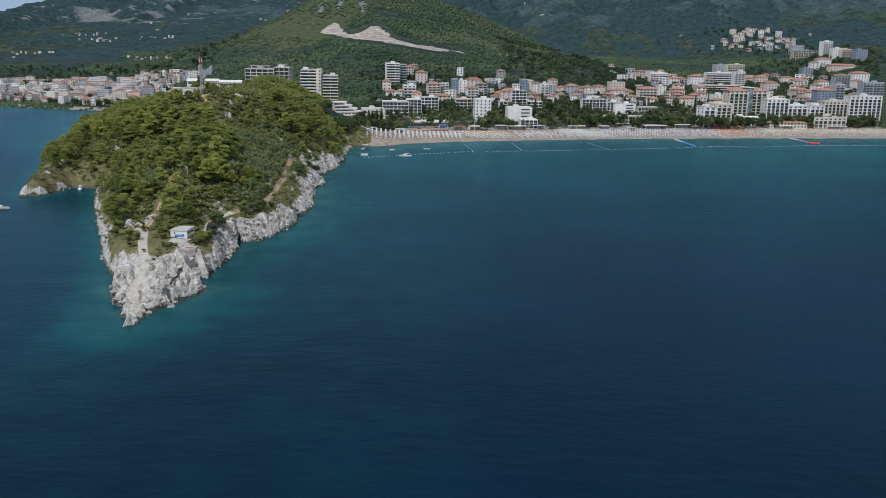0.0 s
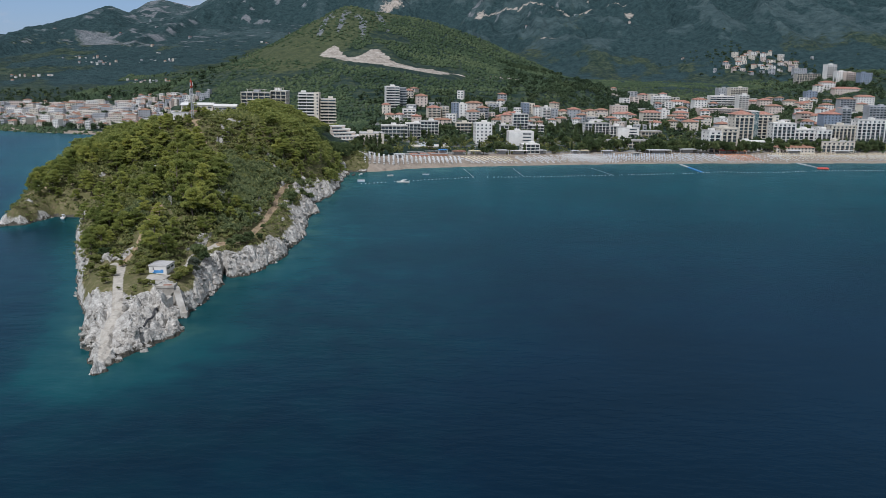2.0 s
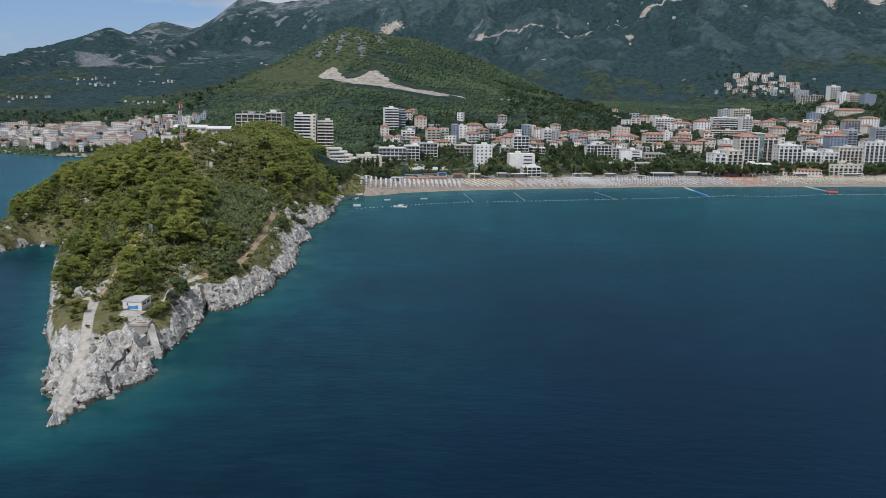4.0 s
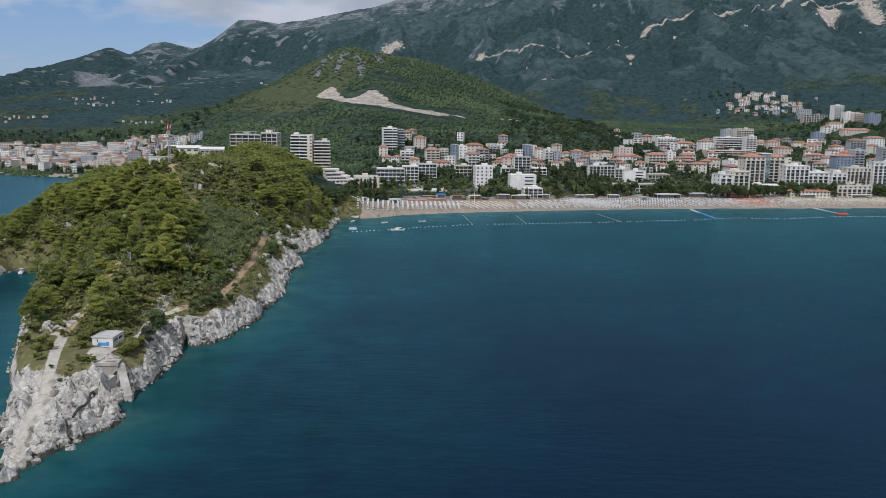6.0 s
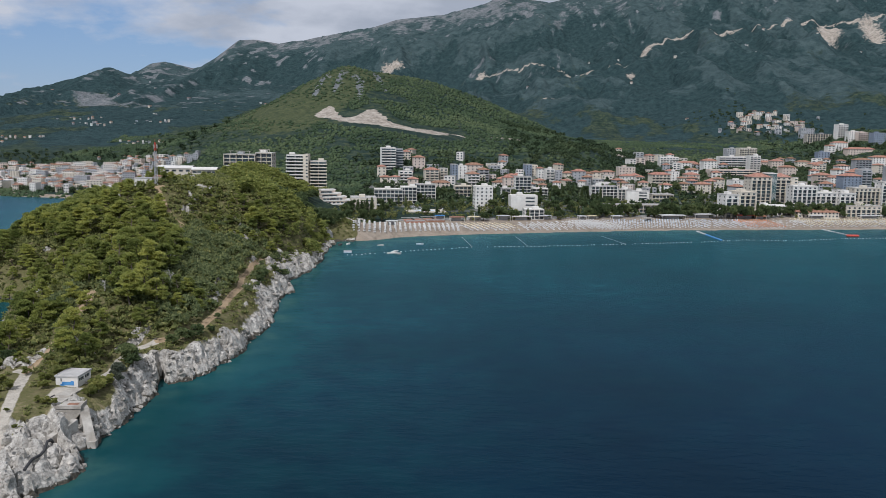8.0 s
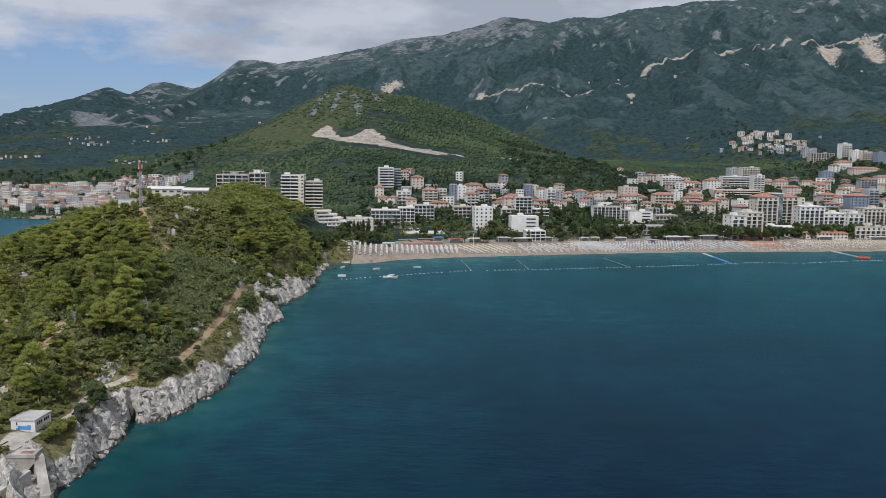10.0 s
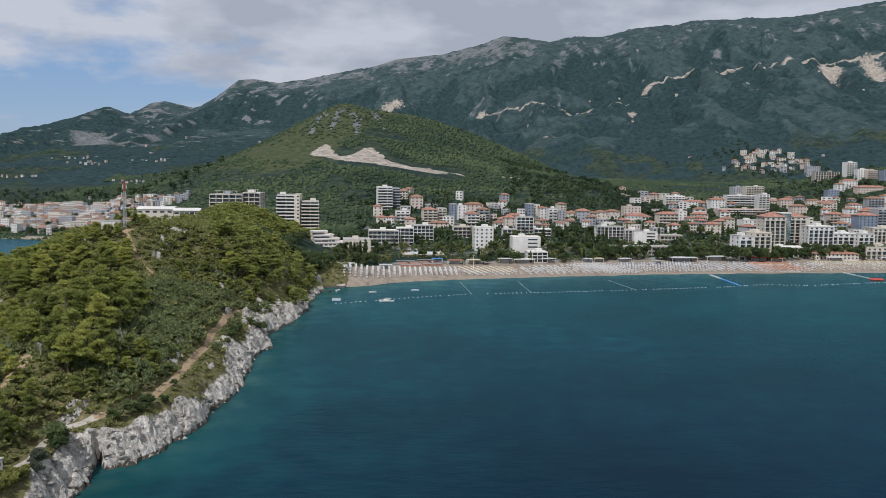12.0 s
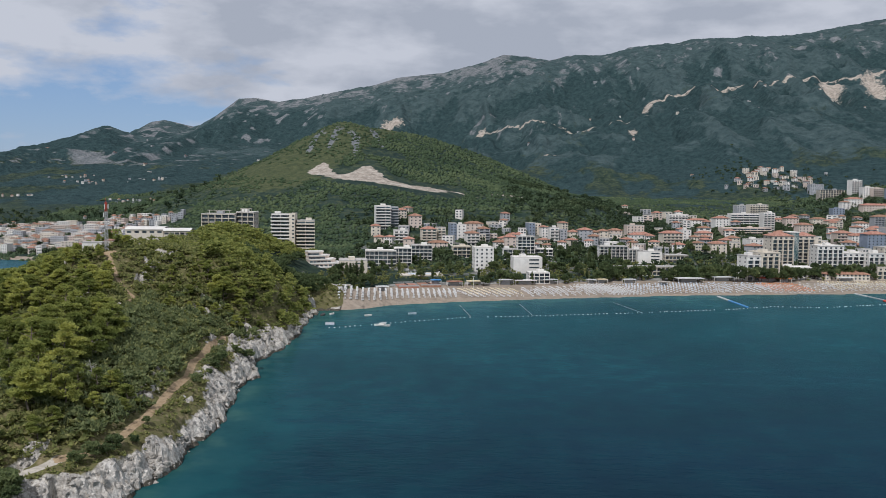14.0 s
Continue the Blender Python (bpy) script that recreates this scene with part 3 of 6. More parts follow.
def build_headland():
    xs = spaced((-312, -130, 1.4), (-130, -50, 0.7), (-50, -39, 1.0))
    ys = spaced((226, 380, 0.7), (380, 560, 1.0), (560, 742.5, 1.4))
    X, Y = np.meshgrid(xs, ys)
    warp = [(fbm(X / 7, Y / 7, 3, s) - 0.5) * 3.2 for s in (61, 67)]
    x, y = X + warp[0], Y + warp[1]
    z, d, w = land_height(x, y)
    pale, dirt = np.zeros_like(x), np.zeros_like(x)
    for pts, half in PALE:
        pale = np.maximum(pale, 0.92 - 0.92 * S(half * 0.3, half * 1.7, near_line(x, y, pts)))
    for pts, half in DIRT:
        dirt = np.maximum(dirt, 1 - S(half * 0.6, half * 1.3, near_line(x, y, pts)))
    track = np.maximum(pale, dirt)
    reach = 6.5 + 8.5 * (fbm(x / 18, y / 18, 3, 71) - 0.5) * 2 + 10 * S(296, 258, y) + 8 * S(470, 520, y) * S(600, 540, y)
    reach = reach * (1 - 0.75 * S(448, 475, y) * S(-150, -178, x)) - 4.5 * S(-92, -108, x) * S(290, 318, y)
    reach = reach * (1 - 0.45 * S(540, 580, y))
    rock = 1 - S(reach - 3, reach + 4, d)
    crops = S(0.66, 0.74, fbm(x / 13, y / 13, 3, 75)) * S(2, 10, d)
    # low rock walls on the landward side of the coast path
    for line in ([(-71.5, 392), (-72.5, 425), (-74.5, 450)], [(-77, 497), (-79, 518)], [(-84, 346), (-80, 360)]):
        crops = np.maximum(crops, 1 - S(1.2, 3.0, near_line(x, y, line) + 2.0 * (fbm(x / 5, y / 5, 2, 77) - 0.5)))
    rock = np.maximum(rock, 0.9 * crops) * (1 - 0.2 * track)
    # joints run aslant; the blocks between them stand at uneven heights
    jx, jy = 0.82 * x + 0.57 * y + 3.0 * (fbm(x / 9, y / 9, 2, 83) - 0.5), (-0.57 * x + 0.82 * y) * 0.55
    big, joint = blocks(jx, jy, 5.2, 131)
    mid, crack = blocks(jx + 1.7 * big, jy, 2.3, 141)
    crag = (fbm(x / 14, y / 9, 3, 81, True) - 0.62) * 6.5 + 3.0 * big - 1.5 * joint + 1.35 * mid - 0.55 * crack + (fbm(x / 1.5, y / 1.5, 2, 87) - 0.5) * 0.7
    z = z + crag * rock * (1 - 0.85 * track) * S(-3.5, 2.5, d)
    z = z + 0.8 * (blocks(x, y, 1.9, 151)[0]) * rock * S(0, 1.5, d) * S(6, 2, d)
    # a deep cleft in the cliff
    z = z - 9.0 * np.exp(-(near_line(x, y, CLEFT) / 1.1) ** 4)
    # the hollow under the lookout and the crack that the pipe lies in
    z = z - 9.0 * np.exp(-(near_line(x, y, CAVE) / 1.9) ** 4)
    z = z - 1.3 * np.exp(-(near_line(x, y, CRACK) / 0.9) ** 2)
    z = np.where(near_line(x, y, [(-78.5, 291.5), (-74.5, 289), (-72.5, 286)]) < 3.0, np.minimum(z, 5.2 - 0.5 * (x + 78)), z)
    z = np.where(d < -0.5, np.minimum(z, -0.5), z)
    wet = S(1.9, 0.3, z + 1.2 * (fbm(x / 4, y / 4, 2, 91) - 0.5)) * S(-3, 0, d)
    ob = grid_mesh("headland_ground", xs, ys, z, M_HEADLAND, [("rock", rock * (1 - 0.5 * pale)), ("wet", wet), ("pale_track", pale), ("track", dirt)], warp, False)
    tagged(ob, "rocky headland of pale limestone with dry grass and footpaths", "headland", kind="structure")
    return xs, ys, z, rock, track


def build_mainland():
    xs = spaced((-3200, -1700, 40), (-1700, -1300, 16), (-1300, -500, 10), (-500, 560, 7), (560, 1300, 9), (1300, 2200, 12), (2200, 3100, 40))
    ys = spaced((640, 800, 6), (800, 1500, 7), (1500, 1750, 8), (1750, 2600, 12), (2600, 4420, 11), (4420, 4800, 60))
    X, Y = np.meshgrid(xs, ys)
    z, d, w = land_height(X, Y)
    cover = S(-318, -306, X) * S(-38, -50, X) * S(744, 732, Y)
    z = z - 6 * cover
    gx, gy = np.gradient(z, xs, axis=1), np.gradient(z, ys, axis=0)
    steep = np.hypot(gx, gy)
    far = S(2700, 3300, Y)
    mottle = fbm(X / 60, Y / 120, 5, 93)
    share = z / np.interp(X, MASSIF[:, 0], MASSIF[:, 1])
    rock = 0.62 * S(0.62, 0.74, fbm(X / 34, Y / 50, 4, 108)) * S(1700, 2300, Y) * S(60, 140, z) * (0.45 + 0.55 * S(-300, -600, X))
    rock = rock + far * (0.22 * S(0.45, 0.9, steep) + (0.50 - 0.20 * S(450, 1000, X)) * S(0.62, 0.96, share) + 0.75 * (mottle - 0.5) - 0.04)
    for x0, y0, rx, ry in ((-985, 2730, 85, 190), (-830, 2840, 60, 130), (-670, 3080, 60, 90), (-1120, 3050, 70, 130)):
        rock = np.maximum(rock, (0.52 * np.exp(-(((X - x0) / rx) ** 2 + ((Y - y0) / ry) ** 2)) + 1.3 * (mottle - 0.5)) * (np.hypot(X - x0, (Y - y0) * 0.5) < 260))
    rock = np.maximum(rock, 0.62 * S(0.60, 0.72, fbm((X + 0.3 * Y) / 22, Y / 90, 3, 95)) * np.exp(-(((X + 120) / 110) ** 2 + ((Y - 1500) / 110) ** 2)))
    # the road cut round the cone, road lines and slips on the great slope
    scar = np.zeros_like(z)
    cut = np.interp(X, ROAD_X, ROAD_Z)
    rise = 2 + 17 * np.exp(-((X + 134) / 14) ** 2) + 22 * np.exp(-((X + 70) / 22) ** 2) + 5 * fbm(X / 14, Y / 14, 3, 96)
    above = z - cut
    scar = np.maximum(scar, S(-3, 0, above) * S(rise, rise * 0.55, above) * S(-164, -140, X) * S(60, 10, X) * S(1200, 1240, Y) * S(1420, 1380, Y))
    ribs = np.zeros_like(z)
    for xr, yr, lean in ((-163, 1500, 0.05), (-134, 1510, 0.02), (-99, 1480, -0.12), (-70, 1530, -0.2)):
        ribs = np.maximum(ribs, np.exp(-((X - xr - lean * (Y - yr)) / 6.0) ** 2) * np.exp(-((Y - yr) / 80) ** 4))
    rock = np.maximum(rock, 1.15 * ribs * (0.35 + fbm(X / 12, Y / 16, 2, 94)))
    for x0, y0, rx, ry in ((205, 3380, 20, 55), (-140, 3610, 60, 38), (389, 2791, 60, 12), (581, 3174, 50, 10), (801, 3290, 30, 45), (681, 3001, 18, 45),
                           (1472, 3300, 66, 120), (1632, 3300, 52, 140), (302, 1412, 20, 24), (120, 1316, 40, 7), (180, 1340, 28, 9), (55, 1290, 26, 5)):
        scar = np.maximum(scar, np.exp(-(((X - x0 - 0.25 * (Y - y0)) / rx) ** 2 + ((Y - y0) / ry) ** 2)) * (0.55 + 0.6 * fbm(X / 45, Y / 45, 3, 97)))
    for pts, half in (([(801, 3305), (859, 3334), (949, 3356), (1222, 3353), (1489, 3429), (1600, 3388), (1900, 3370)], 11), ([(205, 3400), (315, 3311), (581, 3180), (760, 3120)], 8)):
        scar = np.maximum(scar, 0.72 * np.exp(-(near_line(X, Y, pts) / half) ** 2) * (0.85 + 0.4 * fbm(X / 60, Y / 60, 2, 92)))
    scrub = S(45, 85, z) * S(30, -70, X - 0.35 * (Y - 1600)) * (np.hypot(X + 131, (Y - 1600) * 0.8) < 420) * (0.55 + 0.5 * fbm(X / 50, Y / 50, 3, 98))
    scrub = np.maximum(scrub, 0.45 * S(3500, 2500, Y) * S(70, 110, d))
    scrub = np.maximum(scrub, 0.5 * S(0.50, 0.66, fbm(X / 95, Y / 150, 4, 100)) * S(1700, 2000, Y))
    # painted haze: a blue-grey tint that grows with distance and height
    haze_tint = S(1500, 2700, Y + 900 * (fbm(X / 260, Y / 260, 3, 106) - 0.5)) * S(20, 230, z) * (0.45 + 0.75 * fbm(X / 160, Y / 240, 4, 102))
    beach = S(-62, -40, X) * S(70, 60, d) * (X < 2500) + S(-325, -365, X) * S(26, 18, d)
    paved = S(62, 66, d) * S(84, 72, d) * S(-30, 0, X) + 0.55 * S(70, 120, d) * S(520, 380, d) * (1 - S(0.42, 0.56, fbm(X / 30, Y / 30, 3, 99))) * S(34, 20, z)
    paved = np.maximum(paved * (w < 0.2), 0.6 * S(-340, -400, X) * S(30, 60, d) * S(430, 330, d))
    # dark bluish woods in the hollows, which also paints the gullies' shade into the colour
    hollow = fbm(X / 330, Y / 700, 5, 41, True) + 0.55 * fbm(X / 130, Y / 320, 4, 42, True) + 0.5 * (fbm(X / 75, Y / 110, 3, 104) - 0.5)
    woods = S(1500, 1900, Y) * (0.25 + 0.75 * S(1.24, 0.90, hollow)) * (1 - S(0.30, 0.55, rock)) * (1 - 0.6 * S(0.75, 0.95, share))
    # tree cover roughens the slopes
    z = z + S(1650, 1950, Y) * (1 - S(0.35, 0.6, rock)) * (6.5 * (vnoise(X / 13, Y / 13, 120) - 0.5) + 5 * (vnoise(X / 29, Y / 31, 121) - 0.5))
    ob = grid_mesh("ground", xs, ys, z, M_GROUND, [("scrub", scrub), ("haze_tint", haze_tint), ("woods", woods), ("rock", rock), ("scar", scar), ("sand", beach), ("paved", paved)])
    tagged(ob, "wooded coastal slope rising to a limestone mountain ridge", "ground", kind="structure")
    return xs, ys, land_height(X, Y)[0], d


build_sea()
HX, HY, HZ, HROCK, HTRACK = build_headland()
GX, GY, GZ, GD = build_mainland()


def on_grid(table, x, y):
    """A value of the mainland's grid between its nodes."""
    i = min(max(int(np.searchsorted(GX, x)) - 1, 0), len(GX) - 2)
    j = min(max(int(np.searchsorted(GY, y)) - 1, 0), len(GY) - 2)
    u, v = (x - GX[i]) / (GX[i + 1] - GX[i]), (y - GY[j]) / (GY[j + 1] - GY[j])
    return float((table[j, i] * (1 - u) + table[j, i + 1] * u) * (1 - v) + (table[j + 1, i] * (1 - u) + table[j + 1, i + 1] * u) * v)


def ground_z(x, y):
    return on_grid(GZ, x, y)


def surface_z(x, y):
    """Height of the built ground under a point."""
    if HX[0] < x < HX[-1] and HY[0] < y < HY[-2]:
        return float(HZ[int(np.argmin(np.abs(HY - y))), int(np.argmin(np.abs(HX - x)))])
    return ground_z(x, y)


def rock_shape(rng):
    """An angular block: the hull of a few random points."""
    bm = bmesh.new()
    for _ in range(15):
        v = Vector(rng.normal(size=3)).normalized() * rng.uniform(0.8, 1.15)
        bm.verts.new((v.x * 1.25, v.y * 0.85, v.z * 0.9))
    hull = bmesh.ops.convex_hull(bm, input=bm.verts)
    spare = {g for g in hull["geom_unused"] + hull["geom_interior"] if isinstance(g, bmesh.types.BMVert)}
    bmesh.ops.delete(bm, geom=list(spare), context="VERTS")
    bmesh.ops.triangulate(bm, faces=bm.faces)
    bm.verts.index_update()
    co, tri = np.array([v.co[:] for v in bm.verts]), np.array([[v.index for v in f.verts] for f in bm.faces])
    bm.free()
    return co, tri


def rock_spots(count, seed, low, high):
    """Places on bare rock: x, y, z, size."""
    rng = np.random.default_rng(seed)
    out = []
    rows, cols = np.nonzero((HROCK > 0.55) & (HTRACK < 0.05) & (HZ > 0.4))
    for k in rng.permutation(len(rows)):
        x, y = HX[cols[k]] + rng.uniform(-0.5, 0.5), HY[rows[k]] + rng.uniform(-0.5, 0.5)
        if y > 690 or min(near_line(np.array(x), np.array(y), line) - w for line, w in ((CLEFT, 1.6), (CAVE, 2.4), (CRACK, 1.0))) < 0:
            continue
        s = low + (high - low) * rng.random() ** 2.2
        out.append((x, y, HZ[rows[k], cols[k]] - 0.5 * s, s))
        if len(out) == count:
            return out, rng
    return out, rng


# ---- trees ----
def ico(level):
    bm = bmesh.new()
    bmesh.ops.create_icosphere(bm, subdivisions=level, radius=1.0)
    co = np.array([v.co[:] for v in bm.verts])
    tri = np.array([[v.index for v in f.verts] for f in bm.faces])
    bm.free()
    return co, tri


ICO1 = ico(1)
ICO0 = (np.array([(1, 0, 0), (-1, 0, 0), (0, 1, 0), (0, -1, 0), (0, 0, 1), (0, 0, -1)], float),
        np.array([(0, 2, 4), (2, 1, 4), (1, 3, 4), (3, 0, 4), (2, 0, 5), (1, 2, 5), (3, 1, 5), (0, 3, 5)]))


def crown_arrays(rng, lobes, tufts, size, core=ICO1, inner=0.62):
    """A crown: small dark cores, each bristling with pointed leaf sprays that lean outward and up. lobes: rows of centre and radii. Triangles only."""
    verts, tris, base = [], [], 0
    for cx, cy, cz, rx, ry, rz in lobes:
        co, tri = core
        lump = co * (0.75 + 0.45 * rng.random((len(co), 1))) * (rx, ry, rz) * inner + (cx, cy, cz)
        verts.append(lump); tris.append(tri + base); base += len(lump)
        n = max(6, int(tufts * (rx * ry + rx * rz) / 2))
        u = rng.normal(size=(n, 3))
        u[:, 2] = np.abs(u[:, 2]) * 0.9 - 0.45 * rng.random(n)
        u /= np.linalg.norm(u, axis=1, keepdims=True)
        p = u * (rx, ry, rz) * (0.50 + 0.48 * np.sqrt(rng.random((n, 1)))) + (cx, cy, cz)
        tip = u + rng.normal(size=(n, 3)) * 0.55 + (0, 0, 0.35)      # where a spray points
        tip /= np.linalg.norm(tip, axis=1, keepdims=True)
        a = np.cross(tip, rng.normal(size=(n, 3)))
        a /= np.linalg.norm(a, axis=1, keepdims=True)
        s = size * rng.uniform(0.6, 1.35, (n, 1))
        spray = np.stack([p - a * s * 0.75 - tip * s * 0.3, p + a * s * 0.75 - tip * s * 0.3, p + tip * s * 1.55], 1).reshape(-1, 3)
        verts.append(spray); tris.append(np.arange(n)[:, None] * 3 + base + (0, 1, 2)); base += 3 * n
    return np.concatenate(verts), np.concatenate(tris)


def pine_lobes(rng, h):
    """Flat pads of needles at the ends of boughs, set in uneven tiers round a leaning domed crown."""
    lobes, sx, sy = [], rng.normal() * 0.05 * h, rng.normal() * 0.05 * h
    tiers = int(rng.integers(4, 6))
    for t in range(tiers):
        q = t / (tiers - 1)
        zc, reach = h * (0.40 + 0.52 * q), h * (0.34 - 0.25 * q ** 1.6) * rng.uniform(0.85, 1.15)
        for k in range(int(rng.integers(5, 8)) - (2 if q > 0.8 else 0)):
            ang, out = rng.random() * 6.28, reach * rng.uniform(0.45, 1.0)
            s = h * rng.uniform(0.065, 0.125)
            lobes.append((math.cos(ang) * out + sx * q, math.sin(ang) * out + sy * q, zc - 0.10 * out + rng.normal() * 0.035 * h, s * 1.35, s * 1.2, s * 0.62))
    lobes.append((sx, sy, h * 0.95, h * 0.09, h * 0.09, h * 0.075))
    return lobes


def round_lobes(rng, h, wide=0.42):
    out = []
    for k in range(rng.integers(10, 15)):
        ang, q = rng.random() * 6.28, h * wide * 0.8 * math.sqrt(rng.random())
        s = h * rng.uniform(0.11, 0.21)
        out.append((math.cos(ang) * q, math.sin(ang) * q, h * rng.uniform(0.34, 0.88), s, s, s * 0.85))
    return out


def cypress_lobes(rng, h):
    return [(rng.normal() * 0.12, rng.normal() * 0.12, h * (0.12 + 0.10 * k), h * 0.10 * (1.1 - abs(k - 3) * 0.14), h * 0.10 * (1.1 - abs(k - 3) * 0.14),
             h * 0.10) for k in range(9)]


def trunk_mesh(rng, h, girth, limbs=5):
    bm = bmesh.new()
    lean = Vector((rng.normal() * 0.05, rng.normal() * 0.05, 1)).normalized()

    def limb(a, b, r0, r1):
        d = b - a
        m = Matrix.Translation((a + b) / 2) @ d.to_track_quat("Z", "Y").to_matrix().to_4x4()
        bmesh.ops.create_cone(bm, cap_ends=True, segments=6, radius1=r0, radius2=r1, depth=d.length, matrix=m)

    base, top = Vector((0, 0, -0.8)), lean * h * 0.86
    mid = lean * h * 0.45 + Vector((rng.normal() * 0.15, rng.normal() * 0.15, 0))
    limb(base, mid, girth, girth * 0.7)
    limb(mid, top, girth * 0.7, girth * 0.2)
    for k in range(limbs):
        a = mid.lerp(top, k / (limbs + 1))
        ang = rng.random() * 6.28
        limb(a, a + Vector((math.cos(ang), math.sin(ang), 0.5)) * h * 0.22, girth * 0.35, girth * 0.1)
    return bm


def bake(bm, name, mat):
    me = bpy.data.meshes.new(name)
    bm.to_mesh(me)
    bm.free()
    me.materials.append(mat)
    return me


def kinds_of(n, seed, lobes_of, tufts, size, mat, h=9.0, girth=0.22):
    rng = np.random.default_rng(seed)
    out = []
    for _ in range(n):
        trunk = bake(trunk_mesh(rng, h, girth), "trunk", M_BARK)
        co, tri = crown_arrays(rng, lobes_of(rng, h), tufts, size)
        out.append((trunk, raw_mesh("crown", co, tri, mat)))
    return out


PINES = kinds_of(12, 3, pine_lobes, 105, 0.24, M_PINE)
LOW_SHRUBS = kinds_of(3, 13, round_lobes, 40, 0.6, M_LOW, 8.0)
SAGES = kinds_of(2, 15, round_lobes, 45, 0.5, M_SAGE, 8.0)
OAKS = kinds_of(4, 5, round_lobes, 26, 0.6, M_BROAD, 8.0)
CYPRESSES = kinds_of(3, 7, cypress_lobes, 60, 0.36, M_BROAD, 11.0, 0.15)


def plant(kinds, name, x, y, scale, label, category, group, rng, wide=1.0):
    trunk, crown = kinds[int(rng.integers(len(kinds)))]
    ob = new(name, trunk)
    ob.matrix_basis = pose(x, y, surface_z(x, y), 0, 0, rng.random() * 360) @ Matrix.Diagonal((scale * wide, scale * wide, scale, 1))
    tagged(ob, label, category, group)
    part("crown", crown, None, ob)
    return ob


def scatter_mesh(name, bases, spots, mat, smooth=False):
    """One joined mesh of many copies. bases: arrays of (verts, tris); spots: rows of x, y, z, scale, height factor, turn, base."""
    V, T, off = [], [], 0
    spots = np.asarray(spots, float)
    for b, (co, tri) in enumerate(bases):
        s = spots[spots[:, 6].astype(int) == b]
        if not len(s):
            continue
        c, n = np.cos(s[:, 5]), np.sin(s[:, 5])
        x = (co[None, :, 0] * c[:, None] - co[None, :, 1] * n[:, None]) * s[:, 3:4] + s[:, 0:1]
        y = (co[None, :, 0] * n[:, None] + co[None, :, 1] * c[:, None]) * s[:, 3:4] + s[:, 1:2]
        z = co[None, :, 2] * s[:, 3:4] * s[:, 4:5] + s[:, 2:3]
        V.append(np.stack([x, y, z], -1).reshape(-1, 3))
        T.append((tri[None] + (np.arange(len(s)) * len(co))[:, None, None]).reshape(-1, 3) + off)
        off += len(s) * len(co)
    return new(name, raw_mesh(name, np.concatenate(V), np.concatenate(T), mat, (), smooth))


def headland_spots(step, seed):
    """Jittered places on the wooded part of the headland."""
    rng = np.random.default_rng(seed)
    X, Y = np.meshgrid(np.arange(-310, -42, step), np.arange(274, 930, step))
    X = X + rng.uniform(-0.45, 0.45, X.shape) * step
    Y = Y + rng.uniform(-0.45, 0.45, Y.shape) * step
    z, d, w = land_height(X, Y)
    off = np.full(X.shape, 1e9)
    for pts, half in TRACKS:
        off = np.minimum(off, near_line(X, Y, pts) - half)
    return X.ravel(), Y.ravel(), d.ravel(), w.ravel(), off.ravel(), rng


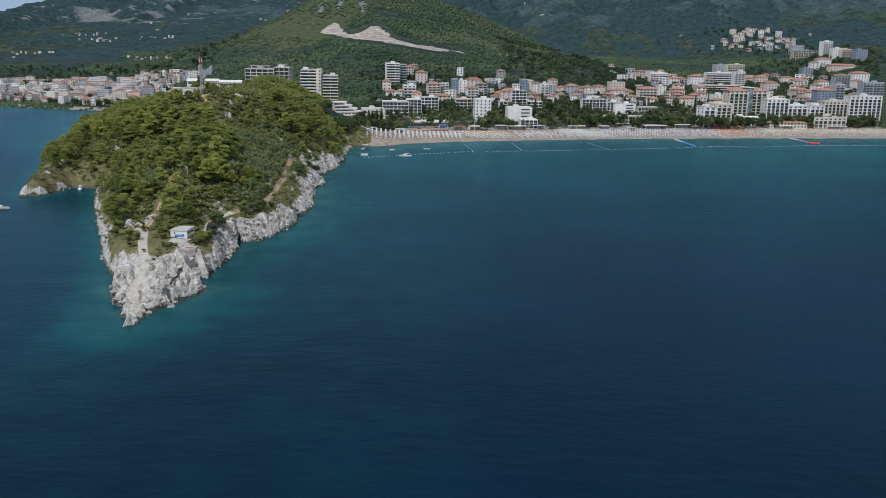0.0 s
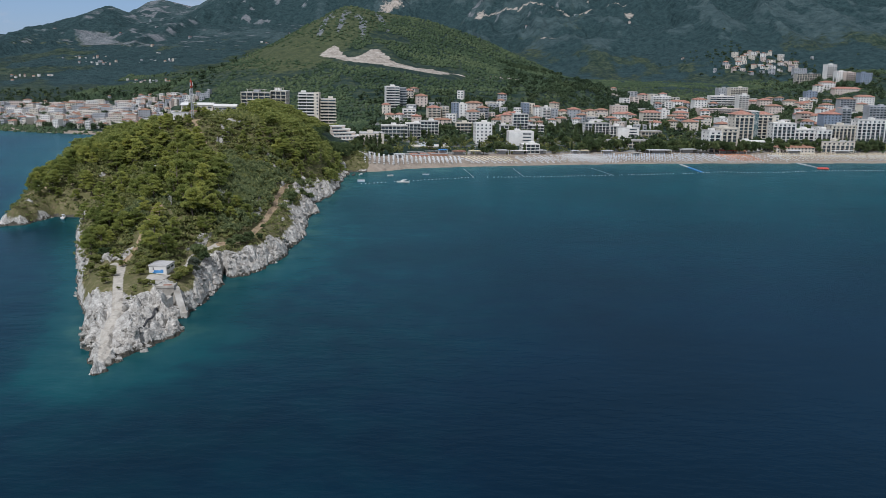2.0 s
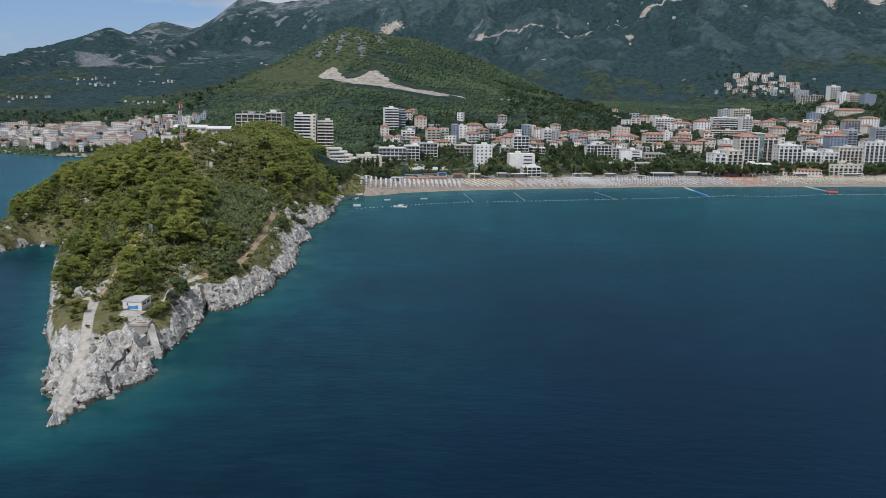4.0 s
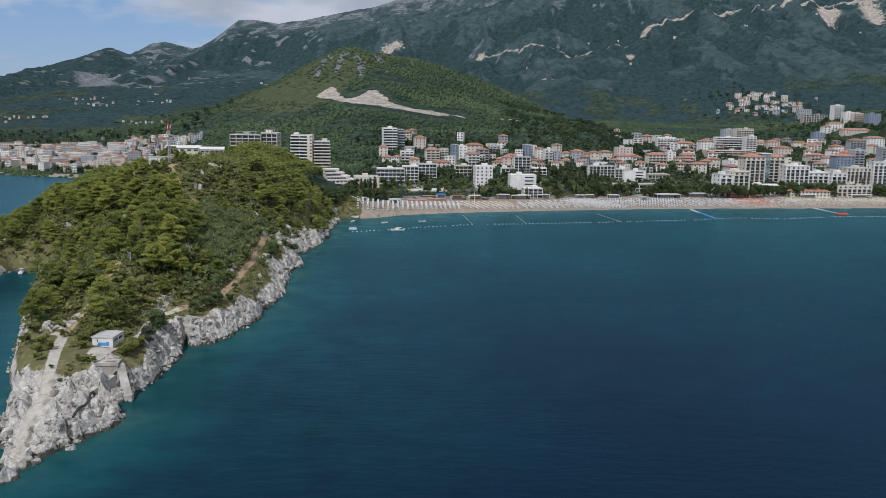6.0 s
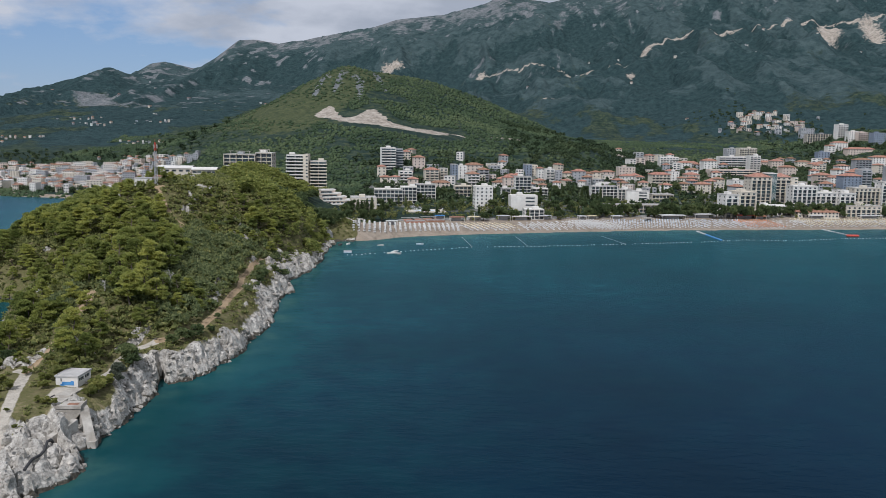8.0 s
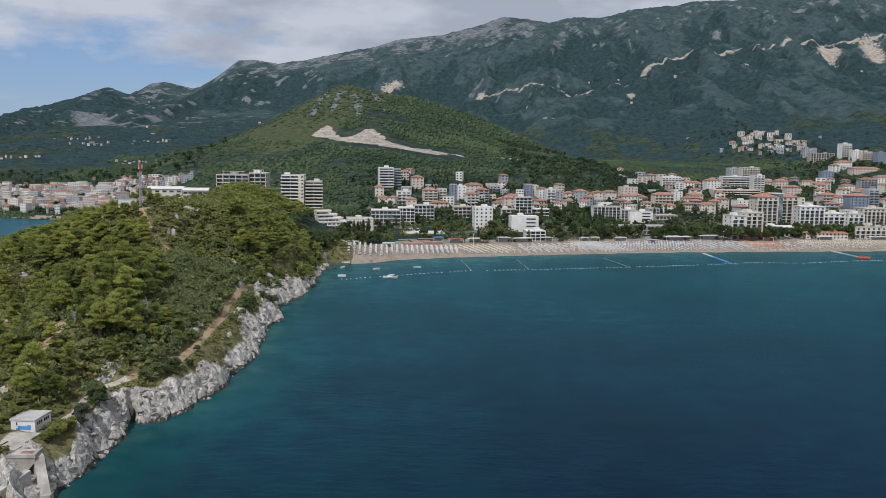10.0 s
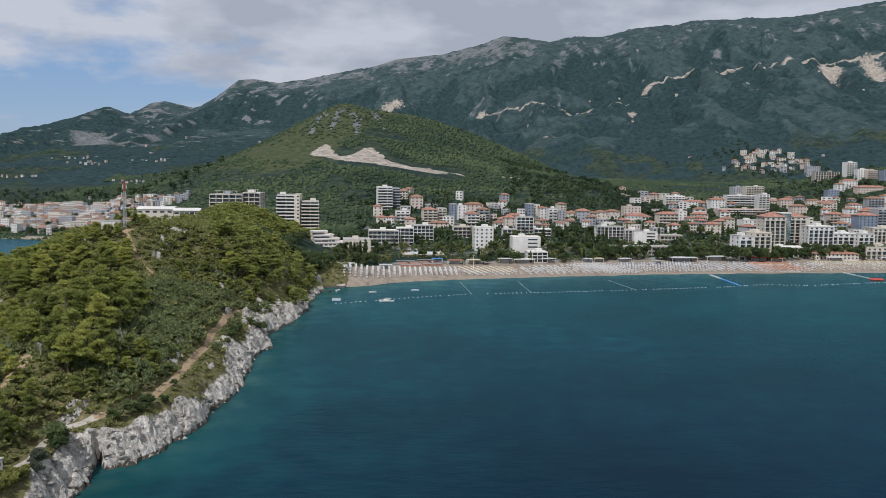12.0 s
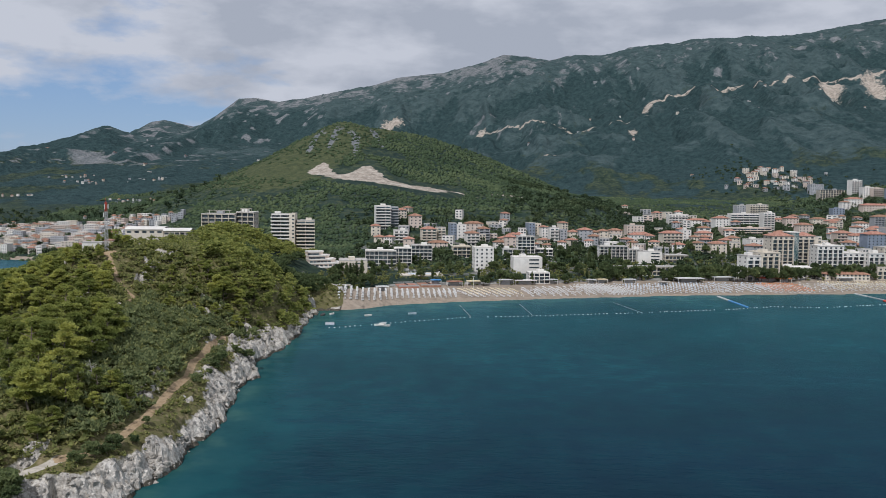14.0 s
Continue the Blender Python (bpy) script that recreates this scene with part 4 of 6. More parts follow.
def plant_headland():
    x, y, d, w, off, rng = headland_spots(7.0, 17)
    edge = 14 + 8 * (fbm(x / 25, y / 25, 2, 101) - 0.5) + 3 * S(345, 300, y) - 9 * S(-95, -110, x) * S(312, 335, y) - 13 * S(535, 575, y) + 3 * S(-150, -185, x) * S(420, 460, y) + 24 * S(385, 420, y) * S(528, 500, y) * S(-135, -105, x)
    thin = fbm(x / 20, y / 20, 2, 103)
    ok = (d > edge) & (off > 1.6) & (w > 0.03) & (x < -55) & (y > 321) & ((y > 530) | (thin < 0.54) | (rng.random(len(x)) < 0.35)) & (np.hypot(x + 83, y - 307) > 15)
    ok &= (np.hypot(x + 175, y - 772) > 34) & ~((y > 838) & (x < -132)) & (y < 892 + 0.6 * (x + 128))
    x, y, d = x[ok], y[ok], d[ok]
    # trees on the camera's sight lines are shrunk before the halls and cleared below the mast
    slant = (x - 14) / (y - 146)
    low = S(-0.350, -0.340, slant) * S(-0.255, -0.265, slant) * S(465, 490, y) * S(765, 750, y)
    bare = (slant > -0.371) & (slant < -0.330) & (y > 466) & (y < 560)
    low = np.maximum(low, np.exp(-((x + 138) ** 2 + (y - 548) ** 2) / 24.0 ** 2))
    x, y, d, low = x[~bare], y[~bare], d[~bare], low[~bare]
    order = np.argsort(y)
    near, rest = order[:300], order[300:]
    for i in near:
        s = rng.uniform(0.75, 1.5) * (0.72 + 0.28 * float(S(18, 34, d[i]))) * (1 - 0.55 * low[i])
        plant(PINES, "pine_tree", x[i], y[i], s, "Aleppo pine with a clumped yellow-green crown on the headland", "tree", "headland pines", rng,
              rng.uniform(1.0, 1.3))
    r2 = np.random.default_rng(23)
    bases = [crown_arrays(r2, [(a, b, c, d * 1.25, e * 1.25, f * 1.3) for a, b, c, d, e, f in pine_lobes(r2, 9.0)[::2]], 20, 0.44, ICO0) for _ in range(6)]
    # broadleaf woods take over on the landward side above the beach
    leafy_side = [i for i in rest if x[i] > -104 + 0.10 * (y[i] - 690) and y[i] > 672 and not (y[i] > 745 and x[i] > -90)]
    rest = [i for i in rest if not (x[i] > -104 + 0.10 * (y[i] - 690) and y[i] > 672)]
    broad = [crown_arrays(r2, round_lobes(r2, 8.0), 9, 0.55, ICO0) for _ in range(4)]
    spots = [(x[i] + dx, y[i] + dy, surface_z(x[i], y[i]) - 1.5, rng.uniform(0.8, 1.25), rng.uniform(0.8, 1.1), rng.random() * 6.28, rng.integers(4))
             for i in leafy_side for dx, dy in ((0, 0), (3.4, 2.6))]
    tagged(scatter_mesh("broadleaf_wood", broad, spots, M_BROAD), "dense dark green broadleaf wood above the beach", "woods", kind="stuff")
    spots = [(x[i], y[i], surface_z(x[i], y[i]) - 1.0, rng.uniform(0.85, 1.5) * (1 - 0.35 * low[i]), rng.uniform(0.65, 0.85) * (1 - 0.35 * low[i]), rng.random() * 6.28, rng.integers(6)) for i in rest]
    tagged(scatter_mesh("pine_wood", bases, spots, M_PINE_FAR), "dense Aleppo pine wood over the ridge of the headland", "pine wood", kind="stuff")
    # maquis between the pines and down to the rock
    x, y, d, w, off, rng = headland_spots(2.7, 29)
    cover = fbm(x / 9, y / 9, 3, 105)
    edge = 6.5 + 7 * (fbm(x / 18, y / 18, 3, 71) - 0.5) * 2 + 2 * S(320, 290, y) - 5 * S(-92, -108, x) * S(290, 318, y)
    ok = (d > edge) & (off > 0.9) & (w > 0.3) & (cover > 0.30 - 0.2 * S(16, 26, d) + 0.22 * S(318, 300, y)) & (np.hypot(x + 84.5, y - 309) > 6.5) & (y < 700)
    x, y, d = x[ok], y[ok], d[ok]
    bases = []
    for _ in range(4):
        lobes = [(r2.normal() * 0.7, r2.normal() * 0.7, 0.55 + 0.5 * r2.random(), 0.85, 0.85, 0.75) for _ in range(3)]
        bases.append(crown_arrays(r2, lobes, 13, 0.34, ICO0))
    spots = [(a, b, surface_z(a, b) - 0.2, rng.uniform(0.6, 1.6) * (0.75 + 0.6 * S(11, 20, c)) * (1 - 0.4 * S(322, 304, b)), rng.uniform(0.7, 1.15), rng.random() * 6.28, rng.integers(4))
             for a, b, c in zip(x, y, d)]
    tagged(scatter_mesh("maquis", bases, spots, M_SHRUB), "olive-green maquis scrub between pines and rock", "scrub", kind="stuff")
    # a close thicket of holm oak on the seaward slope
    x, y, d, w, off, rng = headland_spots(3.4, 31)
    strip = S(352, 375, y) * S(548, 520, y) * S(-128, -108, x)
    ok = (d > 12 + 5 * (fbm(x / 15, y / 15, 2, 115) - 0.5) * 2) & (d < 52) & (off > 1.8) & (rng.random(len(x)) < strip) & (fbm(x / 24, y / 24, 2, 117) > 0.30)
    x, y = x[ok], y[ok]
    bases = [crown_arrays(r2, [(r2.normal() * 0.9, r2.normal() * 0.9, 1.0 + 1.4 * r2.random(), 1.25, 1.25, 1.05) for _ in range(5)], 11, 0.42, ICO0) for _ in range(5)]
    spots = [(a, b, surface_z(a, b) - 0.3, rng.uniform(0.75, 1.5), rng.uniform(0.8, 1.25), rng.random() * 6.28, rng.integers(5)) for a, b in zip(x, y)]
    tagged(scatter_mesh("holm_oak_thicket", bases, spots, M_HOLM), "close dark green holm oak thicket above the coast path", "thicket", kind="stuff")


def plant_hills():
    """Far woods: low tree clumps over the cone, its foot and the lower slopes."""
    rng = np.random.default_rng(41)
    bases = []
    for _ in range(6):
        co, tri = ICO0
        bases.append((co * (0.8 + 0.5 * rng.random((len(co), 1))) * (1.25, 1.25, 1.0) + (0, 0, 0.35), tri))
    n = 160000
    x, y = rng.uniform(-620, 900, n), rng.uniform(860, 2000, n)
    z, d, w = land_height(x, y)
    seen = (np.abs(x - 20) < 0.62 * (y - 100))
    grass = (z > 55) & (x - 0.35 * (y - 1600) < -40) & (rng.random(n) < 0.72)            # the cone's sunny side is mostly low scrub
    cut = np.interp(x, ROAD_X, ROAD_Z)
    road = (z - cut > -7) & (z - cut < 9 + 17 * np.exp(-((x + 134) / 20) ** 2) + 22 * np.exp(-((x + 70) / 28) ** 2)) & (y < 1420) & (x > -300) & (x < 60) & (y < 1590)
    back = (y > 1640) & (x > -330) & (x < 300)
    town = (z < 34 + 14 * S(-100, 100, x)) & (x > -70 + 0.1 * (y - 900)) & (rng.random(n) < 0.75)
    quarter = (x < -278) & (y < 1345) & (x > -400) & (rng.random(n) < 0.85)
    ok = seen & ~quarter & ~grass & ~road & ~back & ~town & (fbm(x / 60, y / 60, 3, 107) > 0.36)
    x, y, z = x[ok], y[ok], z[ok]
    spots = np.stack([x, y, z - 0.6, rng.uniform(1.1, 2.6, len(x)), rng.uniform(0.8, 1.2, len(x)), rng.random(len(x)) * 6.28, rng.integers(0, 6, len(x))], 1)
    tagged(scatter_mesh("hill_woods", bases, spots[:46000], M_WOODS, True), "dense dark green woods on the hill behind the resort", "woods", kind="stuff")


def place_rocks():
    shapes = [rock_shape(np.random.default_rng(200 + k)) for k in range(10)]
    meshes = [raw_mesh("rock", co, tri, M_ROCK) for co, tri in shapes]
    spots, rng = rock_spots(2600, 91, 0.3, 1.25)
    near = sorted(spots, key=lambda p: p[1])[:900]
    chosen = {id(p) for p in sorted(near, key=lambda p: -p[3])[:240]}
    ground = bpy.data.objects["headland_ground"]
    for x, y, z, s in (p for p in near if id(p) in chosen):
        part("rock", meshes[int(rng.integers(10))], None, ground, "", pose(x, y, z, rng.uniform(-20, 20), rng.uniform(-20, 20), rng.normal() * 35 + 55)
             @ Matrix.Diagonal((s * 1.15, s, s * rng.uniform(0.8, 1.2), 1)))
    rest = [(x, y, z, s, rng.uniform(0.7, 1.3), rng.normal() * 0.6 + 0.95, rng.integers(10)) for x, y, z, s in (p for p in spots if id(p) not in chosen)]
    ob = scatter_mesh("loose_rock", shapes, rest, M_ROCK)
    tagged(ob, "broken pale limestone blocks along the waterline", "rocks", kind="stuff")


plant_headland()
plant_hills()
place_rocks()


# ---- buildings ----
WALLS = {"WHITE": (M_WHITE, "white"), "CREAM": (M_CREAM, "cream"), "PINK": (M_PINK, "pale pink"), "GREY": (M_GREY, "grey"), "BLUE": (M_BLUE, "blue-grey")}
FOOTPRINTS = []
GRIDDED = ("grid", "frame", "arch")


def window_mesh(w, h):
    """A glazed pane in a thin surround, also used as a dark shade panel; its back sits in the wall, facing -y."""
    def make():
        bm = boxes((0, 0.0, 0, w, 0.10, h))
        return bm
    return shared(("window", round(w, 1), round(h, 1)), make, M_GLASS)


def balcony_mesh(w, mat, rail=True):
    def make():
        bm = boxes((0, -0.75, -0.12, w, 1.5, 0.18), (0, -1.46, 0.06, w, 0.06, 0.85 if rail else 0.3))
        box(bm, -w / 2 + 0.05, -0.75, 0.06, 0.08, 1.44, 0.8)
        box(bm, w / 2 - 0.05, -0.75, 0.06, 0.08, 1.44, 0.8)
        return bm
    return shared(("balcony", round(w, 1), mat.name, rail), make, mat)


def hip_roof(w, d, over=0.7, pitch=0.42):
    bm = bmesh.new()
    a, b, rise = w / 2 + over, d / 2 + over, min(w, d) / 2 * pitch
    low = [bm.verts.new((sx * a, sy * b, z)) for z in (-0.05, 0.15) for sx, sy in ((-1, -1), (1, -1), (1, 1), (-1, 1))]
    if w >= d:
        top = [bm.verts.new((-(a - b), 0, rise + 0.15)), bm.verts.new((a - b + 0.01, 0, rise + 0.15))]
        faces = ((0, 1, 5, 4), (1, 2, 6, 5), (2, 3, 7, 6), (3, 0, 4, 7), (3, 2, 1, 0))
        for f in faces:
            bm.faces.new([low[i] for i in f])
        bm.faces.new((low[4], low[5], top[1], top[0])); bm.faces.new((low[6], low[7], top[0], top[1]))
        bm.faces.new((low[5], low[6], top[1])); bm.faces.new((low[7], low[4], top[0]))
    else:
        top = [bm.verts.new((0, -(b - a), rise + 0.15)), bm.verts.new((0, b - a + 0.01, rise + 0.15))]
        for f in ((0, 1, 5, 4), (1, 2, 6, 5), (2, 3, 7, 6), (3, 0, 4, 7), (3, 2, 1, 0)):
            bm.faces.new([low[i] for i in f])
        bm.faces.new((low[5], low[6], top[1], top[0])); bm.faces.new((low[7], low[4], top[0], top[1]))
        bm.faces.new((low[4], low[5], top[0])); bm.faces.new((low[6], low[7], top[1]))
    return bm


def flat_roof(w, d, rng):
    """Roof deck behind a parapet, with a stair hut."""
    bm = boxes((0, 0, 0.0, w - 0.5, d - 0.5, 0.12))
    for x, y, sx, sy in ((0, -d / 2 + 0.15, w + 0.1, 0.3), (0, d / 2 - 0.15, w + 0.1, 0.3), (-w / 2 + 0.15, 0, 0.3, d - 0.6), (w / 2 - 0.15, 0, 0.3, d - 0.6)):
        box(bm, x, y, 0.0, sx, sy, 0.7)
    return bm


def building(kind, x, y, w, d, H, yaw, style, wall, roof, base=None):
    """A building with its walls, roof, windows and balconies; the front faces -y. base: its floor height where that is
    set to fit the camera's view.
    """
    floors = max(2, round(H / 3.1))
    STOREY = H / floors
    rng = np.random.default_rng(int(abs(x * 7 + y * 13)) + floors)
    yaw = yaw + rng.uniform(-3, 3)
    wmat, colour = WALLS[wall]
    z0 = base if base is not None else min(ground_z(x + sx * w * 0.4, y + sy * d * 0.4) for sx in (-1, 1) for sy in (-1, 1)) + 0.3
    roofs = {"hip": "terracotta roof", "flat": "flat roof"}[roof]
    styles = {"balcony": "rows of balconies", "bands": "continuous balcony bands", "grid": "deep loggias", "arch": "tall framed bays", "windows": "rows of windows",
              "plain": "mostly blank walls", "frame": "open storeys"}[style]
    sizes = "low" if floors <= 3 else "mid-rise" if floors <= 6 else "tall"
    names = {"hotel": "hotel", "apart": "apartment_building", "house": "house", "tower": "apartment_tower", "construct": "unfinished_building"}
    label = f"{sizes} {colour} {names[kind].split('_')[0]} block with {styles} and {roofs}"
    b = thing(names[kind], x, y, z0, yaw, label, names[kind].split("_")[0] if kind in ("hotel", "house") else "building", "resort buildings")
    FOOTPRINTS.append((x, y, max(w, d) / 2 + 2))
    foot = 14 if base is not None else 6
    if style in GRIDDED:
        part("wall", boxes((0, 0.7, -foot, w - 0.6, d - 1.4, H + foot)), M_CONCRETE if style == "frame" else wmat, b)
        if style == "frame":
            part("plinth", boxes((0, 0, -foot, w, d, foot)), M_CONCRETE, b)
    else:
        bm = boxes((0, 0, -foot, w, d, H + foot))
        part("wall", bm, wmat, b)
    if roof == "hip":
        part("roof", hip_roof(w, d), M_TILE, b, "terracotta tiles", pose(0, 0, H))
    else:
        part("roof", flat_roof(w, d, rng), M_FLAT if rng.random() < 0.5 else wmat, b, "", pose(0, 0, H))
        if floors > 2 and w > 9:
            part("roof_hut", boxes((rng.uniform(-w / 4, w / 4), d * 0.1, 0.1, min(5, w * 0.35), d * 0.35, 2.4)), wmat, b, "", pose(0, 0, H))
    if kind == "construct":
        for k in range(4):
            part("roof_post", boxes((-w * 0.3 + w * 0.2 * k, -d * 0.25, 0.1, 0.4, 0.4, 2.8)), M_CONCRETE, b, "", pose(0, 0, H))
        part("roof_beam", boxes((0, -d * 0.25, 2.9, w * 0.7, 0.5, 0.4)), M_CONCRETE, b, "", pose(0, 0, H))
    bay = {"grid": 3.5, "arch": 4.4, "frame": 4.6}.get(style, 3.3 if y < 990 else 4.2)
    n = max(2, int(w / bay))
    bay = w / n
    face = -d / 2
    if style == "plain":
        for f in range(1, floors):
            part("window", window_mesh(w * 0.34, 1.2), None, b, "", pose(w * 0.22, face - 0.02, f * STOREY + 0.9))
    for f in range(floors):
        zf = f * STOREY
        if style == "plain":
            continue
        for k in range(n):
            xk = -w / 2 + bay * (k + 0.5)
            if style == "bands":
                if k % 2 == 0:
                    part("window", window_mesh(bay * min(2, n - k) - 0.5, 2.3), None, b, "", pose(xk + bay * (min(2, n - k) - 1) / 2, face - 0.02, zf + 0.15))
            elif style == "balcony":
                part("window", window_mesh(bay * 0.62, 2.1), None, b, "", pose(xk, face - 0.02, zf + 0.15))
            elif style == "windows":
                part("window", window_mesh(1.4, 1.5), None, b, "", pose(xk, face - 0.02, zf + 0.9))
            elif style == "grid":
                part("window", window_mesh(bay - 0.5, 2.3), None, b, "", pose(xk, face + 1.38, zf + 0.2))
            # dark panels stand in for the shade inside the open storeys; the core is solid
            elif style == "frame":
                part("opening", window_mesh(bay - 0.7, 2.4), None, b, "", pose(xk, face + 1.38, zf + 0.2))
            elif style == "arch":
                top = f == floors - 1
                part("window", window_mesh(bay * (0.4 if top else 0.74), 1.4 if top else STOREY - 0.5), None, b, "", pose(xk, face + (-0.04 if top else 1.38), zf + (0.9 if top else 0.2)))
        if style == "balcony":
            if f:
                cuts = 2 if w > 22 else 1
                for c in range(cuts):
                    part("balcony", balcony_mesh(w / cuts - (0.6 if cuts == 1 else 1.6), wmat), None, b, "", pose(-w / 2 + w / cuts * (c + 0.5), face, zf))
        elif style == "bands":
            if f:
                part("balcony", balcony_mesh(w + 1.2, wmat), None, b, "", pose(0, face, zf))
        elif style in GRIDDED:
            part("floor_slab", boxes((0, face + 0.68, zf - 0.18, w, 1.36, {"grid": 0.34, "arch": 0.26}.get(style, 0.5))), M_CREAM if style == "frame" else wmat, b)
        # the flank that turns towards the bay's middle
        side = 1 if x < 60 else -1
        if y < 990:
            for q in (-0.22, 0.22):
                part("window", window_mesh(1.3, 1.4), None, b, "", pose(side * (w / 2 - (0.3 if style in GRIDDED else 0) + 0.02), q * d, zf + 0.9, 0, 0, 90 * side))
    if style in GRIDDED:
        part("floor_slab", boxes((0, face + 0.68, H - 0.18, w, 1.36, 0.5)), M_CREAM if style == "frame" else wmat, b)
        if style == "arch":
            part("top_storey", boxes((0, face + 0.69, H - STOREY, w, 1.38, STOREY)), wmat, b)
            part("cornice", boxes((0, face - 0.1, H - 0.1, w + 0.6, 0.9, 0.45)), wmat, b)
        for k in range(n + 1):
            part("fin", boxes((0, face + 0.68, 0, 0.8 if style == "arch" else 0.34, 1.42, H)), M_CREAM if style == "frame" else wmat, b, "", pose(-w / 2 + bay * k * 0.995 + 0.02, 0, 0))
    return b


BLOCK_A = [
    ("construct", -150, 832, 27, 14, 15.5, -4, "frame", "GREY", "flat", 38),
    ("construct", -129.5, 834, 14, 14, 17, -4, "frame", "WHITE", "flat", 38),
    ("hotel", -114.5, 905, 16, 14, 24.5, 3, "bands", "WHITE", "flat", 27),
    ("hotel", -104, 902, 5, 15, 25, 3, "plain", "CREAM", "flat", 27),
    ("hotel", -93.5, 906, 15, 14, 27, 3, "bands", "CREAM", "flat", 19),
    ("hotel", -46, 836, 22, 22, 10.7, 8, "plain", "CREAM", "flat"),
    ("hotel", -26, 876, 26, 13, 13.8, 4, "grid", "WHITE", "flat"),
    ("hotel", -8, 888, 15, 14, 15.0, 4, "grid", "WHITE", "flat"),
    ("hotel", 8, 911, 18, 14, 15.5, 4, "grid", "WHITE", "flat"),
    ("tower", -37, 1101, 16, 14, 25.0, 10, "bands", "WHITE", "flat"),
    ("tower", -25, 1111, 9, 13, 21.5, 10, "bands", "GREY", "flat"),
    ("house", -43, 1079, 10, 10, 10.4, 6, "windows", "CREAM", "hip"),
    ("house", -37, 1050, 12, 10, 7.1, 6, "windows", "CREAM", "hip"),
    ("house", -1, 1113, 14, 12, 13.3, 8, "windows", "PINK", "hip"),
    ("apart", -15, 1056, 15, 11, 13.2, 6, "balcony", "WHITE", "flat"),
    ("house", -6, 1031, 11, 10, 7.6, 4, "windows", "PINK", "hip"),
    ("apart", 14, 1064, 16, 12, 14.5, 10, "balcony", "CREAM", "hip"),
]
BLOCK_B = [
    ("house", 24, 1025, 20, 10, 5.2, 0, "windows", "PINK", "hip"),
    ("apart", 27, 1072, 9, 12, 15.2, 10, "balcony", "CREAM", "flat"),
    ("apart", 40, 1083, 7, 10, 17.3, 12, "windows", "BLUE", "flat"),
    ("apart", 49, 1085, 10, 10, 16.1, 12, "windows", "WHITE", "flat"),
    ("apart", 65, 1120, 20, 12, 10.3, 6, "windows", "PINK", "hip"),
    ("apart", 60, 1053, 14, 12, 12.5, 8, "balcony", "WHITE", "hip"),
    ("apart", 74, 1086, 12, 12, 14.3, 8, "balcony", "GREY", "hip"),
    ("hotel", 60, 868, 16, 13, 19.4, 6, "windows", "WHITE", "flat"),
    ("hotel", 45, 956, 17, 12, 10.1, 6, "grid", "CREAM", "flat"),
    ("house", 89, 1036, 15, 11, 6.4, 6, "windows", "WHITE", "hip"),
    ("apart", 98, 1029, 12, 11, 12.8, 6, "windows", "PINK", "hip"),
    ("hotel", 90, 949, 13, 12, 9.5, 5, "grid", "WHITE", "flat"),
    ("hotel", 105, 953, 16, 12, 21.2, 5, "grid", "WHITE", "flat"),
    ("hotel", 121, 966, 24, 12, 8.6, -6, "grid", "WHITE", "flat"),
    ("hotel", 96, 863, 24, 16, 12.7, 5, "plain", "WHITE", "flat"),
    ("hotel", 99, 810, 16, 14, 7.8, 3, "grid", "WHITE", "flat"),
]
BLOCK_C = [
    ("apart", 132, 1144, 8, 11, 13.9, 12, "windows", "BLUE", "flat"),
    ("apart", 140, 1151, 8, 11, 12.6, 12, "windows", "CREAM", "flat"),
    ("apart", 147, 1139, 8, 11, 12.5, 8, "windows", "WHITE", "hip"),
    ("apart", 151, 1089, 10, 12, 16.8, 8, "balcony", "WHITE", "flat"),
    ("apart", 161, 1091, 8, 12, 14.4, 8, "windows", "GREY", "flat"),
    ("apart", 176, 1111, 12, 11, 10.2, 4, "windows", "CREAM", "hip"),
    ("apart", 188, 1104, 15, 12, 13.3, 4, "windows", "GREY", "hip"),
    ("house", 201, 1115, 10, 10, 9.6, 4, "windows", "PINK", "hip"),
    ("house", 213, 1128, 11, 10, 9.8, 4, "windows", "CREAM", "hip"),
    ("house", 230, 1142, 15, 10, 9.3, 4, "windows", "PINK", "hip"),
    ("apart", 257, 1163, 21, 12, 13.5, 4, "windows", "PINK", "flat"),
    ("house", 248, 1114, 17, 11, 7.7, 4, "windows", "WHITE", "hip"),
    ("hotel", 185, 944, 26, 14, 14.2, 4, "grid", "WHITE", "flat"),
    ("hotel", 205, 1043, 13, 10, 7.7, 4, "plain", "WHITE", "flat"),
    ("hotel", 206, 947, 14, 14, 11.1, 4, "grid", "WHITE", "flat"),
    ("hotel", 217, 934, 22, 14, 10.9, -8, "plain", "WHITE", "flat"),
]
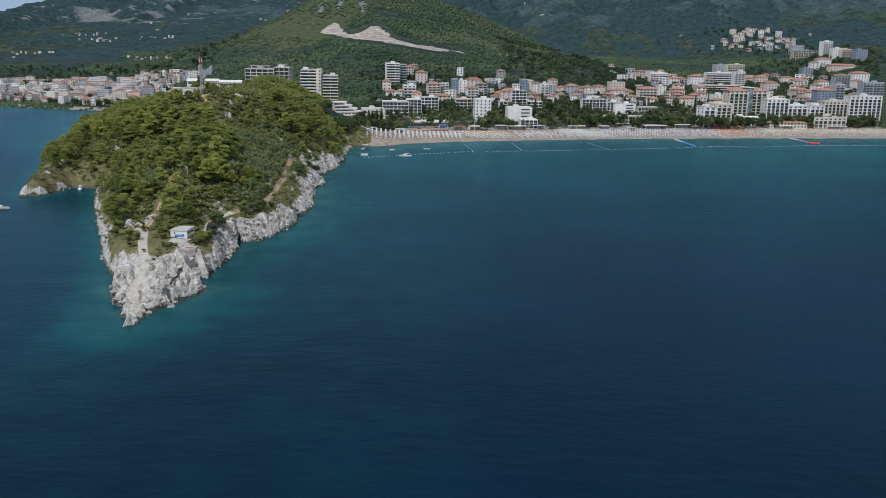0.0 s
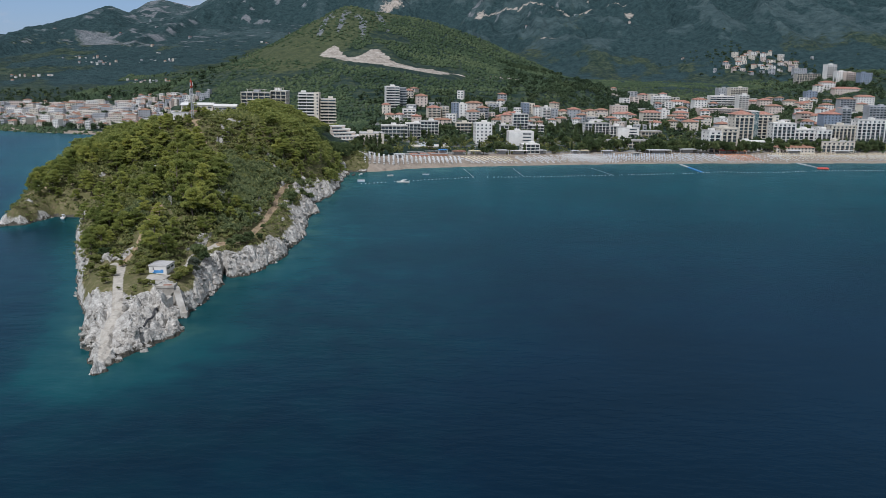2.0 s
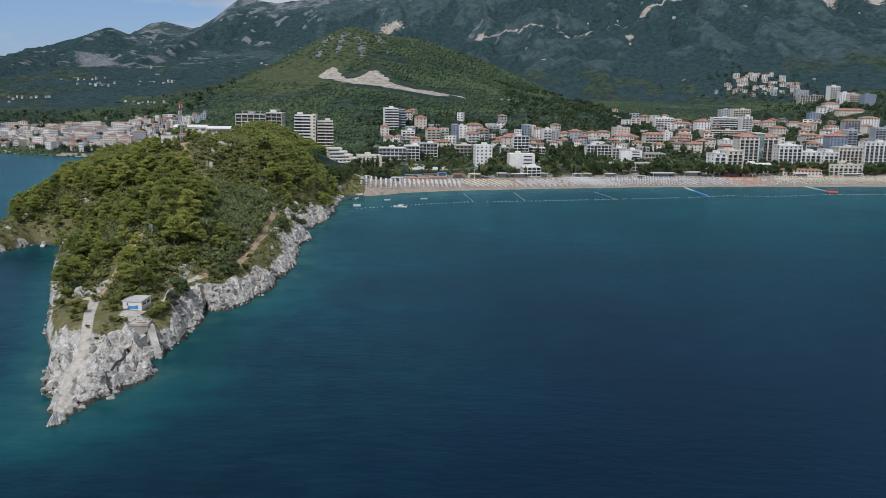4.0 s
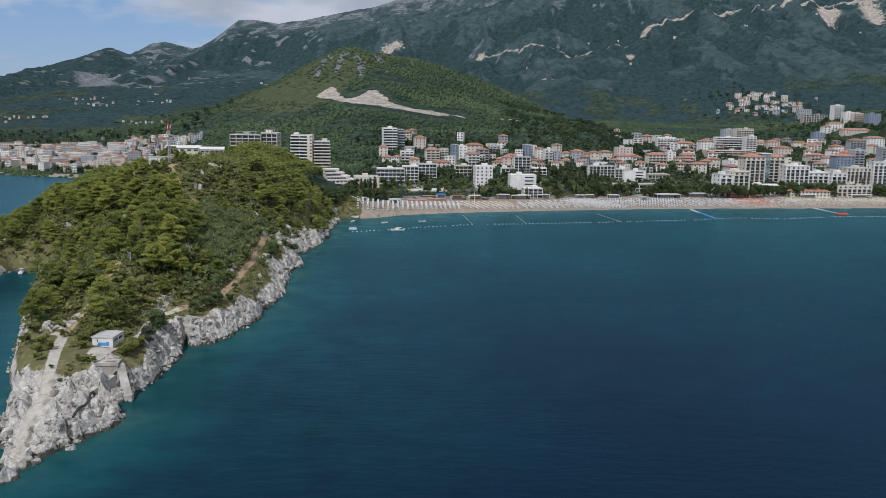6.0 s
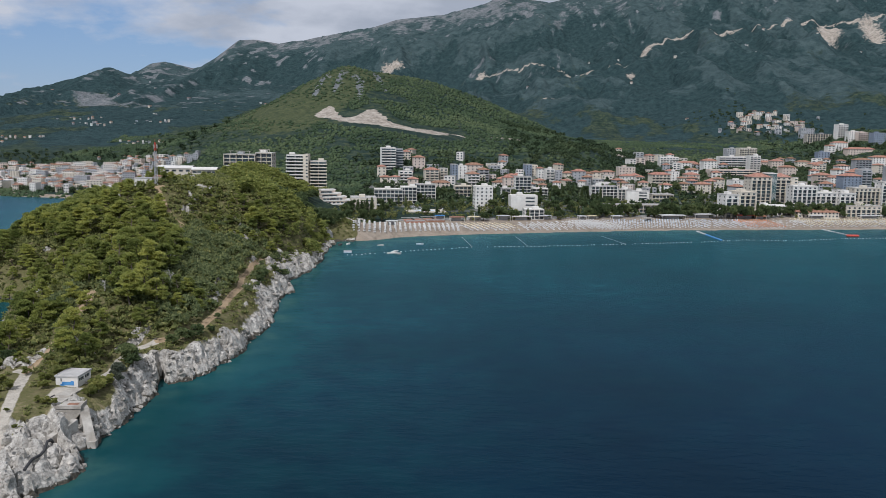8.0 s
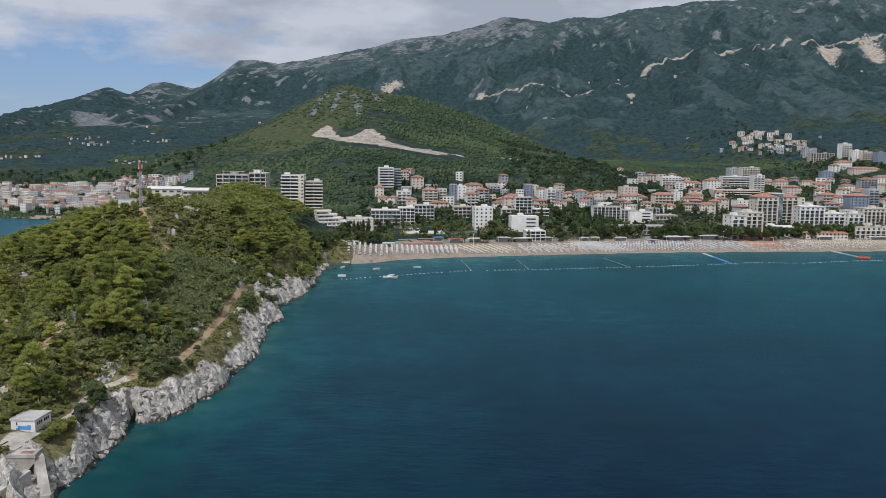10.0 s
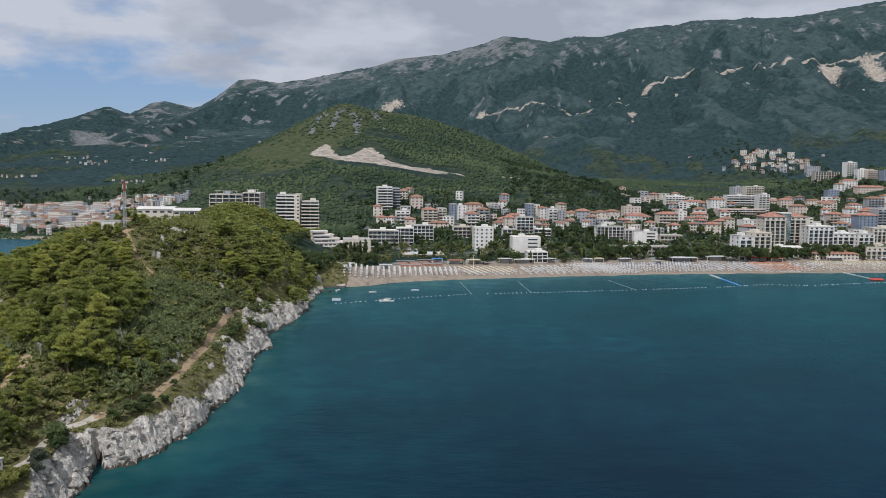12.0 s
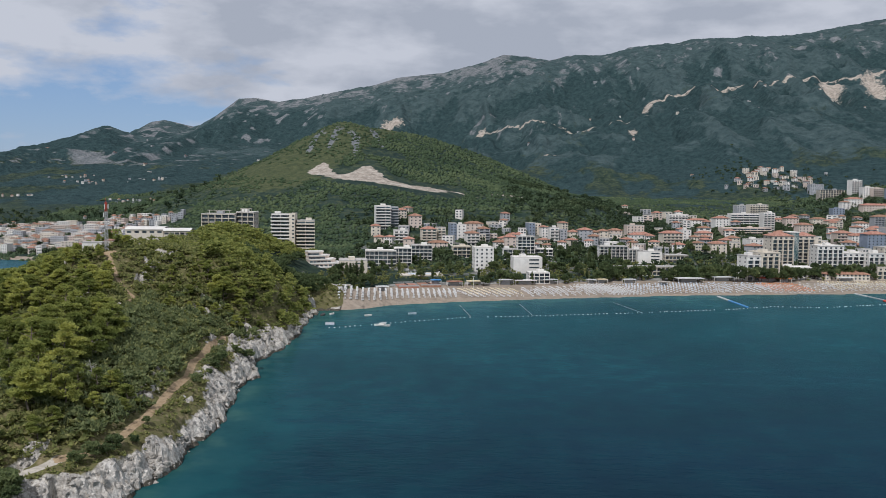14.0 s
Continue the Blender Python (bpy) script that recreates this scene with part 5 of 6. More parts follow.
BLOCK_D = [
    ("hotel", 195, 861, 53, 11, 7.0, 6, "grid", "CREAM", "flat"),
    ("hotel", 243, 941, 21, 13, 7.3, 2, "grid", "CREAM", "flat"),
    ("apart", 271, 1057, 22, 12, 15.7, 8, "balcony", "CREAM", "hip"),
    ("apart", 307, 1126, 10, 11, 12.4, 6, "windows", "WHITE", "flat"),
    ("apart", 364, 1357, 28, 12, 13.8, 6, "balcony", "WHITE", "flat"),
    ("house", 384, 1330, 28, 11, 8.8, 4, "windows", "WHITE", "hip"),
    ("house", 325, 1116, 17, 12, 10.3, 6, "windows", "PINK", "hip"),
    ("house", 308, 1019, 16, 12, 9.8, 6, "windows", "CREAM", "hip"),
    ("house", 345, 1080, 13, 11, 9.3, 6, "windows", "CREAM", "hip"),
    ("apart", 397, 1274, 19, 13, 16.5, 6, "windows", "WHITE", "hip"),
    ("apart", 528, 1559, 23, 14, 15.3, 5, "windows", "GREY", "flat"),
    ("apart", 547, 1541, 31, 14, 17.8, 5, "balcony", "CREAM", "flat"),
    ("apart", 462, 1358, 49, 14, 17.0, 5, "bands", "WHITE", "flat"),
    ("apart", 461, 1280, 15, 14, 24.1, 5, "balcony", "WHITE", "flat"),
    ("apart", 409, 1219, 62, 16, 8.6, 5, "bands", "PINK", "flat"),
    ("house", 509, 1366, 23, 11, 9.1, 4, "windows", "PINK", "hip"),
]
BLOCK_E = [
    ("house", 516, 1336, 19, 11, 13.6, 4, "windows", "PINK", "hip"),
    ("house", 487, 1228, 19, 12, 13.8, 6, "windows", "PINK", "hip"),
    ("house", 565, 1360, 20, 11, 10.7, 4, "windows", "CREAM", "hip"),
    ("house", 579, 1347, 20, 11, 9.0, 4, "windows", "CREAM", "hip"),
    ("apart", 639, 1460, 19, 12, 14.2, 4, "windows", "BLUE", "flat"),
    ("apart", 493, 1138, 19, 13, 13.2, 6, "balcony", "PINK", "hip"),
    ("house", 507, 1130, 21, 12, 11.2, 6, "windows", "WHITE", "hip"),
    ("house", 474, 1061, 21, 11, 6.7, 6, "windows", "PINK", "hip"),
    ("apart", 478, 1038, 22, 14, 20.7, 8, "windows", "BLUE", "hip"),
    ("apart", 499, 1049, 12, 14, 26.4, 8, "balcony", "GREY", "flat"),
    ("apart", 577, 1263, 17, 12, 14.2, 4, "windows", "WHITE", "hip"),
    ("apart", 615, 1285, 23, 13, 21.3, 4, "balcony", "GREY", "hip"),
    ("apart", 858, 2024, 30, 14, 21.7, 4, "windows", "GREY", "flat"),
    ("apart", 676, 1564, 42, 14, 17.2, 4, "frame", "GREY", "flat"),
    ("apart", 679, 1490, 24, 13, 13.6, 4, "windows", "WHITE", "hip"),
    ("apart", 710, 1552, 18, 13, 24.4, 6, "balcony", "WHITE", "flat"),
]
BLOCK_F = [
    ("apart", 714, 1521, 17, 12, 17.6, 6, "windows", "WHITE", "flat"),
    ("apart", 726, 1513, 17, 12, 15.7, 6, "balcony", "PINK", "flat"),
    ("apart", 700, 1464, 46, 13, 9.9, 4, "windows", "PINK", "hip"),
    ("apart", 741, 1490, 21, 13, 19.8, 6, "windows", "BLUE", "flat"),
    ("apart", 679, 1360, 28, 13, 20.3, 6, "windows", "WHITE", "hip"),
    ("hotel", 276, 845, 12, 16, 20.0, 14, "arch", "WHITE", "flat"),
    ("hotel", 290, 849, 16, 20, 22.5, 14, "arch", "CREAM", "flat"),
    ("hotel", 361, 1050, 25, 16, 11.4, 6, "windows", "WHITE", "flat"),
    ("hotel", 330, 919, 20, 18, 29.1, 5, "arch", "CREAM", "hip"),
    ("hotel", 359, 937, 16, 18, 27.7, 5, "arch", "CREAM", "hip"),
    ("hotel", 370, 939, 7, 18, 26.7, 5, "plain", "CREAM", "flat"),
    ("hotel", 367, 904, 23, 16, 22.5, 5, "arch", "WHITE", "flat"),
    ("hotel", 392, 908, 26, 16, 16.1, 5, "arch", "WHITE", "flat"),
    ("hotel", 408, 904, 15, 16, 16.5, 5, "arch", "WHITE", "flat"),
    ("hotel", 441, 929, 31, 16, 19.2, 5, "arch", "CREAM", "flat"),
    ("hotel", 405, 867, 33, 18, 10.0, 5, "arch", "CREAM", "flat"),
]
BLOCK_G = [
    ("hotel", 360, 856, 37, 14, 5.1, 3, "windows", "CREAM", "hip"),
    ("hotel", 324, 866, 31, 16, 8.0, 5, "arch", "WHITE", "flat"),
    ("hotel", 470, 927, 34, 16, 25.4, 5, "arch", "WHITE", "flat"),
    ("apart", 574, 1116, 28, 14, 25.2, 5, "balcony", "GREY", "flat"),
]
for row in BLOCK_A + BLOCK_B + BLOCK_C + BLOCK_D + BLOCK_E + BLOCK_F + BLOCK_G:
    building(*row)


def terraced_hotel():
    """Pale hotel stepping down towards the beach in long curved terraces."""
    b = thing("terraced_hotel", -66, 852, 7.0, 22, "pale pink-white hotel stepping down in long terraces beside trees", "hotel", "resort buildings")
    for k in range(5):
        w, back = 32 - 4.6 * k, 20 - 2.2 * k
        mid, front = -2.3 * k, 2.2 * k
        bm = boxes((mid, front + back / 2, -6 if k == 0 else 0, w, back, 2.9 + (6 if k == 0 else 0)))
        corner = [e for e in bm.edges if all(v.co.x > mid and v.co.y < front + 1 for v in e.verts)]
        bmesh.ops.bevel(bm, geom=corner, offset=4.2, segments=5, affect="EDGES")
        tier = part("tier", bm, M_PINK, b, "", pose(0, 0, 3.0 * k))
        bm = boxes((mid + 0.2, front + back / 2 - 0.3, 2.9, w + 0.8, back, 0.95))
        corner = [e for e in bm.edges if all(v.co.x > mid and v.co.y < front + 1 for v in e.verts)]
        bmesh.ops.bevel(bm, geom=corner, offset=4.4, segments=5, affect="EDGES")
        part("terrace_wall", bm, M_WHITE, tier)
        for q in range(6):
            part("window", window_mesh(2.6, 1.6), None, tier, "", pose(mid - w / 2 + (w - 5) * (q + 0.5) / 6, front - 0.06, 0.7))
    FOOTPRINTS.append((-66, 860, 20))


def central_glass_front():
    """Green curtain wall between the two wings of the grand hotel."""
    b = thing("glass_stair_tower", 346, 930, 6.0, 5, "green-tinted glass stair tower in a white hotel front", "glass tower", "resort buildings")
    part("wall", boxes((0, 0, -4, 9, 12, 37)), M_TEAL, b)
    part("roof", boxes((0, 0, 33, 10, 13, 0.8)), M_WHITE, b)
    for k in range(9):
        part("mullion", boxes((-4.2 + k * 1.05, -6.06, 0, 0.16, 0.12, 33)), M_WHITE, b)


terraced_hotel()
central_glass_front()


def scattered_town(name, group, count, zone, seed, label, sizes, reds, spacing, keep=lambda x, y, z, d: True):
    """Small far houses set out at random over a zone of the slope."""
    rng = np.random.default_rng(seed)
    placed, tries = [], 0
    while len(placed) < count and tries < count * 40:
        tries += 1
        x, y = rng.uniform(*zone[0]), rng.uniform(*zone[1])
        z, d = on_grid(GZ, x, y), on_grid(GD, x, y)
        if d < 34 or not keep(x, y, z, d) or any(abs(x - a) < spacing and abs(y - b) < spacing * 1.1 for a, b in placed):
            continue
        if any((x - a) ** 2 + (y - b) ** 2 < (r + 6) ** 2 for a, b, r in FOOTPRINTS):
            continue
        placed.append((x, y))
        wd, dp, fl = rng.uniform(*sizes[0]), rng.uniform(9, 13), int(rng.integers(*sizes[1]))
        wall = rng.choice(["WHITE", "WHITE", "WHITE", "CREAM", "CREAM", "PINK", "GREY", "GREY"])
        hip = rng.random() < reds
        ob = thing(name, x, y, z + 0.2, rng.uniform(-30, 30), label.format(WALLS[wall][1], "terracotta" if hip else "flat"), "house", group)
        bm = boxes((0, 0, -7, wd, dp, 7 + fl * 3.0))
        part("wall", bm, WALLS[wall][0], ob)
        part("roof", hip_roof(wd, dp) if hip else flat_roof(wd, dp, rng), M_TILE if hip else M_FLAT, ob, "", pose(0, 0, fl * 3.0))
        n = 2 if y > 1150 else 3
        for f in range(fl):
            for k in range(n):
                part("window", window_mesh(round(wd / n * 0.5), 1.5), None, ob, "", pose(-wd / 2 + wd * (k + 0.5) / n, -dp / 2 - 0.02, f * 3.0 + 0.8))
        FOOTPRINTS.append((x, y, wd / 2 + 1))


scattered_town("house", "resort houses", 50, ((-45, 330), (1000, 1190)), 51, "small {} house with a {} roof on the town slope", ((8, 13), (2, 4)), 0.7, 12,
               lambda x, y, z, d: z < 48 and x + 60 > (y - 1100) * 0.2)
scattered_town("house", "resort houses", 60, ((300, 820), (1000, 1480)), 53, "small {} house with a {} roof among trees", ((9, 15), (2, 5)), 0.6, 16,
               lambda x, y, z, d: abs(x) < 0.52 * (y - 20))
scattered_town("house", "hill village", 40, ((700, 980), (2040, 2360)), 55, "{} village house with a {} roof high on the slope", ((8, 15), (2, 5)), 0.35, 17,
               lambda x, y, z, d: (x - 835 - 0.3 * (y - 2200)) ** 2 / 92 ** 2 + (y - 2200) ** 2 / 150 ** 2 < 1)
scattered_town("house", "western town", 48, ((-700, -345), (965, 1130)), 57, "{} town house with a {} roof across the bay", ((5, 8), (2, 4)), 0.3, 13,
               lambda x, y, z, d: x > -0.52 * (y - 60))


def far_town():
    """The rest of the western town: walls, roofs and window bands too small to pick apart."""
    rng = np.random.default_rng(63)
    V, F, mats, base = [], [], [], 0
    spots = []
    while len(spots) < 1000:
        x, y = rng.uniform(-800, -270), rng.uniform(955, 1480)
        if not (-0.54 * (y - 60) < x < -0.19 * (y - 60)) or any(abs(x - a) < 6 and abs(y - b) < 8.5 for a, b in spots):
            continue
        if any((x - a) ** 2 + (y - b) ** 2 < (r + 2) ** 2 for a, b, r in FOOTPRINTS) or not 46 < on_grid(GD, x, y) < 430 or ground_z(x, y) > 16:
            continue
        spots.append((x, y))
    tries = 0
    while len(spots) < 1200 and tries < 12000:      # the quarter that climbs the foot of the cone
        tries += 1
        x, y = rng.uniform(-470, -284), rng.uniform(1180, 1400)
        if 6 < ground_z(x, y) < 38 + 0.10 * (x + 284) and not any(abs(x - a) < 6 and abs(y - b) < 7.5 for a, b in spots) and not any((x - a) ** 2 + (y - b) ** 2 < (r + 5) ** 2 for a, b, r in FOOTPRINTS):
            spots.append((x, y))
    for hx, hy, count in ((-770, 2100, 10), (-560, 1800, 12), (-640, 2150, 9), (-430, 1640, 14), (-850, 2200, 8), (-500, 1560, 8), (-800, 1850, 9)):      # hamlets
        for _ in range(count):
            spots.append((hx + rng.normal() * 30, hy + rng.normal() * 22))
    quads = np.array([(0, 1, 5, 4), (1, 2, 6, 5), (2, 3, 7, 6), (3, 0, 4, 7), (4, 5, 6, 7)])

    def add(x, y, z, w, d, h, yaw, rise, slot):
        nonlocal base
        k = np.array([(-1, -1), (1, -1), (1, 1), (-1, 1)], float) * (w / 2, d / 2)
        c, s = math.cos(yaw), math.sin(yaw)
        k = np.stack([k[:, 0] * c - k[:, 1] * s + x, k[:, 0] * s + k[:, 1] * c + y], 1)
        top = k if not rise else (k - (x, y)) * 0.25 + (x, y)
        V.append(np.concatenate([np.c_[k, np.full(4, z)], np.c_[top, np.full(4, z + h)]]))
        F.append(quads + base); mats.extend([slot] * 5); base += 8

    for x, y in spots:
        w, d, fl, yaw, z = rng.uniform(3.6, 7), rng.uniform(5, 7), int(rng.choice([2, 2, 2, 3, 3])), rng.uniform(-0.6, 0.6), ground_z(x, y)
        if y > 1500:
            w, d, fl = w * 0.75, d * 0.75, int(rng.integers(1, 3))
        elif rng.random() < 0.09 and z < 12:      # a few long apartment blocks
            w, fl = rng.uniform(10, 20), int(rng.integers(4, 6))
        slot = int(rng.choice([0, 0, 1, 2, 2, 3]))
        add(x, y, z - 6, w, d, 6 + fl * 2.6, yaw, False, slot)
        if rng.random() < 0.30:
            add(x, y, z + fl * 2.6, w + 0.8, d + 0.8, 1.5, yaw, True, 4)
        n = max(2, int(w / 2.8))
        for f in range(fl):
            for k in range(n):
                off, out = -w / 2 + w * (k + 0.5) / n, d / 2 + 0.02
                add(x + math.cos(yaw) * off + math.sin(yaw) * out, y + math.sin(yaw) * off - math.cos(yaw) * out, z + f * 2.6 + 0.7, w / n * 0.42, 0.1, 1.2, yaw, False, 5)
    me = raw_mesh("far_town", np.concatenate(V), np.concatenate(F), M_WHITE)
    for m in (M_CREAM, M_GREY, M_PINK, M_TILE, M_GLASS):
        me.materials.append(m)
    me.polygons.foreach_set("material_index", np.array(mats, np.int32))
    tagged(new("far_town", me), "dense far town of pale blocks with terracotta roofs", "town", kind="stuff")


far_town()
scattered_town("house", "hillside houses", 30, ((-1150, 1500), (2150, 3300)), 61, "white {} farmhouse with a {} roof on the wooded slope", ((5, 8), (1, 3)), 0.5, 12,
               lambda x, y, z, d: abs(x) < 0.5 * y and (x < -420 or x > 250))


# ---- the point of the headland ----
def pavilion():
    z = 9.35
    b = thing("beach_hut", -84.5, 310.2, z, -5, "small flat-roofed white hut with painted blue graffiti on a concrete terrace", "hut")
    part("wall", boxes((0, 0, -2.5, 6.0, 7.2, 5.05)), M_WHITE, b)
    part("roof", boxes((0, 0, 2.55, 6.4, 7.6, 0.22), (0, -3.7, 2.77, 6.4, 0.2, 0.16), (0, 3.7, 2.77, 6.4, 0.2, 0.16), (-3.1, 0, 2.77, 0.2, 7.2, 0.16),
                       (3.1, 0, 2.77, 0.2, 7.2, 0.16)), M_FLAT, b)
    for k in range(6):
        part("window", boxes((3.01, -2.5 + k * 0.85 + (0.7 if k > 2 else 0), 1.35, 0.08, 0.62, 0.75)), M_GLASS, b)
    part("bench", boxes((3.3, 1.2, -0.6, 0.5, 2.2, 1.1)), M_CONCRETE, b)
    bm = boxes((0.3, -3.61, 0.35, 3.2, 0.05, 0.9), (-1.2, -3.61, 0.15, 1.1, 0.05, 0.5), (1.5, -3.61, 0.8, 0.9, 0.05, 0.7))
    part("graffiti", bm, M_BLUEPAINT, b, "blue painted scrawl")
    part("graffiti", boxes((-1.5, -3.61, 1.35, 0.3, 0.05, 0.8)), M_DARK, b)
    t = thing("terrace", -83.2, 300.0, z - 0.15, -6, "cracked pale concrete terrace in front of the hut", "terrace")
    part("slab", boxes((-0.4, 2.6, -1.6, 5.6, 7.0, 1.65), (0.6, -4.2, -1.8, 4.4, 6.6, 1.75)), M_CONCRETE, t)
    part("kerb", boxes((-1.7, -4.2, -1.0, 0.25, 6.6, 1.25)), M_DARK, t, "dark stained kerb")


def diving_platform():
    """Concrete lookout on raking walls above the sea, with a slanted pier foot."""
    b = thing("concrete_lookout", -78.4, 293.2, 0.0, 4, "weathered concrete lookout platform on raking buttresses over the rocks", "lookout")
    part("deck", boxes((0, 0, 8.55, 6.4, 5.0, 0.4), (0, -2.35, 8.95, 6.4, 0.3, 0.35), (3.05, 0.15, 8.95, 0.3, 4.7, 0.35)), M_CONCRETE, b)
    part("floor_patch", boxes((0.6, 0.3, 8.95, 2.6, 1.6, 0.03)), M_TILE, b, "rust-stained patch")

    def slab(pts, thick):
        bm = bmesh.new()
        a = [bm.verts.new((x, -thick / 2, z)) for x, z in pts]
        c = [bm.verts.new((x, thick / 2, z)) for x, z in pts]
        bm.faces.new(a); bm.faces.new(list(reversed(c)))
        for i in range(len(pts)):
            j = (i + 1) % len(pts)
            bm.faces.new((a[j], a[i], c[i], c[j]))
        return bm

    part("buttress", slab([(-3.1, 8.55), (3.1, 8.55), (3.0, 7.4), (1.8, 6.0), (0.6, 4.6), (-0.8, 4.8), (-2.6, 7.2)], 0.8), M_CONCRETE, b, "", pose(0, -1.9, 0))
    part("buttress", slab([(-3.1, 8.55), (3.1, 8.55), (3.0, 7.4), (1.2, 5.0), (-3.0, 5.0)], 0.8), M_CONCRETE, b, "", pose(0, 1.9, 0))
    part("raking_wall", slab([(-0.6, 8.55), (1.2, 8.4), (2.1, 6.9), (7.0, 1.6), (5.5, 1.2), (0.4, 5.4)], 2.2), M_CONCRETE, b, "", pose(3.0, -0.3, 0, 0, 0, -59))
    part("foot", boxes((6.6, -5.9, -2.0, 2.2, 2.2, 3.7)), M_CONCRETE, b)
    part("ramp", slab([(0, 6.9), (8.2, 5.3), (8.2, 3.2), (0, 4.2)], 1.7), M_CONCRETE, b, "", pose(2.6, -5.2, 0, 0, 0, -115))
    # a dark pipe runs down the rock below
    rng = np.random.default_rng(5)
    pipe = thing("pipe", -76.0, 276.0, 0, 0, "dark rusted pipe lying down a crack in the rock", "pipe")
    bm, pts = bmesh.new(), []
    for k in range(9):
        x, y = -76.5 + 0.18 * k + rng.normal() * 0.06, 279 - 2.3 * k
        pts.append(Vector((x + 76.0, y - 276.0, max(surface_z(x + u, y + v) for u in (-0.4, 0.4) for v in (-0.5, 0.5)) + 0.2)))
    for k in range(1, 8):
        pts[k].z = max(pts[k].z, (pts[k - 1].z + pts[k + 1].z) / 2)
    for a, c in zip(pts[:-1], pts[1:]):
        dv = c - a
        bmesh.ops.create_cone(bm, cap_ends=True, segments=8, radius1=0.33, radius2=0.33, depth=dv.length + 0.2,
                              matrix=Matrix.Translation((a + c) / 2) @ dv.to_track_quat("Z", "Y").to_matrix().to_4x4())
    part("tube", bm, M_DARK, pipe)
    rail = thing("low_rail", -83.4, 279, surface_z(-83.4, 279), 14, "low dark metal rail beside the footpath", "rail")
    part("bar", boxes((0, 0, 0.75, 0.12, 8.2, 0.12)), M_DARK, rail)
    for k in range(4):
        part("post", boxes((0, -3.9 + 2.6 * k, -0.8, 0.1, 0.1, 1.6)), M_DARK, rail)


def lattice_mast():
    z = surface_z(-135, 548)
    b = thing("radio_mast", -135, 548, z - 0.5, 0, "red and white lattice radio mast on the wooded hilltop", "mast")
    H, r0, r1 = 22.5, 0.95, 0.5

    def strut(bm, a, c, r):
        dv = Vector(c) - Vector(a)
        bmesh.ops.create_cone(bm, cap_ends=True, segments=5, radius1=r, radius2=r, depth=dv.length,
                              matrix=Matrix.Translation((Vector(a) + Vector(c)) / 2) @ dv.to_track_quat("Z", "Y").to_matrix().to_4x4())

    n = 10
    for s in range(n):
        bm = bmesh.new()
        for q in range(3):
            a0, a1 = q * 2.094, (q + 1) * 2.094
            ra, rb = r0 + (r1 - r0) * s / n, r0 + (r1 - r0) * (s + 1) / n
            za, zb = H * s / n, H * (s + 1) / n
            p = lambda ang, r, zz: (math.cos(ang) * r, math.sin(ang) * r, zz)
            strut(bm, p(a0, ra, za), p(a0, rb, zb), 0.11)
            strut(bm, p(a0, ra, za), p(a1, rb, zb), 0.06)
            strut(bm, p(a1, ra, za), p(a0, rb, zb), 0.06)
            strut(bm, p(a0, rb, zb), p(a1, rb, zb), 0.06)
        part("section", bm, M_RED if s >= 8 else M_STEEL, b, "red painted section" if s >= 8 else "")
    for k, (ang, zz) in enumerate(((0.3, 19.4), (2.4, 19.0), (4.5, 19.4), (1.2, 16), (3.4, 15.5))):
        part("antenna", boxes((math.cos(ang) * 1.0, math.sin(ang) * 1.0, zz, 0.35, 0.35, 2.0)), M_PLASTIC, b, "white panel antenna")
    part("spike", boxes((0, 0, H, 0.1, 0.1, 1.5)), M_RED, b)
    hut = thing("equipment_hut", -143, 553, surface_z(-143, 553), 5, "low white equipment hut beside the mast", "hut")
    part("wall", boxes((0, 0, -1.5, 9, 4, 4.2)), M_WHITE, hut)
    part("roof", boxes((0, 0, 2.7, 9.6, 4.6, 0.3)), M_FLAT, hut)
    shed = thing("shed", -136.5, 556, surface_z(-136.5, 556), 5, "small brick-red shed beside the mast", "shed")
    part("wall", boxes((0, 0, -1.5, 4, 3, 3.8)), M_PINK, shed)
    part("roof", hip_roof(4, 3, 0.3), M_TILE, shed, "", pose(0, 0, 2.3))


def hilltop_halls():
    for x, y, w, d, h, yaw, lab in ((-188, 770, 26, 20, 7, 6, "long pale grey hall with a low vaulted roof above the pines"),
                                    (-163, 762, 18, 16, 6.5, 6, "white hall with a bright shallow roof above the pines")):
        b = thing("hall", x, y, max(37.5, surface_z(x, y)), yaw, lab, "hall", "hilltop halls")
        part("wall", boxes((0, 0, -10, w, d, 10 + h)), M_CREAM, b)
        bm = bmesh.new()
        n, prev = 8, None
        for k in range(n + 1):
            u = -1 + 2 * k / n
            zz = 1.6 * (1 - u * u)
            row = [bm.verts.new((sx * (w / 2 + 0.6), u * (d / 2 + 0.6), zz + dz)) for dz in (0, 0.25) for sx in (-1, 1)]
            if prev:
                bm.faces.new((prev[2], prev[3], row[3], row[2])); bm.faces.new((prev[1], prev[0], row[0], row[1]))
                bm.faces.new((prev[0], prev[2], row[2], row[0])); bm.faces.new((prev[3], prev[1], row[1], row[3]))
            else:
                bm.faces.new((row[0], row[1], row[3], row[2]))
            prev = row
        bm.faces.new((prev[1], prev[0], prev[2], prev[3]))
        part("roof", bm, M_WHITE if w < 30 else M_FLAT, b, "", pose(0, 0, h))
        for k in range(5):
            part("window", window_mesh(3.0, 1.4), None, b, "", pose(-w / 2 + w * (k + 0.5) / 5, -d / 2 - 0.02, h - 2.4))


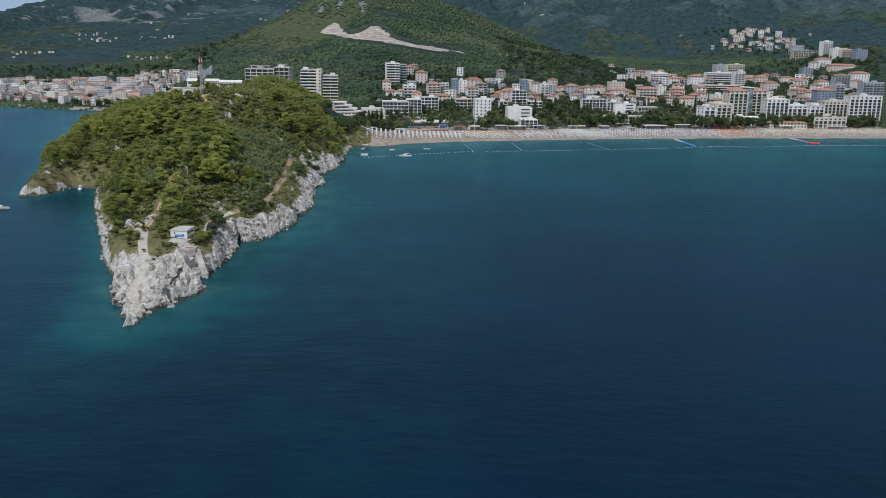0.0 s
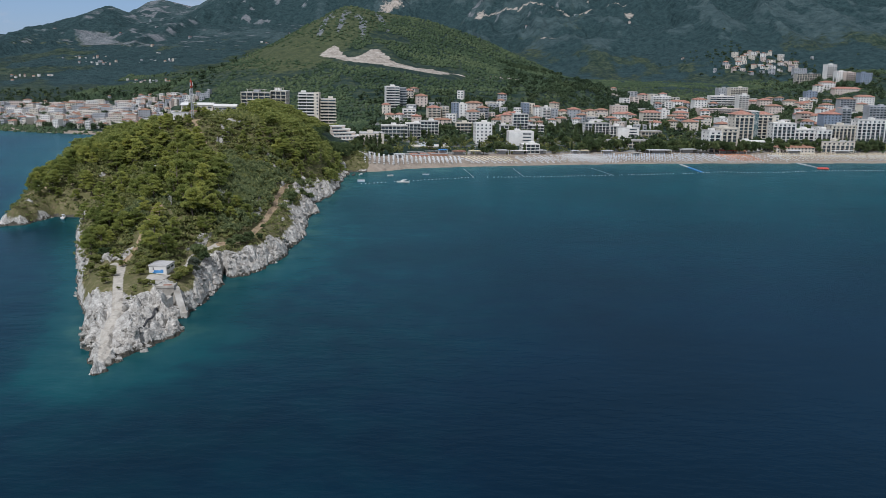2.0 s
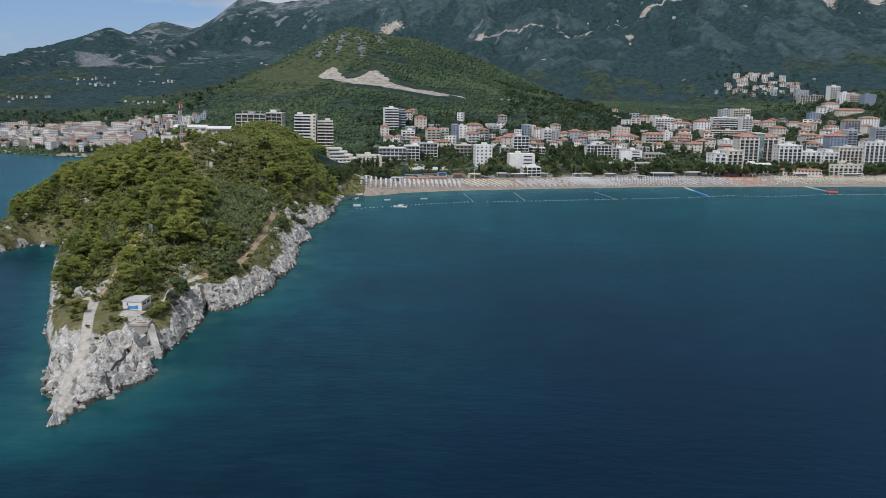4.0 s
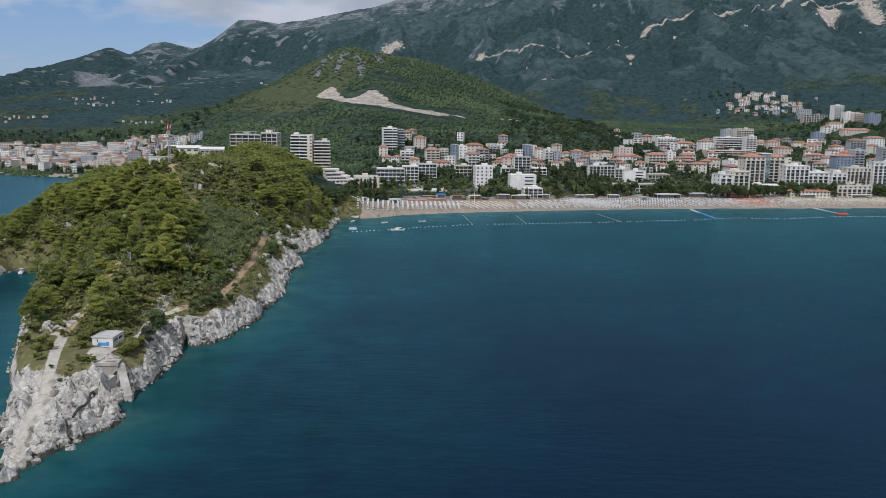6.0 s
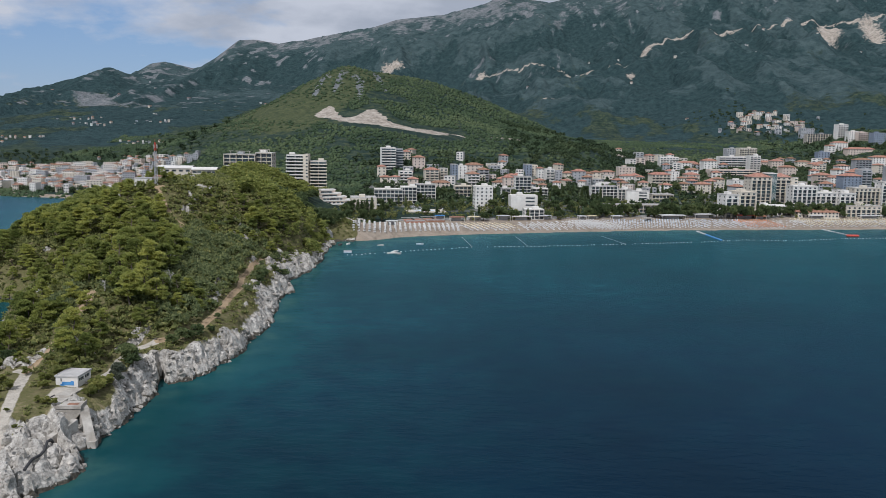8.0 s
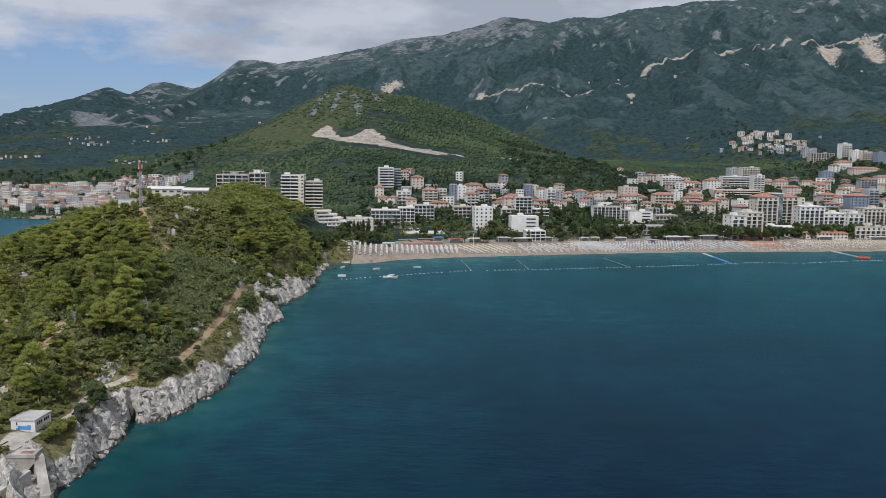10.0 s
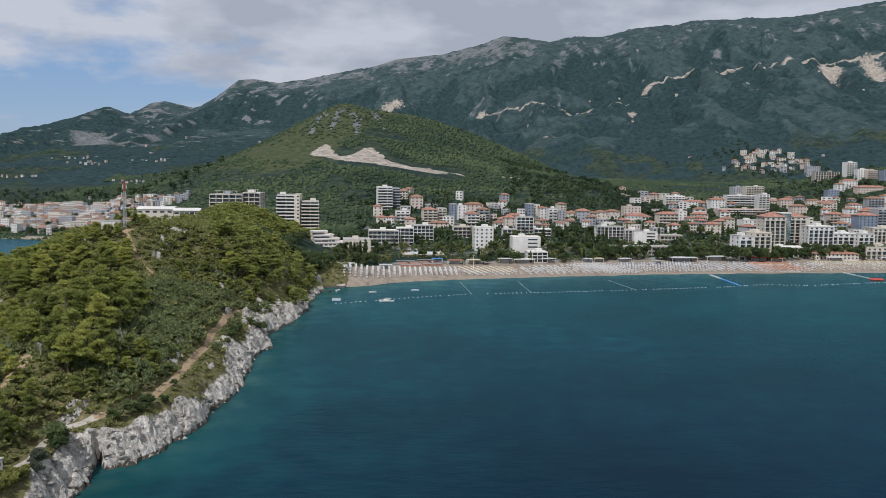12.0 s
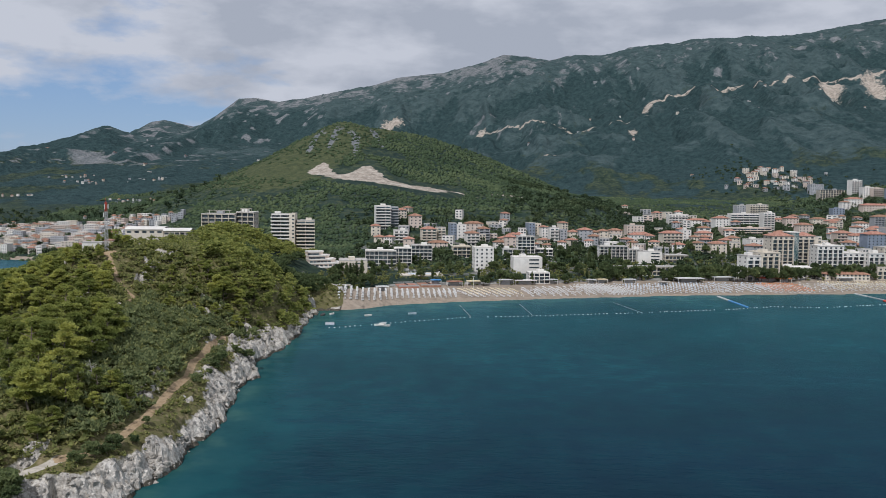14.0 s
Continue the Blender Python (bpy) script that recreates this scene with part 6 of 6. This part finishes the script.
def bushes():
    rng = np.random.default_rng(9)
    for x, y, s in ((-76.9, 332.7, 0.78), (-75.0, 328.5, 0.5), (-78.6, 336.4, 0.55), (-109.0, 325.9, 0.45),
                    (-66.5, 362.0, 0.4), (-66.0, 368.0, 0.35), (-60.0, 500.0, 0.6), (-61.0, 494.0, 0.5), (-62.0, 488.0, 0.42), (-65.5, 470, 0.62), (-63.5, 462, 0.5), (-64.5, 476, 0.55), (-62.5, 448, 0.35), (-68.3, 358, 0.55), (-66.2, 365, 0.5), (-70.5, 353, 0.48), (-63.5, 372, 0.35), (-64, 385, 0.3), (-80, 338, 0.5)):
        plant(OAKS, "round_bush", x, y, s, "dense round dark green bush on the rocky point", "bush", "bushes on the point", rng, 1.25)
    for x, y, s in ((-76.1, 319.5, 0.5), (-75.1, 316.4, 0.42), (-77.6, 322.2, 0.38)):
        plant(SAGES, "sage_bush", x, y, s, "grey-green rounded bush beside the white hut", "bush", "bushes on the point", rng, 1.4)
    for x, y, s in ((-77.6, 302.6, 0.36), (-76.5, 306.3, 0.40), (-78.4, 309.5, 0.36), (-76.1, 310.6, 0.36), (-84.2, 292.1, 0.22), (-86.0, 292.9, 0.2), (-82.5, 292.3, 0.2), (-89.5, 303.7, 0.26),
                    (-91.1, 309.0, 0.3), (-88.9, 313.2, 0.34), (-86.3, 317.4, 0.3), (-93.2, 317.4, 0.3), (-90.0, 321.6, 0.36), (-100.0, 317.4, 0.26), (-110.0, 313.2, 0.34), (-111.1, 321.6, 0.38), (-103.7, 309.0, 0.3), (-99.0, 303.7, 0.3), (-97.9, 295.3, 0.26), (-101.6, 302.6, 0.24), (-96.3, 288.9, 0.14), (-91.1, 286.8, 0.12), (-85.3, 278.4, 0.12)):
        plant(LOW_SHRUBS, "low_shrub", x, y, s, "low spreading yellow-green shrub among dry grass", "shrub", "low shrubs on the point", rng, 1.6)


def dead_trees():
    """Bare grey pines among the living ones."""
    rng = np.random.default_rng(19)
    pale = material("bleached dead wood", [(0.30, 0.28, 0.25), (0.46, 0.44, 0.40)], scale=1.5, rough=0.9, bump=0.4)
    for x, y, h in ((-123.5, 442.8, 9), (-90, 415, 10), (-84, 398, 8), (-77, 402, 6), (-99, 372, 7)):
        ob = new("dead_tree", bake(trunk_mesh(rng, h, 0.20, 11), "dead_tree", pale))
        ob.matrix_basis = pose(x, y, surface_z(x, y), rng.normal() * 7, rng.normal() * 7, rng.random() * 360)
        tagged(ob, "bare grey dead pine with broken boughs on the wooded slope", "tree", "dead pines")


dead_trees()
bushes()
pavilion()
diving_platform()
lattice_mast()
hilltop_halls()


# ---- the beach ----
def inland(x, d):
    """The point d metres behind the waterline of the beach at x."""
    k = np.interp(x, [-50, -27, -7, 30, 110, 195, 283, 430, 700], [672, 685, 704, 720, 743, 765, 778, 798, 835])
    return x, float(k) + d


def parasol_meshes(mat):
    def canopy():
        bm = bmesh.new()
        bmesh.ops.create_cone(bm, cap_ends=False, segments=8, radius1=0.78, radius2=0.04, depth=0.45, matrix=Matrix.Translation((0, 0, 2.35)))
        bmesh.ops.create_cone(bm, cap_ends=False, segments=8, radius1=0.79, radius2=0.78, depth=0.15, matrix=Matrix.Translation((0, 0, 2.06)))
        return bm

    def pole():
        bm = bmesh.new()
        bmesh.ops.create_cone(bm, cap_ends=True, segments=6, radius1=0.05, radius2=0.04, depth=2.9, matrix=Matrix.Translation((0, 0, 1.25)))
        bmesh.ops.create_cone(bm, cap_ends=True, segments=8, radius1=0.3, radius2=0.25, depth=0.25, matrix=Matrix.Translation((0, 0, 0.05)))
        return bm

    return shared(("canopy", mat.name), canopy, mat), shared(("pole",), pole, M_STEEL)


def lounger_arrays():
    bm = boxes((0, 0, 0.0, 0.62, 1.35, 0.36))
    bmesh.ops.create_cube(bm, size=1.0, matrix=pose(0, 0.92, 0.50, 38) @ Matrix.Diagonal((0.66, 0.75, 0.07, 1)))
    bmesh.ops.triangulate(bm, faces=bm.faces)
    bm.verts.index_update()
    co, tri = np.array([v.co[:] for v in bm.verts]), np.array([[v.index for v in f.verts] for f in bm.faces])
    bm.free()
    return co, tri


def parasol_arrays():
    n = 8
    a = np.arange(n) * 2 * np.pi / n
    rim = np.stack([np.cos(a) * 0.82, np.sin(a) * 0.82, np.full(n, 2.08)], 1)
    low = rim - (0, 0, 0.2)
    co = np.concatenate([rim, low, [(0, 0, 2.62)], [(-0.05, 0, 0), (0.05, 0, 0), (0, 0.06, 2.3)]])
    j = (np.arange(n) + 1) % n
    i = np.arange(n)
    tri = np.concatenate([np.stack([i, j, np.full(n, 2 * n)], 1), np.stack([i + n, j + n, j], 1), np.stack([i + n, j, i], 1), [[17, 18, 19]]])
    return co, tri


def build_beach():
    rng = np.random.default_rng(71)
    made = 0
    loungers, rest = [], {}
    # stretch from, to, row spacing, first and last distance from the water, spacing along a row, slant, canvas, how full
    plots = ((-42, 36, 3.6, 12, 36, 3.0, -0.06, M_CANVAS, 1.0, "white"), (44, 84, 4.6, 12, 34, 2.6, -0.40, M_STRAW, 0.95, "straw-coloured"),
             (88, 144, 5.2, 12, 36, 2.4, -0.25, M_CANVAS, 0.92, "white"), (148, 172, 3.0, 10, 44, 2.6, -0.7, M_CANVAS, 1.0, "white"),
             (172, 240, 4.8, 12, 42, 2.8, -0.6, M_BLUECANVAS, 0.9, "pale blue"), (240, 282, 4.6, 12, 42, 3.0, -0.3, M_BLUECANVAS, 0.75, "pale blue"),
             (275, 306, 3.8, 8, 38, 3.0, -0.3, M_ORANGE, 0.95, "orange"), (306, 330, 4.6, 10, 36, 3.6, 0, M_CANVAS, 0.5, "white"),
             (330, 470, 4.2, 14, 44, 3.4, -0.2, M_STRAW, 0.95, "straw-coloured"))
    for x0, x1, step, d0, d1, along, slant, mat, full, colour in plots:
        for x in np.arange(x0, x1, step):
            for d in np.arange(d0, d1, along):
                if rng.random() > full:
                    continue
                px, py = inland(x + slant * (d - d0) + rng.normal() * 0.08, 0)
                px, py = px, py + d + rng.normal() * 0.08
                pz = ground_z(px, py)
                for s in (-0.45, 0.45) if rng.random() < 0.5 else (0.4,):
                    loungers.append((px + s, py - 0.9, pz, 1.05, 1.0, rng.normal() * 0.05, 0))
                if made < 230 and x < 100:
                    made += 1
                    canopy, pole = parasol_meshes(mat)
                    ob = new("parasol", pole)
                    ob.matrix_basis = pose(px, py, pz, rng.normal() * 2, rng.normal() * 2, rng.random() * 45)
                    tagged(ob, f"open {colour} canvas parasol between sun loungers on the sand", "parasol", "beach parasols")
                    part("canopy", canopy, None, ob)
                else:
                    rest.setdefault((mat.name, colour), []).append((px, py, pz, rng.uniform(0.8, 0.95), 1.0, rng.random(), 0))
    by_name = {m.name: m for m in (M_CANVAS, M_STRAW, M_ORANGE, M_BLUECANVAS)}
    for (key, colour), spots in rest.items():
        tagged(scatter_mesh("distant_parasols", [parasol_arrays()], spots, by_name[key]), f"rows of {colour} parasols farther along the beach", "parasols", kind="stuff")
    tagged(scatter_mesh("sun_loungers", [lounger_arrays()], loungers, M_PLASTIC), "rows of white plastic sun loungers on the beach", "sun loungers", kind="stuff")


build_beach()


def kiosk(x, y, w, d, h, mat, label, yaw=8, open_sides=True):
    b = thing("beach_bar", x, y, ground_z(x, y), yaw, label, "beach bar", "beach bars")
    part("roof", boxes((0, 0, h, w, d, 0.35), (0, 0, h + 0.35, w * 0.7, d * 0.6, 0.25)), mat, b)
    for sx in (-1, 1):
        for sy in (-1, 1):
            part("post", boxes((sx * (w / 2 - 0.3), sy * (d / 2 - 0.3), -1.0, 0.22, 0.22, h + 1.0)), M_WHITE, b)
    part("counter", boxes((0, d * 0.15, -0.8, w * 0.6, d * 0.4, 0.8 + h * 0.8)), M_GREY if open_sides else M_WHITE, b)


for kx, ky, kw, kd, kh, km, text in ((-17, 735, 9, 6, 3.0, M_CANVAS, "white canvas"), (73, 796, 11, 6, 3.6, M_PLASTIC, "white panelled"), (88, 800, 17, 6, 3.0, M_WHITE, "white"),
                                     (108, 806, 11, 7, 3.0, M_CANVAS, "white canvas"), (141, 812, 7, 6, 2.8, M_CANVAS, "white canvas"), (150, 816, 8, 6, 2.8, M_STRAW, "straw"),
                                     (222, 828, 22, 10, 3.4, M_CANVAS, "white canvas"), (252, 836, 18, 7, 3.2, M_CANVAS, "white canvas"), (290, 838, 20, 9, 3.0, M_RED, "dark red"),
                                     (302, 836, 10, 6, 2.8, M_ORANGE, "orange"), (357, 846, 14, 5, 2.8, M_CANVAS, "white canvas"), (408, 852, 22, 6, 2.8, M_CANVAS, "white canvas"),
                                     (34, 786, 12, 6, 3.0, M_TILE, "terracotta"), (50, 790, 14, 6, 3.0, M_STRAW, "straw"), (20, 788, 8, 5, 3.2, M_BLUEPAINT, "blue"),
                                     (-42, 722, 9, 6, 2.2, M_CONCRETE, "concrete"), (172, 818, 10, 5, 2.8, M_CANVAS, "white canvas"), (196, 806, 9, 6, 2.6, M_CONCRETE, "grey")):
    kiosk(kx, ky, kw, kd, kh, km, f"open beach bar under a {text} roof beside the promenade")


def clay_court(x, y, w, d):
    b = thing("tennis_court", x, y, ground_z(x, y) + 0.25, 12, "orange clay tennis court behind the beach", "tennis court", "courts")
    part("surface", boxes((0, 0, -1.5, w, d, 1.6)), M_TILE, b)
    part("net", boxes((0, 0, 0.1, 0.06, d * 0.7, 1.0)), M_DARK, b)
    for s in (-1, 1):
        part("fence", boxes((0, s * d / 2, 0.1, w, 0.06, 0.9)), M_STEEL, b)


def hotel_pool(x, y):
    """Blue pool with a pale deck and parasols in the hotel garden."""
    b = thing("swimming_pool", x, y, ground_z(x, y) + 0.35, 8, "blue hotel swimming pool with a pale stone deck", "pool")
    part("deck", boxes((0, 0, -1.5, 34, 22, 1.55)), M_CREAM, b)
    bm = boxes((0, 0, -1.0, 20, 11, 1.1))
    bmesh.ops.bevel(bm, geom=[e for e in bm.edges if abs(e.verts[0].co.z - e.verts[1].co.z) > 0.5], offset=3.0, segments=4, affect="EDGES")
    part("water", bm, M_BLUECANVAS, b, "pale blue pool water")
    rng = np.random.default_rng(4)
    canopy, pole = parasol_meshes(M_CANVAS)
    for k in range(22):
        px, py = rng.uniform(-16, 16), rng.choice([-1, 1]) * rng.uniform(7, 10)
        q = pose(x, y, 0, 0, 0, 8) @ Vector((px, py, 0))
        ob = new("parasol", pole)
        ob.matrix_basis = pose(q.x, q.y, ground_z(x, y) + 0.4, 0, 0, rng.random() * 45)
        tagged(ob, "open white canvas parasol beside the hotel pool", "parasol", "pool parasols")
        part("canopy", canopy, None, ob)
    FOOTPRINTS.append((x, y, 16))


hotel_pool(8, 838)
clay_court(-2, 781, 15, 24)
clay_court(14, 789, 15, 24)


def swim_line():
    rng = np.random.default_rng(77)
    line = [(-39, 611), (-2, 633), (39, 655), (77, 661), (139, 677), (211, 698), (242, 712), (280, 711), (328, 729), (420, 742)]
    xs = np.arange(-39, 420, 2.7)
    me = shared(("float",), lambda: float_bm(), M_PLASTIC)
    for x in xs:
        if rng.random() < 0.12:
            continue
        y = float(np.interp(x, [p[0] for p in line], [p[1] for p in line]))
        ob = new("buoy", me)
        ob.matrix_basis = pose(x + rng.normal() * 0.3, y + rng.normal() * 0.4, 0.05, 0, 0, rng.random() * 180)
        tagged(ob, "white float on the swimming line off the beach", "buoy", "swimming line floats")
    for (ax, ay), (bx, by) in (((35, 707), (40, 656)), ((75, 715), (78, 662)), ((140, 726), (148, 680))):
        rope = thing("rope", ax, ay, 0.05, math.degrees(math.atan2(by - ay, bx - ax)), "pale floating rope running from beach to swimming line", "rope", "float ropes")
        length = math.hypot(bx - ax, by - ay)
        part("strand", boxes((length / 2, 0, 0, length, 0.2, 0.12)), M_STEEL, rope)


def float_bm():
    bm = bmesh.new()
    bmesh.ops.create_uvsphere(bm, u_segments=10, v_segments=6, radius=0.36, matrix=Matrix.Diagonal((1.5, 0.9, 0.9, 1)))
    return bm


def boat(x, y, yaw, length, label, mat=M_WHITE, cabin=True):
    b = thing("boat", x, y, 0.0, yaw, label, "boat", "small boats")
    bm, prev = bmesh.new(), None
    for k in range(7):
        u = k / 6
        half = length * 0.17 * (1 - max(0, (u - 0.45) / 0.55) ** 2) + 0.03
        row = [bm.verts.new((length * (u - 0.5), s * half * f, zz + 0.25 * u * u)) for s, f, zz in ((-1, 1, 0.8), (-1, 0.6, -0.25), (1, 0.6, -0.25), (1, 1, 0.8))]
        if prev:
            for i in range(3):
                bm.faces.new((prev[i], prev[i + 1], row[i + 1], row[i]))
            bm.faces.new((prev[3], prev[0], row[0], row[3]))
        else:
            bm.faces.new(row)
        prev = row
    bm.faces.new(list(reversed(prev)))
    bmesh.ops.recalc_face_normals(bm, faces=bm.faces)
    part("hull", bm, mat, b)
    if cabin:
        part("cabin", boxes((0, 0, 0.8, length * 0.3, length * 0.2, 0.9)), M_WHITE, b)
        part("windscreen", boxes((length * 0.16, 0, 1.0, 0.06, length * 0.2, 0.6)), M_GLASS, b)
        part("awning", boxes((-length * 0.15, 0, 2.1, length * 0.35, length * 0.24, 0.08)), M_CANVAS, b)


def pontoon(x, y0, y1, mats, end=None, lean=0.0):
    b = thing("pontoon", x, y1, 0, 0, "floating pontoon reaching from the beach into the bay", "pontoon", "pontoons")
    n = 10
    for k in range(n):
        yy = (y0 - y1) * (k + 0.5) / n
        part("segment", boxes((lean * (1 - (k + 0.5) / n), yy, -0.2, 1.7, (y0 - y1) / n - 0.3, 0.8)), mats[0 if k > n // 2 else 1], b)
    if end:
        bm = bmesh.new()
        for q in range(4):
            bmesh.ops.create_uvsphere(bm, u_segments=10, v_segments=6, radius=1.0, matrix=pose(lean - 3 + q * 2.2, -1.5, 0.5) @ Matrix.Diagonal((1.5, 3.2, 1.0, 1)))
        part("inflatable", bm, end, b, "red inflatable play raft")


swim_line()
boat(-11, 620, 165, 9, "small white motor boat anchored outside the swimming line")
boat(-21, 656, 20, 4.5, "little pale dinghy near the beach", cabin=False)
boat(5, 665, 10, 5, "little pale blue pedal boat near the beach", M_BLUECANVAS, False)
boat(-48, 658, 80, 6, "dark rowing boat moored beside the rocks", M_DARK, False)
boat(-43, 661, 60, 4, "small white dinghy beside the rocks", cabin=False)
boat(-180, 463, 100, 6, "small white motor boat moored in the rocky cove")
boat(-195, 405, 15, 8, "white motor boat passing the headland")
pontoon(224, 763, 708, (M_PLASTIC, M_BLUEPAINT), None, 1.0)
pontoon(336, 788, 745, (M_PLASTIC, M_STEEL), M_RED, 3.0)
raft = thing("raft", -40, 622, 0, 5, "pale blue swimming raft off the beach", "raft")
part("deck", boxes((0, 0, 0.1, 5.0, 2.4, 0.6)), M_BLUECANVAS, raft)
part("rail", boxes((0, 1.1, 0.7, 5.0, 0.08, 0.8)), M_STEEL, raft)
flag = thing("lamp_post", 46.5, 757, ground_z(46.5, 757), 0, "tall pale lamp post on the beach", "lamp post")
part("pole", boxes((0, 0, -0.5, 0.3, 0.3, 11)), M_WHITE, flag)
part("lamp_head", boxes((0, -0.2, 10.4, 1.6, 0.6, 0.4)), M_STEEL, flag)


# ---- trees in the resort ----
def plant_resort():
    rng = np.random.default_rng(83)
    spots, tries = [], 0
    while len(spots) < 250 and tries < 9000:
        tries += 1
        x, y = inland(rng.uniform(-60, 480), 0)
        y += 62 + 200 * rng.random() ** 1.5
        if any((x - a) ** 2 + (y - b) ** 2 < (r * 0.85) ** 2 for a, b, r in FOOTPRINTS) or any((x - a) ** 2 + (y - b) ** 2 < 22 for a, b in spots):
            continue
        if (-14 < x < 30 and 765 < y < 805) or fbm(np.array([x / 35]), np.array([y / 35]), 2, 111)[0] < 0.38:
            continue
        spots.append((x, y))
        if rng.random() < 0.28:
            plant(CYPRESSES, "cypress", x, y, rng.uniform(0.8, 1.35), "dark slender cypress among hotel gardens", "tree", "resort cypresses", rng)
        else:
            plant(OAKS, "garden_tree", x, y, rng.uniform(0.7, 1.3), "dark green leafy tree among hotel gardens", "tree", "resort trees", rng, rng.uniform(0.9, 1.25))
    for k in range(80):
        x, y = inland(rng.uniform(150, 500), rng.uniform(63, 76))
        plant(OAKS, "garden_tree", x, y, rng.uniform(0.9, 1.6), "dark green leafy tree along the beach promenade", "tree", "resort trees", rng, rng.uniform(0.7, 1.0))
    for k in range(14):      # a dark clump beside the terraced hotel
        plant(CYPRESSES, "cypress", rng.uniform(-50, -27), rng.uniform(786, 808), rng.uniform(0.9, 1.3), "dark slender cypress in a clump beside the terraced hotel", "tree",
              "resort cypresses", rng, 1.25)
    for x, y in ((262, 831), (268, 835), (274, 830), (281, 834), (287, 831), (294, 835), (300, 832), (308, 838), (316, 843), (324, 846), (334, 850), (346, 848)):
        plant(OAKS, "garden_tree", x, y, rng.uniform(1.1, 1.7), "dark green leafy tree before the white hotel", "tree", "resort trees", rng, 0.8)
    r2 = np.random.default_rng(87)
    bases = [crown_arrays(r2, round_lobes(r2, 7.0)[:6], 3.4, 1.1, ICO0) for _ in range(4)]
    more, tries = [], 0
    while len(more) < 2800 and tries < 50000:
        tries += 1
        x, y = rng.uniform(-80, 760), rng.uniform(880, 1500)
        if abs(x - 14) > 0.55 * (y - 100) or any((x - a) ** 2 + (y - b) ** 2 < (r * 0.8) ** 2 for a, b, r in FOOTPRINTS):
            continue
        if fbm(np.array([x / 40]), np.array([y / 40]), 2, 113)[0] < 0.40 or (x < 120 and ground_z(x, y) > 46):
            continue
        more.append((x, y, ground_z(x, y) - 1.2, rng.uniform(0.6, 1.2), rng.uniform(0.8, 1.2), rng.random() * 6.28, rng.integers(4)))
    for _ in range(900):
        x, y = rng.uniform(-900, -300), rng.uniform(950, 1650)
        if on_grid(GD, x, y) > 26:
            more.append((x, y, ground_z(x, y) - 1.2, rng.uniform(0.7, 1.5), rng.uniform(0.8, 1.2), rng.random() * 6.28, rng.integers(4)))
    for _ in range(1500):      # the strip of trees behind the western beach
        x, y = rng.uniform(-620, -300), rng.uniform(930, 1150)
        if 30 < on_grid(GD, x, y) < 75:
            more.append((x, y, ground_z(x, y) - 1.0, rng.uniform(0.5, 1.0), rng.uniform(0.8, 1.3), rng.random() * 6.28, rng.integers(4)))
    for cx, cy, rx, ry, count in ((835, 2200, 130, 170, 260), (690, 1530, 110, 90, 160)):      # between the houses up the slope
        for _ in range(count):
            x, y = cx + rng.normal() * rx * 0.6, cy + rng.normal() * ry * 0.6
            more.append((x, y, ground_z(x, y) - 1.5, rng.uniform(0.8, 1.5), rng.uniform(0.7, 1.1), rng.random() * 6.28, rng.integers(4)))
    shrubs = []
    for _ in range(1300):
        x, y = inland(rng.uniform(-70, 480), 0)
        y += 60 + 110 * rng.random()
        if (-14 < x < 30 and 765 < y < 805) or any((x - a) ** 2 + (y - b) ** 2 < (r * 0.8) ** 2 for a, b, r in FOOTPRINTS):
            continue
        shrubs.append((x, y, ground_z(x, y) - 0.3, rng.uniform(0.22, 0.7), rng.uniform(0.7, 1.2), rng.random() * 6.28, rng.integers(4)))
    tagged(scatter_mesh("garden_shrubs", bases, shrubs, M_SHRUB), "clipped green shrubs in the hotel gardens", "shrubs", kind="stuff")
    tagged(scatter_mesh("town_trees", bases, more, M_WOODS), "dark green trees between the town houses", "town trees", kind="stuff")


plant_resort()
